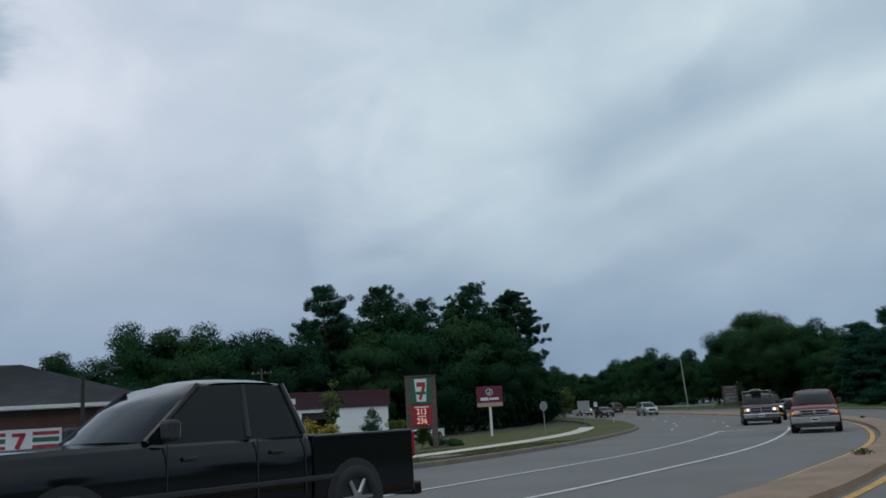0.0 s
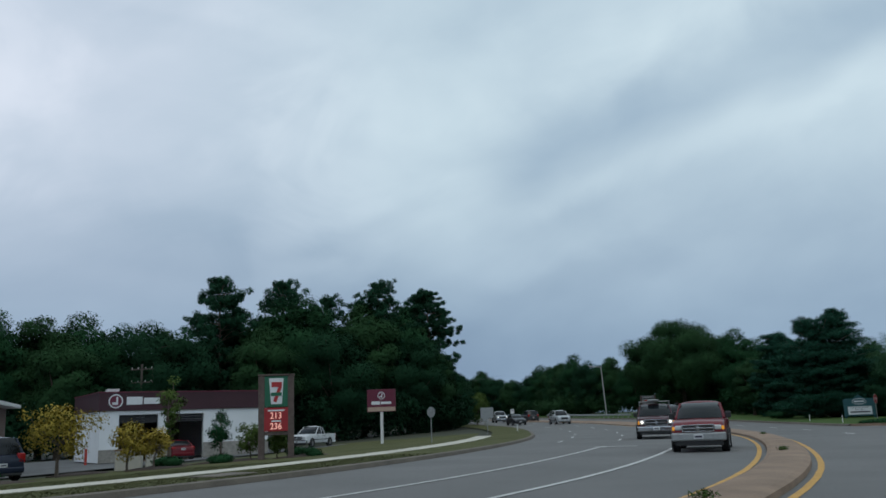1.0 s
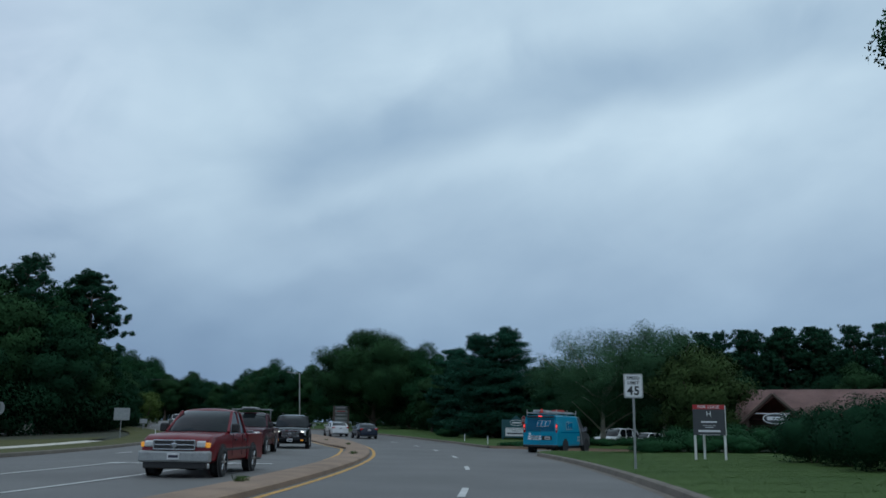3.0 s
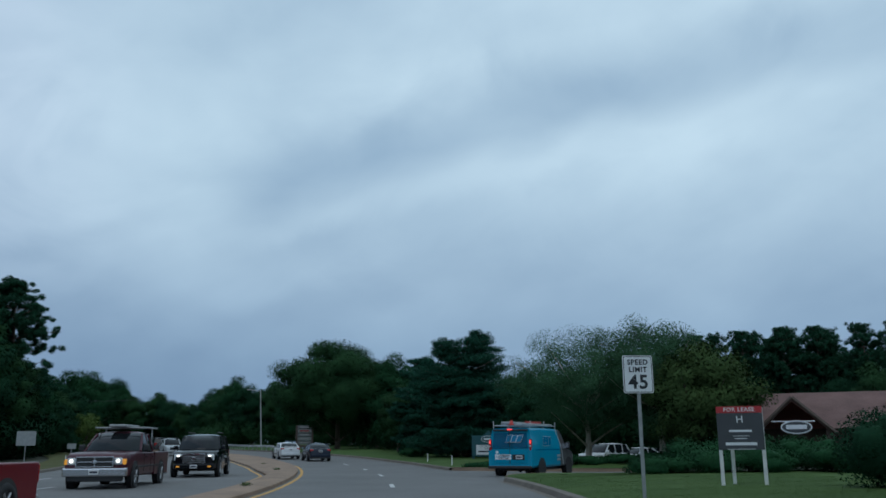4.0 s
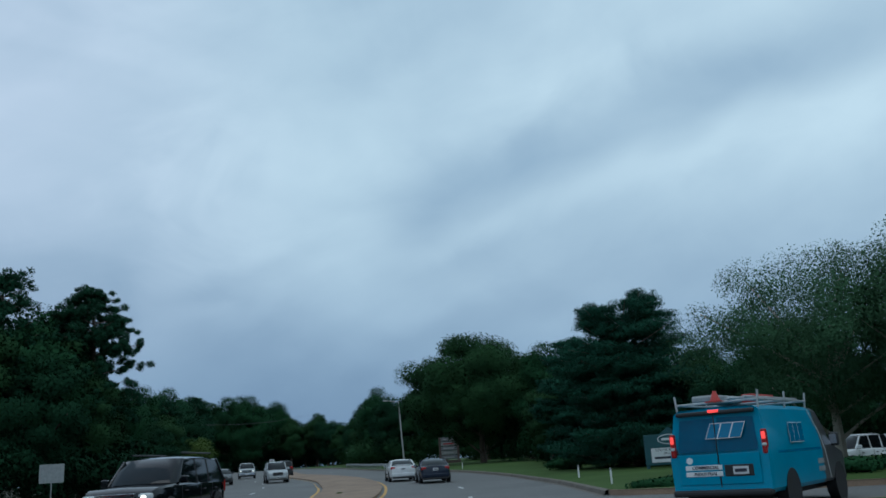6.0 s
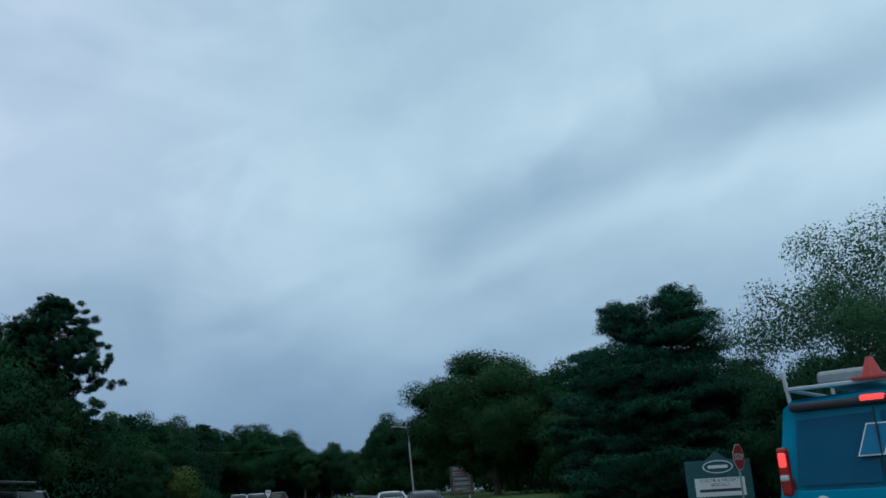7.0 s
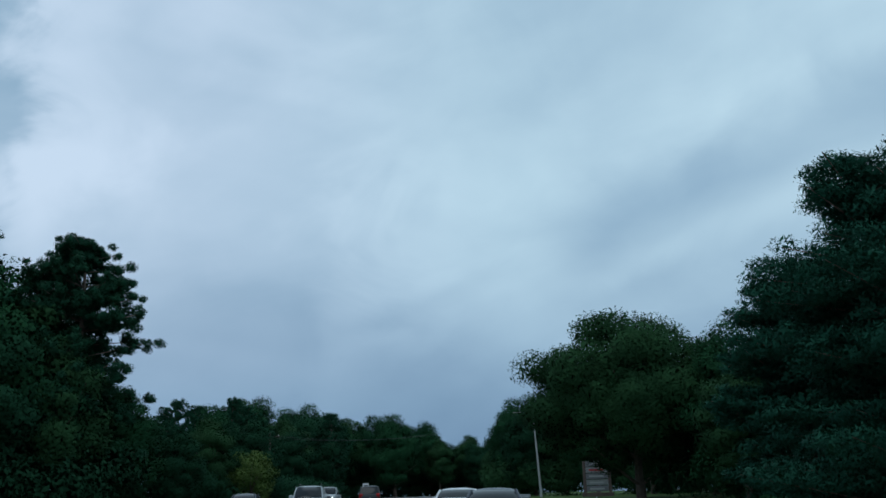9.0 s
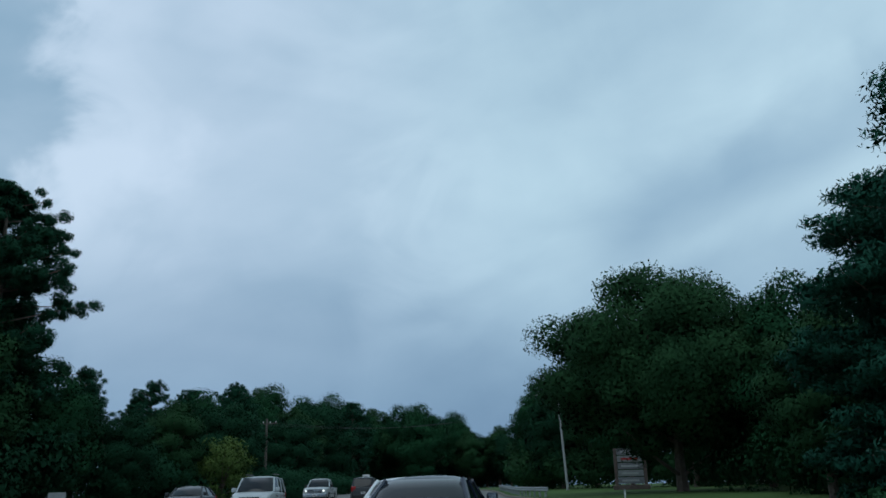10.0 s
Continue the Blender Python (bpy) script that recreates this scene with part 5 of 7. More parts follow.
    part("traffic_cone", bm, SAFETY_RED, e, "red cone on the rack")
    return e


finish(work_van(), 14.7, 31.7, -35, -0.05)

WHITE_PAINT, BLACK_PAINT = paint("white_car_paint", (0.62, 0.63, 0.64)), paint("black_car_paint", (0.005, 0.006, 0.008), 0.08)
RED_PAINT, MAROON = paint("red_car_paint", (0.135, 0.004, 0.010)), paint("maroon_car_paint", (0.055, 0.009, 0.016))
SILVER_PAINT, BLUE_PAINT, DARK_PAINT = paint("silver_car_paint", (0.42, 0.44, 0.45), 0.3), paint("navy_car_paint", (0.012, 0.018, 0.035), 0.25), paint("charcoal_car_paint", (0.03, 0.032, 0.035), 0.3)


def coupe(name, label, colour, brake=False, H=1.40):
    return estate(name, label, "car", colour, 4.45, 1.76, H, H - 0.47, 0.80, 0.31, 0.95, 0.25, -1.0, -1.75, False, GLASS_CAR, boot=H - 0.42, grille="plain", splits=(-0.35,), spoiler=True, brake=brake)


def stand(e, y, d, oncoming, turn=0.0):
    x, yy, hd = at_y(y, d)
    return finish(e, x, yy, hd + (180 if oncoming else 0) + turn, rise(yy) + (0.0 if d > 0 else 0.012))


stand(coupe("coupe", "white two-door coupe standing in the inner lane", WHITE_PAINT), 70.5, 1.35, False)
stand(coupe("dark_saloon", "dark blue-grey saloon car ahead in the inner lane", BLUE_PAINT, H=1.38), 64.2, 2.75, False)
stand(pickup("crew_pickup", "large glossy black crew-cab pickup with lit headlights", BLACK_PAINT, 5.8, 2.03, 1.92, 1.22, 1.20, 0.40, 0.95, -1.05, False, True, False, GLASS_CAR, 3, bumper=BLACK_PAINT), -23.5, -5.8, True)
stand(pickup("compact_pickup", "red compact pickup with a grey bumper and amber lights", RED_PAINT, 5.0, 1.76, 1.68, 1.06, 1.0, 0.36, 0.75, -0.75, True, False, True, GLASS_CAR, 2, bumper=GALV), 7.4, -3.5, True)
stand(pickup("maroon_pickup", "maroon full-size pickup with chrome grille and a bed rack", MAROON, 5.7, 2.0, 1.84, 1.16, 1.12, 0.39, 0.85, -0.7, True, True, True, GLASS_CAR, 2, rack=True), 24.8, -5.9, True)
stand(estate("black_suv", "big glossy black luxury sport utility car with chrome grille", "car", BLACK_PAINT, 5.5, 2.0, 1.88, 1.18, 1.14, 0.40, 1.15, 0.45, -2.2, -2.6, True, GLASS_DARK, splits=(-0.35, -1.3), rails=True), 35.2, -4.7, True)
stand(estate("silver_suv", "silver compact sport utility car coming along the road", "car", SILVER_PAINT, 4.4, 1.78, 1.72, 1.05, 1.0, 0.34, 0.95, 0.3, -1.6, -2.0, False, GLASS_DARK, grille="plain", splits=(-0.3, -1.1), bumper=GALV, rails=True), 87.0, -6.6, True)
stand(coupe("dark_car", "small dark car with its headlights coming round the bend", DARK_PAINT), 92.0, -10.9, True)
stand(estate("far_suv", "dark sport utility car far along the road", "car", DARK_PAINT, 4.6, 1.85, 1.75, 1.05, 1.0, 0.36, 0.95, 0.3, -1.6, -2.0, False, GLASS_DARK, grille="plain", splits=(-0.3, -1.1)), 112.0, -3.0, False)
stand(pickup("grey_pickup", "grey pickup far off round the bend", SILVER_PAINT, 5.3, 1.9, 1.8, 1.12, 1.08, 0.37, 0.8, -0.7, True, True, False), 116.0, -7.0, True)
# parked cars on the lots
finish(pickup("white_pickup", "white pickup parked on the lower lot", WHITE_PAINT, 5.3, 1.9, 1.8, 1.12, 1.08, 0.37, 0.8, -0.7, True, False, False), -29.8, 49.7, 170, land(-29.8, 49.7) + 0.1)
finish(estate("parked_suv", "dark blue sport utility car parked beside the brick shop", "car", BLUE_PAINT, 4.7, 1.85, 1.78, 1.05, 1.0, 0.37, 0.95, 0.3, -1.7, -2.1, False, GLASS_DARK, grille="plain", splits=(-0.3, -1.2)), -29.9, 8.2, 60, land(-29.9, 8.2) + 0.1)
finish(estate("white_wagon", "white sport utility car parked behind the hedge", "car", WHITE_PAINT, 4.7, 1.85, 1.72, 1.05, 1.0, 0.36, 0.95, 0.3, -1.7, -2.1, False, GLASS_DARK, grille="plain", splits=(-0.3, -1.2)), 25.8, 54.9, 125, -0.32)
finish(coupe("parked_car", "white car parked behind the hedge", WHITE_PAINT), 28.6, 55.6, 125, -0.32)
finish(coupe("dark_parked_car", "dark car parked behind the hedge", DARK_PAINT), 31.2, 56.4, 125, -0.32)

# ---- signs, poles and buildings ----
SIGN_WHITE = mat("sign_white", (0.72, 0.73, 0.74), 0.4, vary=0.06, scale=4, fine=20)
SIGN_BLACK = mat("sign_black", (0.015, 0.016, 0.02), 0.5, vary=0.1, scale=4, fine=20)
SIGN_RED = mat("sign_red", (0.42, 0.025, 0.03), 0.45, vary=0.1, scale=4, fine=20)
SIGN_GREY = mat("sign_grey", (0.055, 0.058, 0.065), 0.5, vary=0.1, scale=3, fine=20)
SIGN_MAROON = mat("sign_maroon", (0.13, 0.012, 0.035), 0.5, vary=0.12, scale=2, fine=20)
SIGN_GREEN = mat("sign_green", (0.015, 0.13, 0.07), 0.45, vary=0.1, scale=3, fine=20)
SIGN_TEAL = mat("sign_teal", (0.02, 0.085, 0.10), 0.5, vary=0.15, scale=3, fine=20)
PRICE_RED = mat("price_panel_red", (0.35, 0.02, 0.025), 0.45, vary=0.1, scale=3, fine=20)
LED_RED = mat("price_digits", (0.8, 0.3, 0.25), 0.4, vary=0.0, emit=(1.0, 0.55, 0.45), power=0.5)
POST_WHITE = mat("white_post", (0.68, 0.68, 0.66), 0.6, vary=0.12, scale=4, fine=25)
WOOD_POLE = mat("pole_wood", (0.12, 0.10, 0.085), 0.9, vary=0.3, scale=4, fine=20, bump=0.4)
PALE_POLE = mat("pale_pole", (0.34, 0.34, 0.33), 0.6, vary=0.2, scale=3, fine=15)
STONE = mat("stone_pier", (0.115, 0.085, 0.075), 0.9, vary=0.35, scale=3, fine=10, bump=0.5)
STUCCO = mat("white_wall", (0.80, 0.81, 0.82), 0.8, vary=0.08, scale=0.6, fine=20, bump=0.15)
SHINGLE = mat("grey_shingles", (0.085, 0.095, 0.105), 0.85, vary=0.25, scale=0.8, fine=14, bump=0.4)
BROWN_ROOF = mat("brown_roof", (0.30, 0.185, 0.165), 0.85, vary=0.3, scale=0.8, fine=14, bump=0.4)
TIMBER = mat("brown_timber", (0.075, 0.05, 0.038), 0.8, vary=0.3, scale=1.5, fine=15, bump=0.3)
TRIM_WHITE = mat("white_trim", (0.62, 0.62, 0.6), 0.6, vary=0.1, scale=2, fine=20)
DARK_BAY = mat("bay_interior", (0.03, 0.03, 0.032), 0.8, vary=0.3, scale=1, fine=8)


def brick_material():
    m = bpy.data.materials.new("red_brick")
    m.use_nodes = True
    nt = m.node_tree
    b = nt.nodes["Principled BSDF"]
    b.inputs["Roughness"].default_value = 0.9
    tc = nt.nodes.new("ShaderNodeTexCoord")
    mp = nt.nodes.new("ShaderNodeMapping")
    mp.inputs["Rotation"].default_value = (radians(90), 0, 0)
    br = nt.nodes.new("ShaderNodeTexBrick")
    for k, v in (("Color1", (0.15, 0.062, 0.047, 1)), ("Color2", (0.11, 0.048, 0.038, 1)), ("Mortar", (0.17, 0.14, 0.12, 1)), ("Scale", 4.6), ("Mortar Size", 0.02)):
        br.inputs[k].default_value = v
    nz = nt.nodes.new("ShaderNodeTexNoise")
    nz.inputs["Scale"].default_value = 0.8
    mx = nt.nodes.new("ShaderNodeMix")
    mx.data_type, mx.blend_type = "RGBA", "MULTIPLY"
    mx.inputs[0].default_value = 0.5
    nt.links.new(tc.outputs["Object"], mp.inputs[0])
    nt.links.new(mp.outputs[0], br.inputs["Vector"])
    nt.links.new(tc.outputs["Object"], nz.inputs["Vector"])
    nt.links.new(br.outputs[0], mx.inputs[6])
    nt.links.new(nz.outputs[0], mx.inputs[7])
    nt.links.new(mx.outputs[2], b.inputs["Base Color"])
    bp = nt.nodes.new("ShaderNodeBump")
    bp.inputs["Strength"].default_value = 0.4
    nt.links.new(br.outputs["Fac"], bp.inputs["Height"])
    nt.links.new(bp.outputs[0], b.inputs["Normal"])
    return m


BRICK = brick_material()


def on_front(x, y, z):
    """Lettering on a face that looks towards -y."""
    return Matrix(((1, 0, 0, x), (0, 0, -1, y), (0, 1, 0, z), (0, 0, 0, 1)))


def rounded(w, h, r, depth):
    """A flat board with rounded corners, standing in the xz plane, its front at y = 0."""
    bm = bmesh.new()
    pts = []
    for cx, cz, a0 in ((w / 2 - r, h / 2 - r, 0), (-w / 2 + r, h / 2 - r, 90), (-w / 2 + r, -h / 2 + r, 180), (w / 2 - r, -h / 2 + r, 270)):
        for a in np.radians(np.linspace(a0, a0 + 90, 5)):
            pts.append((cx + r * math.cos(a), cz + r * math.sin(a)))
    f = bm.faces.new([bm.verts.new((x, 0, z)) for x, z in pts])
    r_ = bmesh.ops.extrude_face_region(bm, geom=[f])
    bmesh.ops.translate(bm, vec=(0, depth, 0), verts=[v for v in r_["geom"] if isinstance(v, bmesh.types.BMVert)])
    bmesh.ops.recalc_face_normals(bm, faces=bm.faces)
    return bm


def speed_sign():
    e = thing("speed_limit_sign", (11.08, 9.1, 0.17), "white speed limit sign with black lettering on a steel post", "road sign", turn=-4)
    w, h, zc = 0.58, 0.71, 2.41
    b = part("panel", rounded(w, h, 0.04, 0.006), SIGN_WHITE, e)
    b.location = (0, 0, zc)
    for k, (ww, hh) in enumerate(((w - 0.03, h - 0.03), (w - 0.055, h - 0.055))):
        q = part("border", rounded(ww, hh, 0.035, 0.003), SIGN_BLACK if k == 0 else SIGN_WHITE, e)
        q.location = (0, -0.003 - 0.002 * k, zc)
    for word, size, z, bold in (("SPEED", 0.135, 0.225, 0.004), ("LIMIT", 0.135, 0.085, 0.004), ("45", 0.36, -0.155, 0.009)):
        text_part(word, size, SIGN_BLACK, e, on_front(0, -0.008, zc + z), bold=bold, spacing=1.12)
    bm = bmesh.new()
    box(bm, -0.03, 0.03, 0.008, 0.014, -0.4, zc + 0.3)
    for s in (-1, 1):
        box(bm, s * 0.03 - 0.003, s * 0.03 + 0.003, 0.008, 0.035, -0.4, zc + 0.3)
    part("post", bm, GALV, e, "galvanised steel channel post")
    for z in (zc - 0.22, zc + 0.22):
        bm = bmesh.new()
        bmesh.ops.create_icosphere(bm, subdivisions=1, radius=0.012, matrix=Matrix.Translation((0, -0.008, z)))
        part("bolt", bm, GALV, e)


def lease_sign():
    e = thing("lease_sign", (16.0, 14.85, 0.18), "grey and red property sign on three white posts", "sign", turn=-24)
    w, z0, z1 = 1.14, 0.95, 2.06
    part("board", boxed(-w / 2, w / 2, 0, 0.03, z0, z1 - 0.17, bevel=0.004), SIGN_GREY, e)
    part("header", boxed(-w / 2, w / 2, -0.002, 0.03, z1 - 0.168, z1, bevel=0.004), SIGN_RED, e, "red header board")
    text_part("FOR LEASE", 0.15, SIGN_WHITE, e, on_front(0, -0.006, z1 - 0.085), bold=0.002, spacing=1.1)
    text_part("H", 0.26, SIGN_WHITE, e, on_front(0, -0.004, z1 - 0.34), bold=0.001)
    for z, ww, hh in ((1.43, 0.56, 0.055), (1.30, 0.42, 0.012), (1.235, 0.3, 0.02), (1.10, 0.78, 0.075), (0.965, 0.7, 0.014)):
        part("bar", boxed(-ww / 2, ww / 2, -0.004, 0.001, z - hh / 2, z + hh / 2), SIGN_WHITE, e)
    # the back board, set at an angle to the front one
    q = part("back_board", boxed(-w / 2, w / 2, 0.0, 0.03, z0, z1, bevel=0.004), SIGN_WHITE, e, "white back board at an angle")
    q.matrix_local = pose(w / 2 - 0.02, 0.06, 0, 0, 0, 86) @ Matrix.Translation((w / 2, 0, 0))
    for x, y in ((-w / 2 + 0.05, 0.06), (w / 2 - 0.03, 0.06), (-0.20, 0.75)):
        part("post", boxed(x - 0.045, x + 0.045, y - 0.045, y + 0.045, -0.4, z1 - 0.02 if y < 0.1 else z0 + 0.1, bevel=0.008), POST_WHITE, e)


def salon_sign():
    e = thing("salon_sign", (17.58, 56.5, 0.25), "teal roadside sign with an oval mark and a white letter board", "sign", turn=-6)
    w = 2.5
    part("board", boxed(-w / 2, w / 2, 0, 0.25, 0.25, 1.75, bevel=0.02), SIGN_TEAL, e)
    bm = bmesh.new()
    v = [bm.verts.new((x, y, z)) for y in (0.03, 0.22) for x, z in ((-0.45, 1.75), (0.45, 1.75), (0, 2.1))]
    for f in ((0, 1, 2), (5, 4, 3), (0, 3, 4, 1), (1, 4, 5, 2), (2, 5, 3, 0)):
        bm.faces.new([v[k] for k in f])
    part("pediment", bm, SIGN_TEAL, e)
    for rx, rz, m, o in ((0.58, 0.25, SIGN_WHITE, 0.006), (0.54, 0.21, SIGN_TEAL, 0.010)):
        bm = bmesh.new()
        bmesh.ops.create_cone(bm, cap_ends=True, segments=32, radius1=1, radius2=1, depth=0.01, matrix=Matrix.Translation((0, -o, 1.50)) @ Matrix.Diagonal((rx, 1, rz, 1)) @ pose(0, 0, 0, 90))
        part("oval", bm, m, e, "white oval outline" if m is SIGN_WHITE else "")
    part("bar", boxed(-0.38, 0.38, -0.018, -0.012, 1.44, 1.56, bevel=0.002), SIGN_WHITE, e)
    part("letter_board", boxed(-0.95, 0.95, -0.02, 0.0, 0.38, 1.08, bevel=0.004), SIGN_WHITE, e)
    text_part("COLOR & HILIGHT", 0.17, INK, e, on_front(0, -0.024, 0.98), spacing=1.05)
    text_part("SPECIALS", 0.17, INK, e, on_front(0, -0.024, 0.81), spacing=1.05)
    part("bar", boxed(-0.8, 0.8, -0.024, -0.019, 0.55, 0.66), INK, e)
    for x in (-w / 2 + 0.1, w / 2 - 0.1):
        part("post", boxed(x - 0.08, x + 0.08, 0.03, 0.22, -0.4, 0.26), SIGN_TEAL, e)


def stop_sign(x, y, z, turn, top, name="stop_sign", back=False):
    e = thing(name, (x, y, z), "red stop sign on a steel post" if not back else "grey back of a road sign on a thin post", "road sign", turn=turn)
    for r, m, o in ((0.38, SIGN_WHITE, 0.0), (0.355, SIGN_RED, 0.004)):
        bm = bmesh.new()
        bmesh.ops.create_cone(bm, cap_ends=True, segments=8, radius1=r, radius2=r, depth=0.005, matrix=Matrix.Translation((0, -o, top - 0.38)) @ pose(0, 0, 0, 90) @ pose(0, 0, 0, 0, 0, 22.5))
        part("panel", bm, GALV if back else m, e)
    if not back:
        text_part("STOP", 0.24, SIGN_WHITE, e, on_front(0, -0.009, top - 0.38), bold=0.004)
    part("post", rod(bmesh.new(), (0, 0.03, -0.4), (0, 0.03, top - 0.1), 0.03, sides=6), GALV, e)


def road_sign(x, y, z, w, h, top, turn, label, bars=0, material=SIGN_WHITE):
    e = thing("road_sign", (x, y, z), label, "road sign", turn=turn)
    q = part("panel", rounded(w, h, 0.04, 0.01), material, e)
    q.location = (0, 0, top - h / 2)
    for k in range(bars):
        part("bar", boxed(-w * 0.3, w * 0.3, -0.006, 0.0, top - h * (0.3 + 0.4 * k) - 0.05, top - h * (0.3 + 0.4 * k) + 0.05), SIGN_BLACK, e)
    part("post", rod(bmesh.new(), (0, 0.04, -0.4), (0, 0.04, top - 0.1), 0.035, sides=6), GALV, e)


def fuel_sign():
    e = thing("fuel_price_sign", (-20.65, 17.6, -0.42), "tall stone-sided fuel sign with a red price panel", "sign", "", 19)
    e.scale = (0.86, 1, 0.97)
    for x in (-0.92, 0.78):
        part("pier", boxed(x - 0.14, x + 0.22, 0, 0.5, -0.4, 4.48, bevel=0.02), STONE, e, "brown stone-faced pier")
    part("cap", boxed(-1.1, 1.04, -0.03, 0.53, 4.45, 4.53, bevel=0.01), STONE, e)
    part("sill", boxed(-0.71, 0.65, 0.05, 0.45, 1.40, 1.58, bevel=0.01), STONE, e)
    part("mark_panel", boxed(-0.7, 0.64, 0.02, 0.4, 2.85, 4.42, bevel=0.01), SIGN_GREEN, e, "green panel")
    bm = bmesh.new()
    f = bm.faces.new([bm.verts.new((x, 0.012, z)) for x, z in ((-0.45, 4.32), (0.40, 4.32), (0.30, 2.98), (-0.32, 2.98))])
    r = bmesh.ops.extrude_face_region(bm, geom=[f])
    bmesh.ops.translate(bm, vec=(0, -0.01, 0), verts=[v for v in r["geom"] if isinstance(v, bmesh.types.BMVert)])
    part("mark_ground", bm, SIGN_WHITE, e, "white tapered panel")
    part("mark_bar", boxed(-0.30, 0.30, -0.012, 0.0, 3.86, 4.12, bevel=0.003), SIGN_RED, e)
    q = part("mark_stem", boxed(-0.1, 0.1, -0.014, 0.0, -0.45, 0.45, bevel=0.003), SIGN_RED, e)
    q.matrix_local = pose(0.06, 0, 3.52, 0, 22, 0)
    part("mark_band", boxed(-0.34, 0.30, -0.018, -0.013, 3.40, 3.58, bevel=0.002), SIGN_GREEN, e)
    part("price_panel", boxed(-0.72, 0.66, 0.0, 0.4, 1.6, 2.8, bevel=0.01), PRICE_RED, e)
    part("bar", boxed(-0.5, 0.45, -0.006, 0.0, 2.62, 2.70), SIGN_WHITE, e)
    part("bar", boxed(-0.3, 0.25, -0.006, 0.0, 2.08, 2.15), SIGN_WHITE, e)
    text_part("213", 0.46, LED_RED, e, on_front(-0.04, -0.008, 2.38), bold=0.004)
    text_part("236", 0.46, LED_RED, e, on_front(-0.04, -0.008, 1.84), bold=0.004)


def round_mark(parent, m, r):
    bm = bmesh.new()
    bmesh.ops.create_cone(bm, cap_ends=True, segments=28, radius1=r, radius2=r, depth=0.01)
    part("mark_disc", bm, SIGN_WHITE, parent).matrix_local = m
    bm = bmesh.new()
    bmesh.ops.create_cone(bm, cap_ends=True, segments=28, radius1=r * 0.82, radius2=r * 0.82, depth=0.02)
    part("mark_inner", bm, SIGN_MAROON, parent).matrix_local = m
    bm = bmesh.new()
    box(bm, r * 0.05, r * 0.3, -r * 0.5, r * 0.62, 0, 0.02)
    box(bm, -r * 0.5, r * 0.2, -r * 0.5, -r * 0.15, 0, 0.02)
    part("mark_hook", bm, SIGN_WHITE, parent).matrix_local = m


def service_sign():
    e = thing("service_sign", (-22.2, 44.85, -0.36), "maroon service station sign on a single white post", "sign", turn=11)
    e.scale = (1.13, 1.13, 1.13)
    part("panel", boxed(-1.03, 1.03, 0, 0.25, 2.35, 3.95, bevel=0.02), SIGN_MAROON, e)
    part("lower_strip", boxed(-1.0, 1.0, -0.004, 0.0, 2.38, 2.68), mat("sign_tan", (0.45, 0.32, 0.25), 0.5, vary=0.1, scale=2, fine=20), e)
    round_mark(e, on_front(0, -0.01, 3.50), 0.27)
    for x0, x1, z0, z1 in ((-0.72, -0.1, 2.86, 3.10), (-0.04, 0.72, 2.88, 3.06)):
        part("bar", boxed(x0, x1, -0.008, 0.0, z0, z1, bevel=0.003), SIGN_WHITE, e)
    part("post", boxed(-0.1, 0.1, 0.03, 0.22, -0.4, 2.36), POST_WHITE, e)


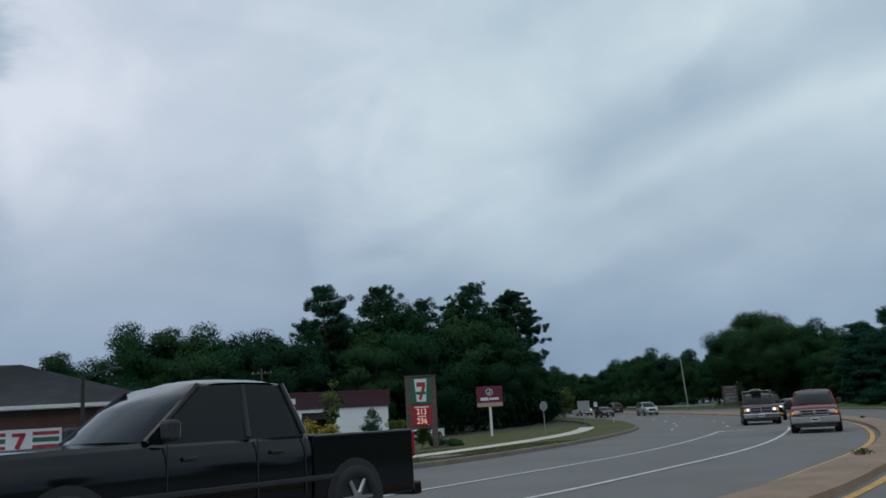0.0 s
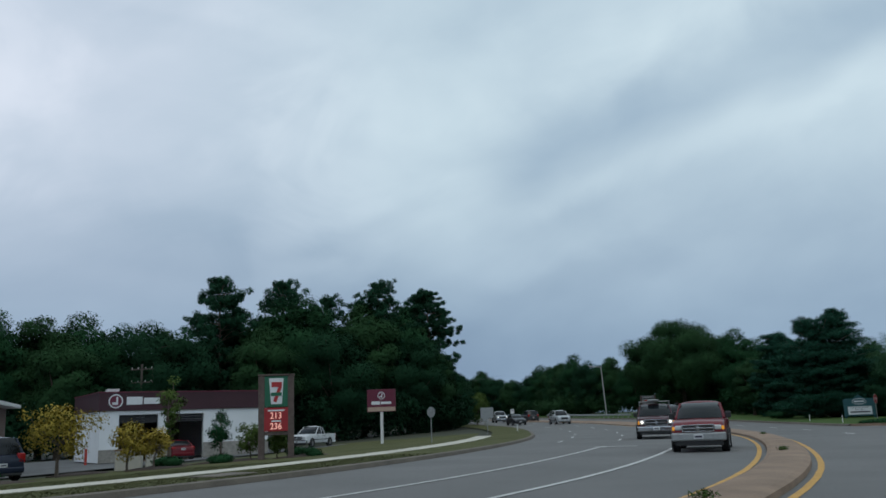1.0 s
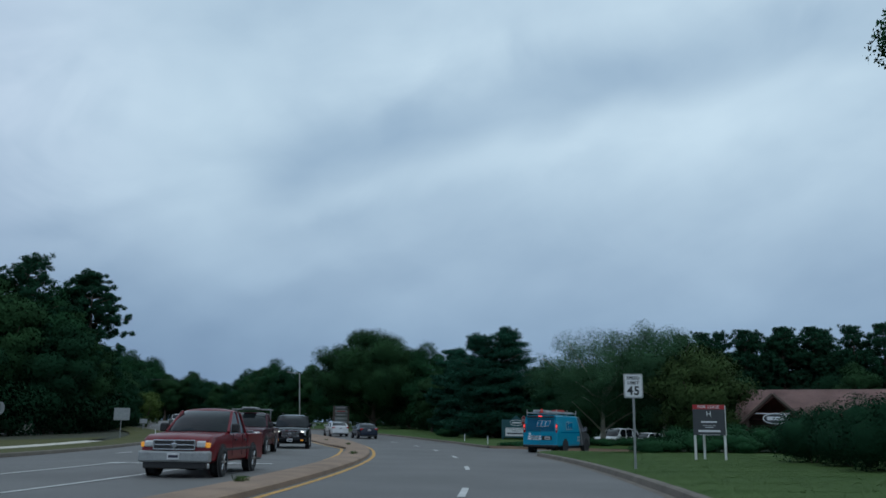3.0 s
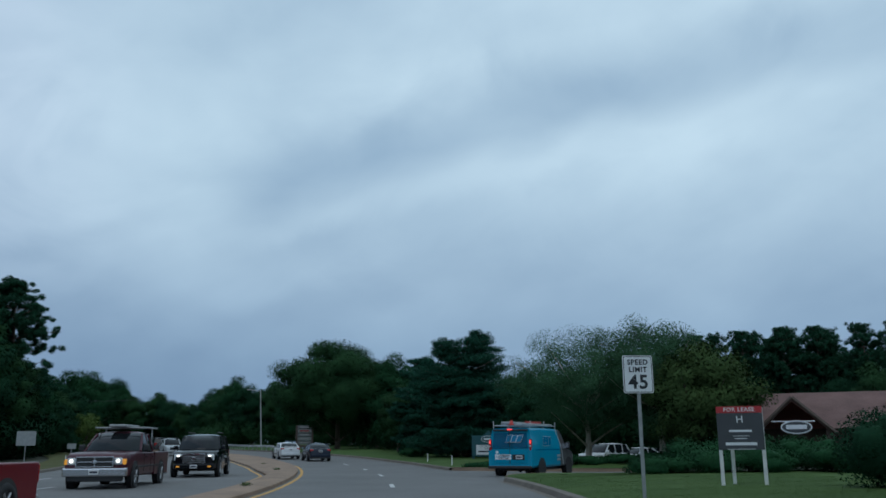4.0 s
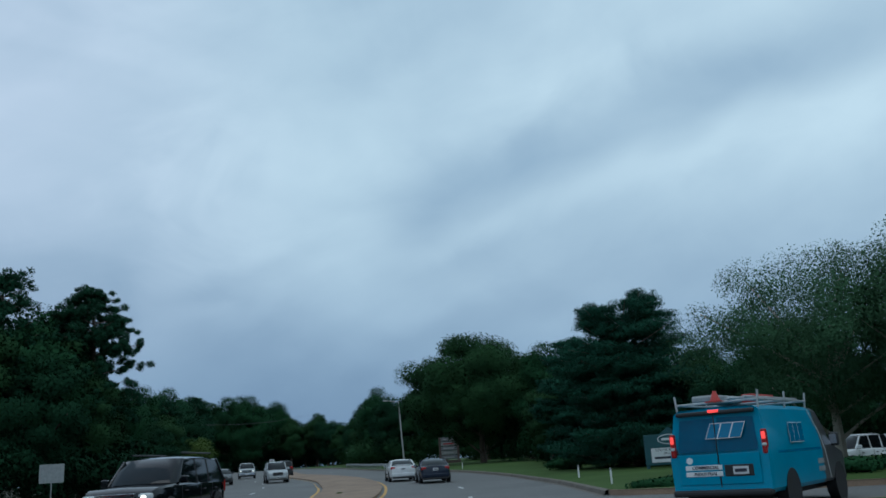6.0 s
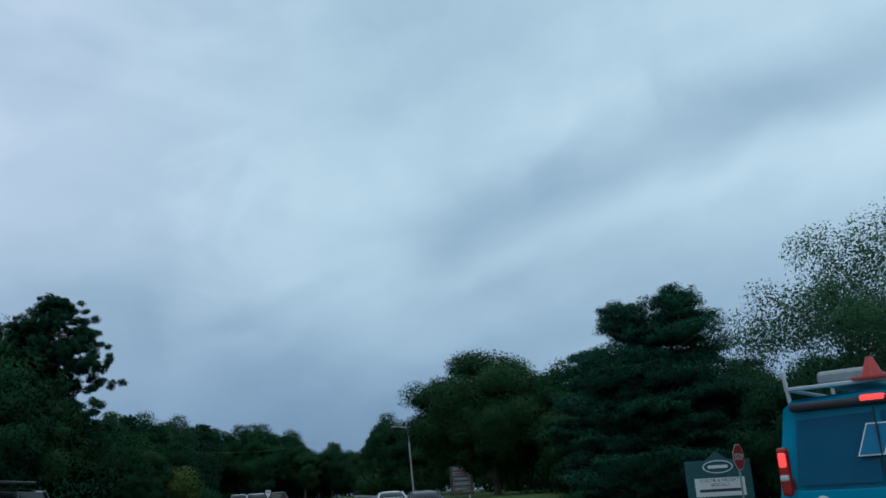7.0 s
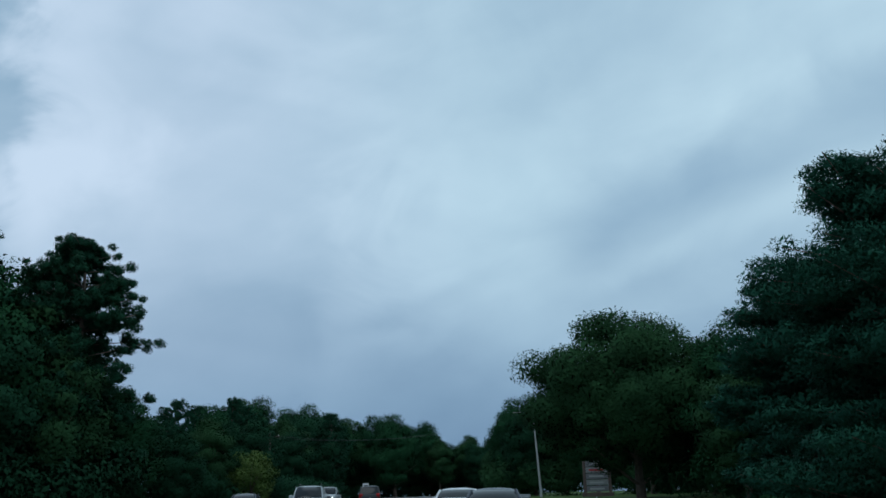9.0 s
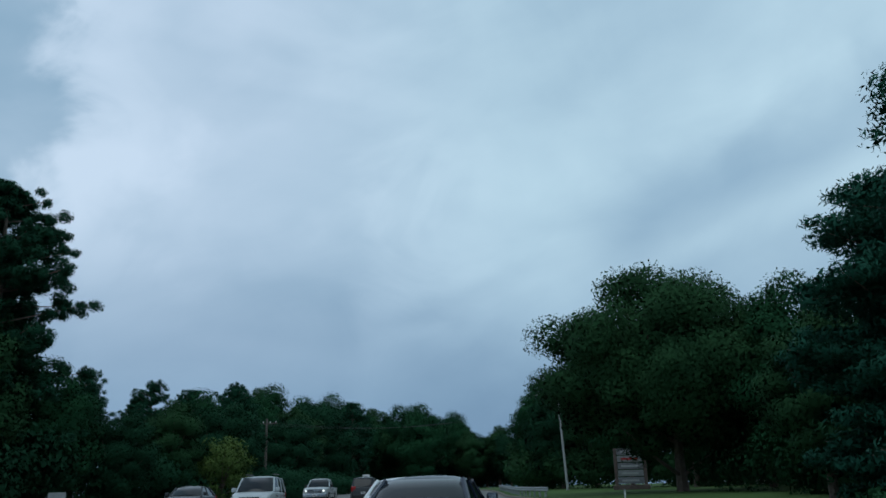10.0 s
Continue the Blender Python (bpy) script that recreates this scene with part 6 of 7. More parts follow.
def service_building():
    """A low white garage with a maroon fascia and two open bays."""
    e = thing("service_garage", (-39.4, 32.2, -0.70), "white two-bay service garage with a maroon fascia", "building", turn=43)
    W, D, wall_h = 12.4, 9.0, 3.6
    edges = [(-0.1, 1.2), (3.95, 4.6), (7.3, W)]
    for x0, x1 in edges:
        part("wall", boxed(x0, x1, 0, 0.3, 0, wall_h), STUCCO, e)
    for x0, x1 in ((1.2, 3.95), (4.6, 7.3)):
        part("lintel", boxed(x0, x1, 0.0, 0.3, 3.3, wall_h), STUCCO, e)
        part("bay_wall", boxed(x0, x1, 6.6, 6.7, 0, 3.4), DARK_BAY, e, "dark bay interior")
        part("bay_floor", boxed(x0, x1, 0.3, 6.6, -0.1, 0.02), CONCRETE, e)
        part("door_track", boxed(x0, x1, 0.32, 2.6, 3.2, 3.28), DARK_BAY, e)
        for k in range(3):
            part("door_panel", boxed(x0 + 0.05, x1 - 0.05, 0.14, 0.2, 2.72 + 0.2 * k, 2.90 + 0.2 * k, bevel=0.01), DARK_BAY, e)
    for x0, x1 in ((-0.1, 0.2), (W - 0.3, W)):
        part("side_wall", boxed(x0, x1, 0.3, D, 0, wall_h), STUCCO, e)
    part("back_wall", boxed(-0.1, W, D, D + 0.3, 0, wall_h), STUCCO, e)
    part("stone_base", boxed(7.3, W + 0.02, -0.05, 0.0, 0, 1.15, bevel=0.01), mat("grey_stone_base", (0.3, 0.28, 0.25), 0.9, vary=0.3, scale=2, fine=8, bump=0.4), e)
    part("stone_base", boxed(-0.12, 1.2, -0.05, 0.0, 0, 0.9, bevel=0.01), mat("grey_stone_base_left", (0.3, 0.28, 0.25), 0.9, vary=0.3, scale=2, fine=8, bump=0.4), e)
    part("fascia", boxed(-0.25, W + 0.15, -0.14, D + 0.3, wall_h, wall_h + 1.3, bevel=0.02), mat("maroon_fascia", (0.05, 0.014, 0.022), 0.6, vary=0.15, scale=1, fine=10), e, "dark maroon fascia")
    part("coping", boxed(-0.3, W + 0.2, -0.18, D + 0.35, wall_h + 1.28, wall_h + 1.36, bevel=0.01), SIGN_MAROON, e)
    round_mark(e, on_front(0.9, -0.16, wall_h + 0.68), 0.5)
    for x0, x1, z0, z1 in ((1.65, 2.75, 0.42, 0.98), (2.85, 4.05, 0.45, 0.9)):
        part("bar", boxed(x0, x1, -0.17, -0.13, wall_h + z0, wall_h + z1, bevel=0.005), SIGN_WHITE, e)
    part("cabinet", boxed(4.05, 4.5, -0.35, -0.02, 0.05, 1.9, bevel=0.03), mat("amber_box", (0.35, 0.22, 0.06), 0.5, vary=0.2, scale=3, fine=20), e, "tan cabinet between the bays")
    part("roof_unit", boxed(1.0, 1.8, 3, 4, wall_h + 1.3, wall_h + 1.7, bevel=0.03), TRIM_WHITE, e)


def brick_shop():
    """A brick shop with a hipped shingle roof and a striped sign panel."""
    e = thing("brick_shop", (-34.2, 11.5, -1.2), "red brick shop with a hipped grey shingle roof", "building", turn=29)
    L, D, eave = 22.0, 16.0, 4.35
    part("wall_front", boxed(-L, 0, 0, 0.3, 0, eave), BRICK, e)
    part("wall_side", boxed(-0.3, 0, 0.3, D, 0, eave), BRICK, e)
    part("wall_back", boxed(-L, 0, D, D + 0.3, 0, eave), BRICK, e)
    part("wall_far", boxed(-L, -L + 0.3, 0.3, D, 0, eave), BRICK, e)
    part("stone_base", boxed(-L - 0.03, 0.03, -0.04, 0.0, 0, 0.85, bevel=0.01), mat("tan_stone_base", (0.24, 0.21, 0.19), 0.9, vary=0.3, scale=2, fine=8, bump=0.4), e)
    part("frieze", boxed(-L, 0.02, -0.03, 0.0, eave - 0.35, eave), mat("brown_frieze", (0.06, 0.045, 0.04), 0.8, vary=0.2, scale=1, fine=10), e)
    o = 0.75
    bm = bmesh.new()
    lo = [bm.verts.new(p) for p in ((-L - o, -o, eave + 0.2), (o, -o, eave + 0.2), (o, D + o, eave + 0.2), (-L - o, D + o, eave + 0.2))]
    hi = [bm.verts.new(p) for p in ((-L + 7, D / 2, eave + 3.1), (-8.4, D / 2, eave + 3.1))]
    for f in ((lo[0], lo[1], hi[1], hi[0]), (lo[1], lo[2], hi[1]), (lo[2], lo[3], hi[0], hi[1]), (lo[3], lo[0], hi[0])):
        bm.faces.new(f)
    bmesh.ops.solidify(bm, geom=bm.faces[:], thickness=0.12)
    part("roof", bm, SHINGLE, e, "grey shingle roof")
    for x0, x1, y0, y1 in ((-L - o, o, -o - 0.05, -o + 0.05), (o - 0.05, o + 0.05, -o, D + o)):
        part("gutter", boxed(x0, x1, y0, y1, eave + 0.0, eave + 0.2, bevel=0.02), TRIM_WHITE, e, "white gutter")
    part("soffit", boxed(-L - o, o, -o, D + o, eave - 0.02, eave + 0.02), TRIM_WHITE, e)
    s = part("sign_panel", boxed(-8.9, -4.6, -0.12, 0.0, 2.2, 3.35, bevel=0.02), SIGN_WHITE, e, "striped sign panel")
    for z0, z1, m in ((3.02, 3.2, SIGN_RED), (2.66, 2.9, SIGN_GREEN), (2.34, 2.52, SIGN_RED)):
        for x0, x1 in ((-8.8, -7.3), (-6.0, -4.7)):
            part("sign_stripe", boxed(x0, x1, -0.135, -0.12, z0, z1), m, s)
    part("mark_bar", boxed(-7.0, -6.35, -0.14, -0.12, 2.98, 3.16), SIGN_RED, s)
    q = part("mark_stem", boxed(-0.12, 0.12, -0.14, -0.12, -0.4, 0.4), SIGN_RED, s)
    q.matrix_local = pose(-6.6, 0, 2.72, 0, 22, 0)


def lodge():
    """A brown-roofed building with a front gable behind the hedges."""
    e = thing("lodge", (30.8, 37.8, -0.1), "low brown building with a weathered brown roof and front gable", "building", turn=-30)
    part("wall_front", boxed(-1.8, 7.6, 0, 0.3, -0.3, 2.3), TIMBER, e)
    part("wall_back", boxed(-1.8, 7.6, 7.7, 8.0, -0.3, 2.3), TIMBER, e)
    part("wall_left", boxed(-1.8, -1.5, 0.3, 7.7, -0.3, 2.3), TIMBER, e)
    part("wall_right", boxed(7.3, 7.6, 0.3, 7.7, -0.3, 2.3), TIMBER, e)
    bm = bmesh.new()
    v = [bm.verts.new(p) for p in ((-2.5, -0.7, 2.15), (8.3, -0.7, 2.15), (8.0, 4, 4.3), (-2.3, 4, 4.3), (8.3, 8.7, 2.15), (-2.5, 8.7, 2.15))]
    bm.faces.new((v[0], v[1], v[2], v[3]))
    bm.faces.new((v[3], v[2], v[4], v[5]))
    bmesh.ops.solidify(bm, geom=bm.faces[:], thickness=0.12)
    part("roof", bm, BROWN_ROOF, e, "weathered brown roof")
    bm = bmesh.new()
    v = [bm.verts.new(p) for p in ((-1.9, -2.6, 1.9), (0.1, -2.6, 3.75), (2.1, -2.6, 1.9), (-1.9, 2.6, 1.9), (0.1, 3.4, 3.75), (2.1, 2.6, 1.9))]
    bm.faces.new((v[0], v[1], v[4], v[3]))
    bm.faces.new((v[1], v[2], v[5], v[4]))
    bmesh.ops.solidify(bm, geom=bm.faces[:], thickness=0.12)
    part("porch_roof", bm, BROWN_ROOF, e, "gabled porch roof")
    for s in (-1, 1):
        part("barge_board", rod(bmesh.new(), (0.1 + s * 2.0, -2.66, 1.85), (0.1, -2.66, 3.72), 0.11, sides=4), TIMBER, e)
        part("porch_post", boxed(0.1 + s * 1.6 - 0.09, 0.1 + s * 1.6 + 0.09, -2.5, -2.32, -0.3, 2.1, bevel=0.01), TIMBER, e)
    for rx, rz, m, o in ((0.76, 0.35, SIGN_WHITE, 0.0), (0.69, 0.28, SIGN_GREY, 0.02)):
        bm = bmesh.new()
        bmesh.ops.create_cone(bm, cap_ends=True, segments=24, radius1=1, radius2=1, depth=0.04, matrix=Matrix.Translation((0.2, -2.85 - o, 2.2)) @ Matrix.Diagonal((rx, 1, rz, 1)) @ pose(0, 0, 0, 90))
        part("oval_sign", bm, m, e, "white oval outline sign" if m is SIGN_WHITE else "")
    part("bar", boxed(-0.3, 0.7, -2.92, -2.89, 2.10, 2.32), SIGN_WHITE, e)
    part("bracket", rod(bmesh.new(), (-1.0, -2.8, 2.5), (1.1, -2.8, 2.5), 0.03, sides=6), SIGN_WHITE, e)
    for x in (3.2, 5.6):
        part("window", boxed(x, x + 1.3, -0.04, 0.0, 0.9, 1.9, bevel=0.01), GLASS_DARK, e)


def utility_pole(x, y, z, h, arms, lean, label):
    e = thing("utility_pole", (x, y, z), label, "pole")
    part("pole", rod(bmesh.new(), (0, 0, -0.5), (h * math.sin(radians(lean)), 0, h), 0.16, 0.11, 10), WOOD_POLE, e)
    for k in range(arms):
        zz = h - 0.5 - 1.3 * k
        part("cross_arm", boxed(-1.2, 1.2, -0.06, 0.06, zz - 0.06, zz + 0.06, bevel=0.01), WOOD_POLE, e)
        for q in (-1.05, -0.4, 0.4, 1.05):
            part("insulator", rod(bmesh.new(), (q, 0, zz + 0.05), (q, 0, zz + 0.22), 0.05, 0.035, 8), TRIM_WHITE, e)


def street_light(x, y, z, h, lean, turn, label, material, arm=1.6):
    e = thing("street_lamp", (x, y, z), label, "street lamp", turn=turn)
    t = math.tan(radians(lean))
    part("pole", rod(bmesh.new(), (0, 0, -0.5), (-h * t, 0, h), 0.13, 0.08, 10), material, e)
    part("arm", rod(bmesh.new(), (-h * t, 0, h - 0.1), (-h * t - arm, 0, h + 0.15), 0.04, 0.035, 8), material, e)
    part("lamp_head", boxed(-h * t - arm - 0.5, -h * t - arm, -0.13, 0.13, h + 0.08, h + 0.22, bevel=0.05), material, e)


def cable(a, b, sag, r=0.012):
    bm = bmesh.new()
    a, b = Vector(a), Vector(b)
    pts = [a.lerp(b, t) - Vector((0, 0, sag * 4 * t * (1 - t))) for t in np.linspace(0, 1, 13)]
    for p, q in zip(pts, pts[1:]):
        rod(bm, p, q, r, sides=4)
    tagged(link("power_cable", bm, BLACK_PLASTIC), "black overhead power cable", "cable", "power cables")


def tenant_sign():
    e = thing("tenant_sign", (3.2, 120.0, 0.95), "grey stacked tenant sign with pale name boards", "sign", turn=8)
    part("post", boxed(-1.25, -1.0, 0, 0.3, -0.4, 3.4), STONE, e)
    part("post", boxed(1.0, 1.25, 0, 0.3, -0.4, 3.4), STONE, e)
    for k in range(5):
        part("name_board", boxed(-0.98, 0.98, 0.04, 0.26, 0.7 + 0.55 * k, 1.17 + 0.55 * k, bevel=0.02), GALV if k % 2 else mat("board_grey", (0.2, 0.2, 0.22), 0.6, vary=0.2, scale=2, fine=10), e)
        part("bar", boxed(-0.7, 0.6, 0.03, 0.04, 0.85 + 0.55 * k, 1.0 + 0.55 * k), ALU if k != 3 else SIGN_RED, e)
    part("base", boxed(-1.4, 1.4, -0.1, 0.4, -0.4, 0.6, bevel=0.03), STONE, e)


def guard_rail(y0, y1, d):
    e = tagged(new("guard_rail"), "galvanised guard rail on short posts beside the bend", "guard rail")
    bm = bmesh.new()
    strip(bm, [(d, 0.5), (d - 0.04, 0.55), (d, 0.62), (d - 0.04, 0.69), (d, 0.76), (d + 0.03, 0.76), (d + 0.03, 0.5)], y0, y1)
    part("rail", bm, GALV, e)
    q = offset(d + 0.1)
    for i in range(len(LINE)):
        if y0 <= LINE[i, 1] <= y1:
            part("post", boxed(q[i, 0] - 0.06, q[i, 0] + 0.06, q[i, 1] - 0.06, q[i, 1] + 0.06, rise(q[i, 1]) - 0.1, rise(q[i, 1]) + 0.75), GALV, e)


speed_sign()
lease_sign()
salon_sign()
stop_sign(15.95, 46.3, 0.10, 52, 2.12)
stop_sign(-15.9, 33.8, -0.05, 150, 2.4, "sign_back", True)
fuel_sign()
service_sign()
service_building()
brick_shop()
lodge()
tenant_sign()
guard_rail(100, 150, 8.4)
guard_rail(112, 160, -15.2)
street_light(-3.5, 130.5, 0.9, 9.0, 3.0, 0, "pale leaning street lamp pole with a short arm", PALE_POLE)
utility_pole(-34.5, 130.5, 0.6, 8.6, 1, 0, "wooden utility pole with cross arms among the trees")
utility_pole(-49.1, 54.5, -1.7, 9.7, 2, 0, "wooden utility pole with two cross arms behind the garage")
street_light(-49.2, 56.8, -1.7, 11.4, 0, 180, "dark lot lamp with a flat head behind the garage", WOOD_POLE, arm=1.2)
street_light(-31.6, 2.2, -1.4, 5.6, 0, 180, "dark lot lamp with a flat head beside the brick shop", BLACK_PLASTIC, arm=1.4)
cable((-33.5, 130.5, 8.7), (-26, 175, 11.6), 0.7)
cable((-35.5, 130.5, 8.7), (-27.5, 175, 11.6), 0.7)
cable((-34.5, 130.5, 8.0), (-52, 100, 8.6), 0.6)
for y, d, w, h, top, label, bars in ((121, -15.4, 0.75, 0.95, 2.0, "white road sign seen from behind", 0), (121, -4.0, 0.6, 0.75, 1.9, "white route marker sign on a thin post", 1), (88, -15.8, 0.8, 0.5, 1.1, "small pale board beside the road", 0)):
    x, yy, hd = at_y(y, d)
    road_sign(x, yy, rise(yy) - 0.1, w, h, top + 0.3, hd, label, bars, *((GALV,) if y == 88 else ()))
road_sign(-15.3, 58.5, 0.05, 1.25, 1.0, 2.45, 20, "large grey back of a road sign", 0, GALV)

# ---- lots, planting and small things ----
def slab(name, pts, z, material, label, category):
    bm = bmesh.new()
    f = bm.faces.new([bm.verts.new((x, y, z)) for x, y in pts])
    r = bmesh.ops.extrude_face_region(bm, geom=[f])
    bmesh.ops.translate(bm, vec=(0, 0, -0.25), verts=[v for v in r["geom"] if isinstance(v, bmesh.types.BMVert)])
    bmesh.ops.recalc_face_normals(bm, faces=bm.faces)
    tagged(link(name, bm, material), label, category, kind="structure")


def sheet(name, corners, n, material, label, category, lift=0.05):
    """A paved sheet that follows the land between four corners."""
    c = [np.array(q, float) for q in corners]
    verts = []
    for v in np.linspace(0, 1, n):
        for u in np.linspace(0, 1, n):
            x, y = (c[0] * (1 - u) + c[1] * u) * (1 - v) + (c[3] * (1 - u) + c[2] * u) * v
            verts.append((x, y, land(x, y) + lift))
    faces = [(r * n + k, r * n + k + 1, (r + 1) * n + k + 1, (r + 1) * n + k) for r in range(n - 1) for k in range(n - 1)]
    ob = pydata(name, verts, faces, material)
    tagged(ob, label, category, kind="structure")


sheet("lot_left", [(-64, -16), (-35, -16), (-27, 52), (-50, 56)], 24, OLD_ASPHALT, "grey asphalt lot in front of the shops", "parking lot", 0.10)
sheet("lot_right", [(21.5, 52.5), (42, 52.5), (42, 62.5), (20, 62.5)], 14, OLD_ASPHALT, "asphalt lot behind the hedge", "parking lot", 0.06)


def shrub(x, y, w, h, seed, leaf=SHRUB, label="clipped dark green shrub", leaves=2600, size=0.11, z=None):
    rng = np.random.default_rng(seed)
    e = new("shrub")
    cs, rs = [], []
    for k in range(14):
        a, q = rng.random() * 6.283, rng.random() ** 0.5 * 0.62
        cs.append((math.cos(a) * q * w / 2, math.sin(a) * q * w / 2, h * (0.3 + 0.35 * rng.random())))
        s = h * (0.28 + 0.1 * rng.random())
        rs.append((max(s, w * 0.22), max(s, w * 0.22), s))
    bm = bmesh.new()
    for c in cs[:6]:
        limb(bm, (0, 0, -0.1), c, 0.02, 0.008, 0.05, rng, 2, 4)
    part("stem", bm, BARK, e)
    ob = new("leaves", leaf_mesh("leaves", cs, rs, leaves, size, leaf, rng, shell=0.5, aspect=0.6, core=0.55))
    ob.parent = e
    return put(e, x, y, z=z, label=label, category="shrub")


# rounded shrubs on the lawn behind the property sign, and along the driveway
for k, (x, y, w, h) in enumerate(((17.6, 24.6, 2.8, 0.75), (19.6, 24.4, 3.4, 1.1), (21.6, 23.6, 3.4, 1.1), (23.4, 22.0, 3.2, 1.2), (25.4, 20.2, 3.2, 1.2), (20.0, 25.9, 3.0, 1.4), (21.8, 25.9, 3.2, 1.6),
                                  (24.0, 25.2, 3.6, 1.5), (26.4, 23.0, 3.6, 1.6), (28.2, 26.0, 3.0, 1.6))):
    shrub(x, y, w, h, 200 + k, leaves=11000, size=0.07, label="rounded dark green evergreen shrub on the lawn")
for k, (x, y, w, h) in enumerate(((18.6, 12.4, 2.3, 2.2), (18.2, 9.5, 2.6, 2.15), (17.4, 6.4, 2.8, 2.35))):
    shrub(x, y, w, h, 290 + k, LEAF_DEEP_SHADE, leaves=26000, size=0.06, label="tall rounded dark evergreen shrub at the edge of the lawn")
for k in range(6):
    shrub(14.0 + 2.0 * k, 40.0 + 0.05 * k + 0.3 * (k % 2), 2.9, (0.4 if k < 2 else 0.6) + 0.1 * (k % 3), 240 + k, leaves=3000, label="low evergreen shrub along the driveway")
for k in range(8):
    shrub(13.0 + 0.5 * k, 66 + 4.0 * k, 2.6, 0.8, 260 + k, leaves=2400, label="low shrub on the grass beside the road")
# planting in front of the shops
for k, (x, y, h, w, leaf, lab) in enumerate(((-25.0, 11.6, 3.4, 3.6, LEAF_YELLOW, "young tree with yellow autumn leaves"), (-23.6, 14.6, 2.4, 1.8, LEAF_YELLOW, "small yellowing tree in a planting bed"), (-24.0, 19.0, 4.8, 1.3, LEAF_LIME, "slim young lime-green tree"),
                                              (-22.2, 21.0, 2.9, 1.6, LEAF_OAK, "small dark conical evergreen"), (-20.9, 21.6, 2.1, 1.5, LEAF_LIME, "small light green shrub tree"), (-28.5, 4.5, 3.2, 1.6, LEAF_YELLOW, "thin young tree with yellow leaves"),
                                              (-22.5, 15.0, 2.0, 1.6, LEAF_YELLOW, "low yellowing shrub tree"), (-19.3, 21.6, 1.7, 1.2, LEAF_LIME, "small light green shrub behind the fuel sign"))):
    t = broadleaf(300 + k, h, w, h * 0.2, 26, 3200 if w > 3 else 1900, 0.12, leaf, shell=0.2, clump=0.34, name="young_tree")
    put(t, x - 1.7, y - 2.8, label=lab, category="tree")
for k, (x, y, w, h) in enumerate(((-26, 8.2, 2.2, 0.7), (-27.5, 6.6, 2.2, 0.7), (-29.0, 5.2, 2.0, 0.65), (-23, 17, 1.6, 0.7), (-21.4, 19.2, 1.4, 0.6), (-17.4, 21.4, 1.2, 0.6), (-18.6, 22.2, 1.4, 0.7))):
    shrub(x - 1.7, y - 2.8, w, h, 330 + k, leaves=1300, size=0.1, label="low green shrub in a planting bed")
for k, (x, y) in enumerate(((-26.9, 14.6), (-27.9, 19.2))):
    e = thing("concrete_block", (x, y, land(x, y) - 0.05), "pale concrete utility block beside the lot", "block", turn=25)
    part("block", boxed(-0.6, 0.6, -0.45, 0.45, -0.2, 1.0, bevel=0.06), WALK, e)
    part("lid", boxed(-0.64, 0.64, -0.49, 0.49, 1.0, 1.08, bevel=0.02), CONCRETE, e)
# storm drain lid on the verge, weeds in the median
x, y, hd = at_y(-6.5, -14.2)
e = thing("drain_box", (x, y, 0.12), "concrete storm drain lid set in the verge", "drain", turn=hd)
part("lid", boxed(-0.45, 0.45, -0.8, 0.8, -0.2, 0.05, bevel=0.02), KERB, e)
part("opening", boxed(0.40, 0.47, -0.6, 0.6, -0.06, 0.02), SIGN_BLACK, e)
for k, (yy, d) in enumerate(((-12, -0.95), (2, -1.0), (20, -0.9), (38, -1.4), (52, -2.2))):
    x, y, hd = at_y(yy, d)
    t = new("weed_tuft", leaf_mesh("weed_tuft", [(0, 0, 0.06)], [(0.2, 0.14, 0.06)], 120, 0.09, BLADE, np.random.default_rng(400 + k), shell=0.1, aspect=0.2))
    t.matrix_world = pose(x, y, 0.16)
    tagged(t, "dry weed tuft in a crack of the median", "weed")
# marker posts
for yy, d in ((44, 8.6), (52, 8.8), (84, 8.8), (60, -15.4)):
    x, y, hd = at_y(yy, d)
    e = thing("marker_post", (x, y, 0.12 + rise(y)), "short white marker post in the grass", "post")
    part("post", rod(bmesh.new(), (0, 0, -0.2), (0, 0, 0.55), 0.04, 0.035, 8), POST_WHITE, e)
    part("cap", rod(bmesh.new(), (0, 0, 0.55), (0, 0, 0.62), 0.045, 0.03, 8), GALV, e)


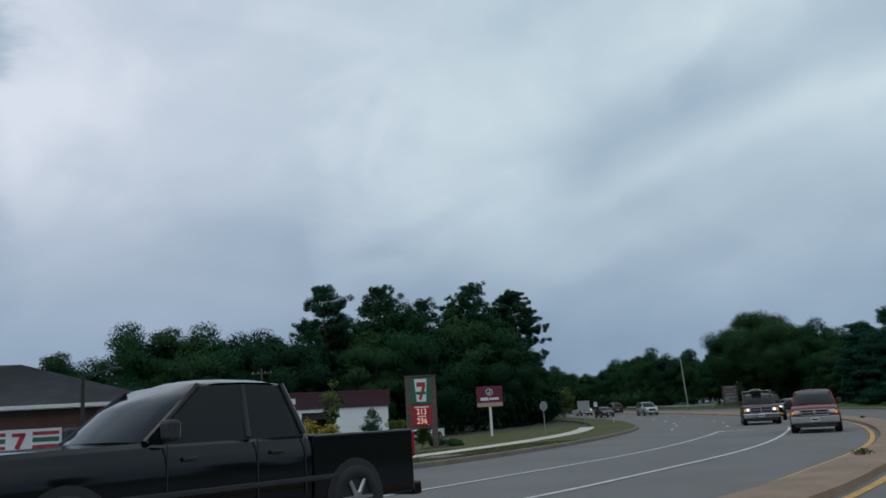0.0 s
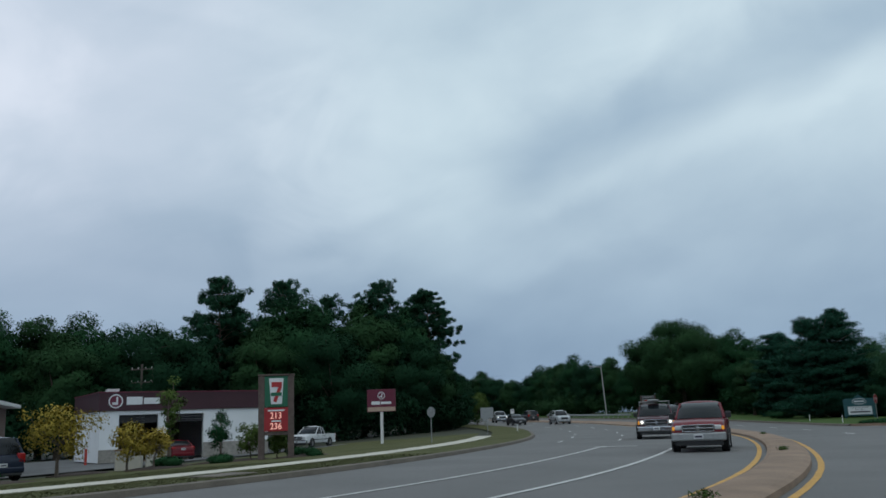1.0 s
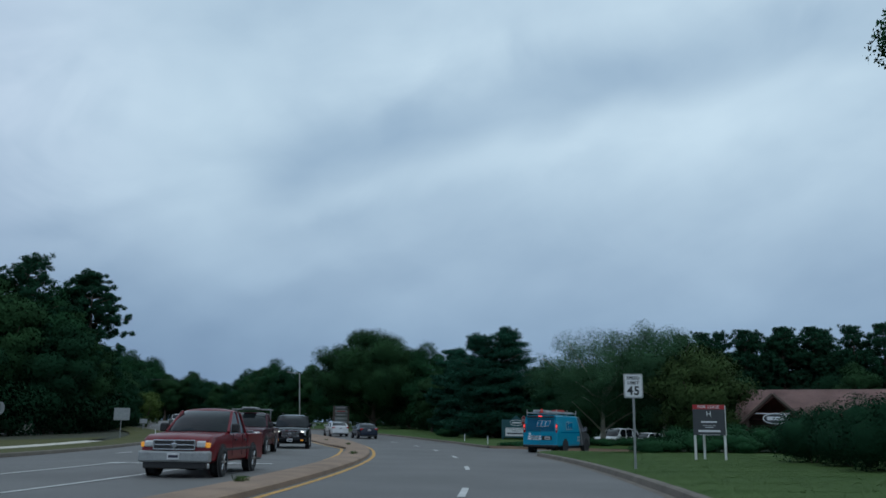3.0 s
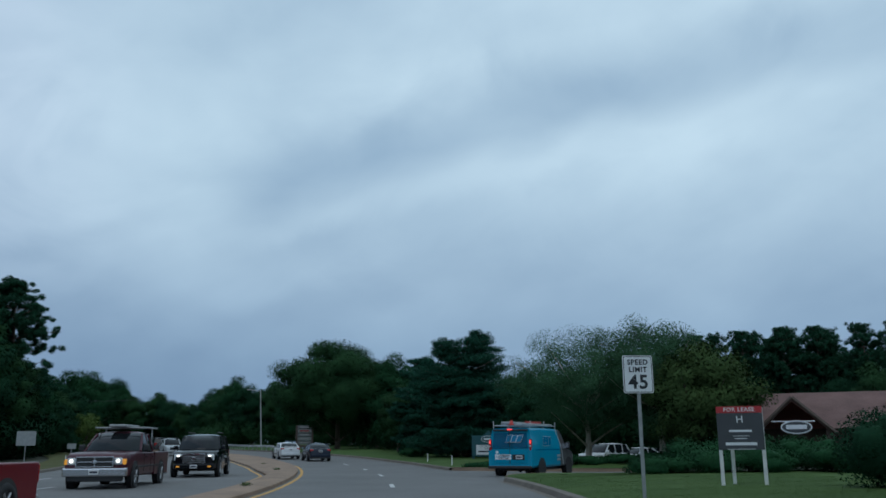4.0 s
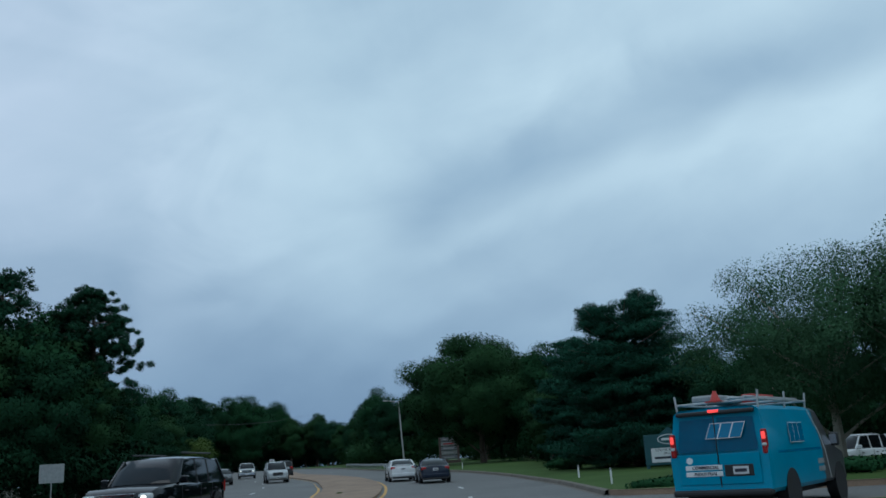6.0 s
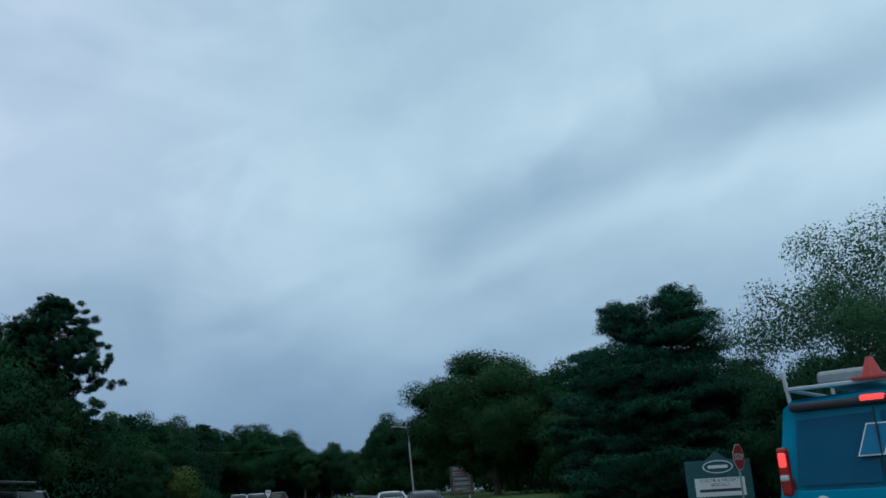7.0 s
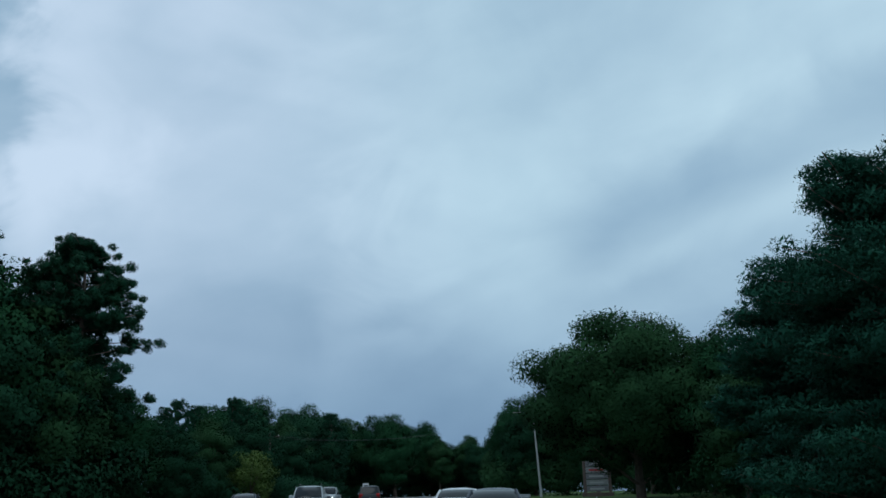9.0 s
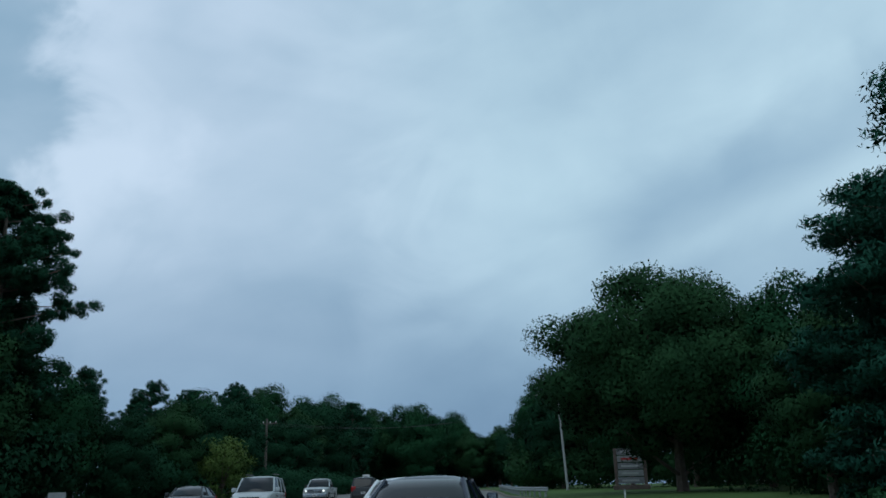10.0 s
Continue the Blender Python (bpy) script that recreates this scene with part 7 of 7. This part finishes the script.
def grass_strip(seed, d0, d1, y0, y1, count, size, material=BLADE):
    """Blades that break up the edge of a lawn near the road."""
    rng = np.random.default_rng(seed)
    idx = [i for i in range(len(LINE)) if y0 <= LINE[i, 1] <= y1]
    i = rng.choice(idx, count)
    d = d0 + (d1 - d0) * rng.random(count)
    base = LINE[i] + SIDE[i] * d[:, None] + GO[i] * rng.uniform(-1.6, 1.6, count)[:, None]
    z = np.interp(d, [-31, -26, -22, -17.6, -16.4, -14.6, -13.1, 7.87, 9, 11, 14, 20], [-0.46, -0.28, -0.14, 0.05, 0.06, 0.12, 0.14, 0.14, 0.18, 0.22, 0.26, 0.30])
    a = rng.random(count) * 6.283
    s = size * (0.6 + 0.8 * rng.random(count))
    w = np.stack([np.cos(a), np.sin(a)], 1) * (0.012 + 0.012 * rng.random(count))[:, None]
    q = rng.random(count) * 6.283
    tilt = np.stack([np.cos(q), np.sin(q)], 1) * (s * (3.0 + 2.5 * rng.random(count)))[:, None]
    v = np.stack([np.c_[base - w, z - 0.01], np.c_[base + w, z - 0.01], np.c_[base + tilt, z + s]], 1).reshape(-1, 3)
    me = bpy.data.meshes.new("grass_blades")
    tri = np.arange(3 * count).reshape(-1, 3)
    under = np.cross(v[1::3] - v[0::3], v[2::3] - v[0::3])[:, 2] < 0
    tri[under] = tri[under][:, ::-1]
    me.from_pydata(v.tolist(), [], tri.tolist())
    me.materials.append(material)
    me.polygons.foreach_set("use_smooth", np.ones(count, dtype=bool))
    me.normals_split_custom_set_from_vertices([(0.0, 0.0, 1.0)] * (3 * count))
    tagged(new("grass_blades", me), "short mown grass blades on the lawn", "grass", kind="stuff")


grass_strip(1, 7.8, 17, -14, 25.4, 120000, 0.010)
grass_strip(2, -24, -17.7, -20, 6, 30000, 0.03, BLADE_DRY)
grass_strip(3, -16.2, -13.1, -20, 6, 30000, 0.03, BLADE_DRY)


# the slabs of the sidewalk, with open joints between them
def slabs():
    length = np.concatenate([[0], np.cumsum(np.hypot(*np.diff(LINE, axis=0).T))])
    end = float(np.interp(46.5, LINE[:, 1], length))
    s = float(np.interp(-45, LINE[:, 1], length))
    mesh = bpy.data.meshes.new("slab")
    bm = boxed(-0.59, 0.59, -0.735, 0.735, -0.05, 0.014, bevel=0.008)
    bm.to_mesh(mesh)
    bm.free()
    mesh.materials.append(WALK)
    rng = np.random.default_rng(77)
    while s < end:
        i = float(np.interp(s, length, np.arange(len(LINE))))
        a = int(min(i, len(LINE) - 2))
        q = LINE[a] + (LINE[a + 1] - LINE[a]) * (i - a) + SIDE[a] * (FAR_KERB[a] - 4.0)
        ob = new("slab", mesh)
        ob.parent = walk_bed
        ob.matrix_world = pose(q[0], q[1], 0.068 + rng.normal() * 0.002, 0, math.degrees(math.atan(0.01 / 1.2)) * 0.0, math.degrees(math.atan2(-GO[a, 0], GO[a, 1])))
        s += 1.5


slabs()


# dark mulch mounds round the young trees
def mulch_bed(x, y, w, l, turn, seed):
    rng = np.random.default_rng(seed)
    bm = bmesh.new()
    rings = []
    for q, z in ((1.0, -0.05), (0.9, 0.04), (0.6, 0.11), (0.25, 0.14)):
        rings.append([bm.verts.new((math.cos(a) * w / 2 * q * (1 + 0.1 * rng.normal()), math.sin(a) * l / 2 * q * (1 + 0.1 * rng.normal()), z + 0.015 * rng.normal())) for a in np.linspace(0, 2 * math.pi, 18, endpoint=False)])
    for a, b in zip(rings, rings[1:]):
        for k in range(18):
            bm.faces.new((a[k], a[(k + 1) % 18], b[(k + 1) % 18], b[k]))
    bm.faces.new(rings[-1])
    for f in bm.faces:
        f.smooth = True
    ob = tagged(link("mulch_bed", bm, MULCH), "low mound of dark brown mulch under young trees", "planting bed")
    ob.matrix_world = pose(x, y, land(x, y) + 0.02, 0, 0, turn)


for k, (x, y, w, l, turn) in enumerate(((-24.5, 6.5, 4.0, 2.6, 60), (-25.5, 14.0, 3.0, 2.2, 60), (-23.6, 18.4, 3.4, 2.4, 62), (-21.4, 21.2, 5.0, 2.4, 65), (-22.5, 15.2, 3.2, 2.0, 62), (-18.0, 22.0, 4.2, 2.2, 65), (-28.5, 4.8, 3.2, 2.0, 60))):
    mulch_bed(x - 1.7, y - 2.8, w, l, turn, 500 + k)
e = thing("bollard", (-40.1, 31.6, land(-40.1, 31.6) + 0.1), "red painted steel bollard beside the garage", "bollard")
part("post", rod(bmesh.new(), (0, 0, -0.3), (0, 0, 1.05), 0.09, 0.09, 12), SAFETY_RED, e)
part("cap", rod(bmesh.new(), (0, 0, 1.05), (0, 0, 1.12), 0.095, 0.04, 12), SAFETY_RED, e)
finish(coupe("red_car", "red car waiting in front of the garage bays", RED_PAINT), -34.9, 34.4, 43, land(-34.9, 34.4) + 0.10)
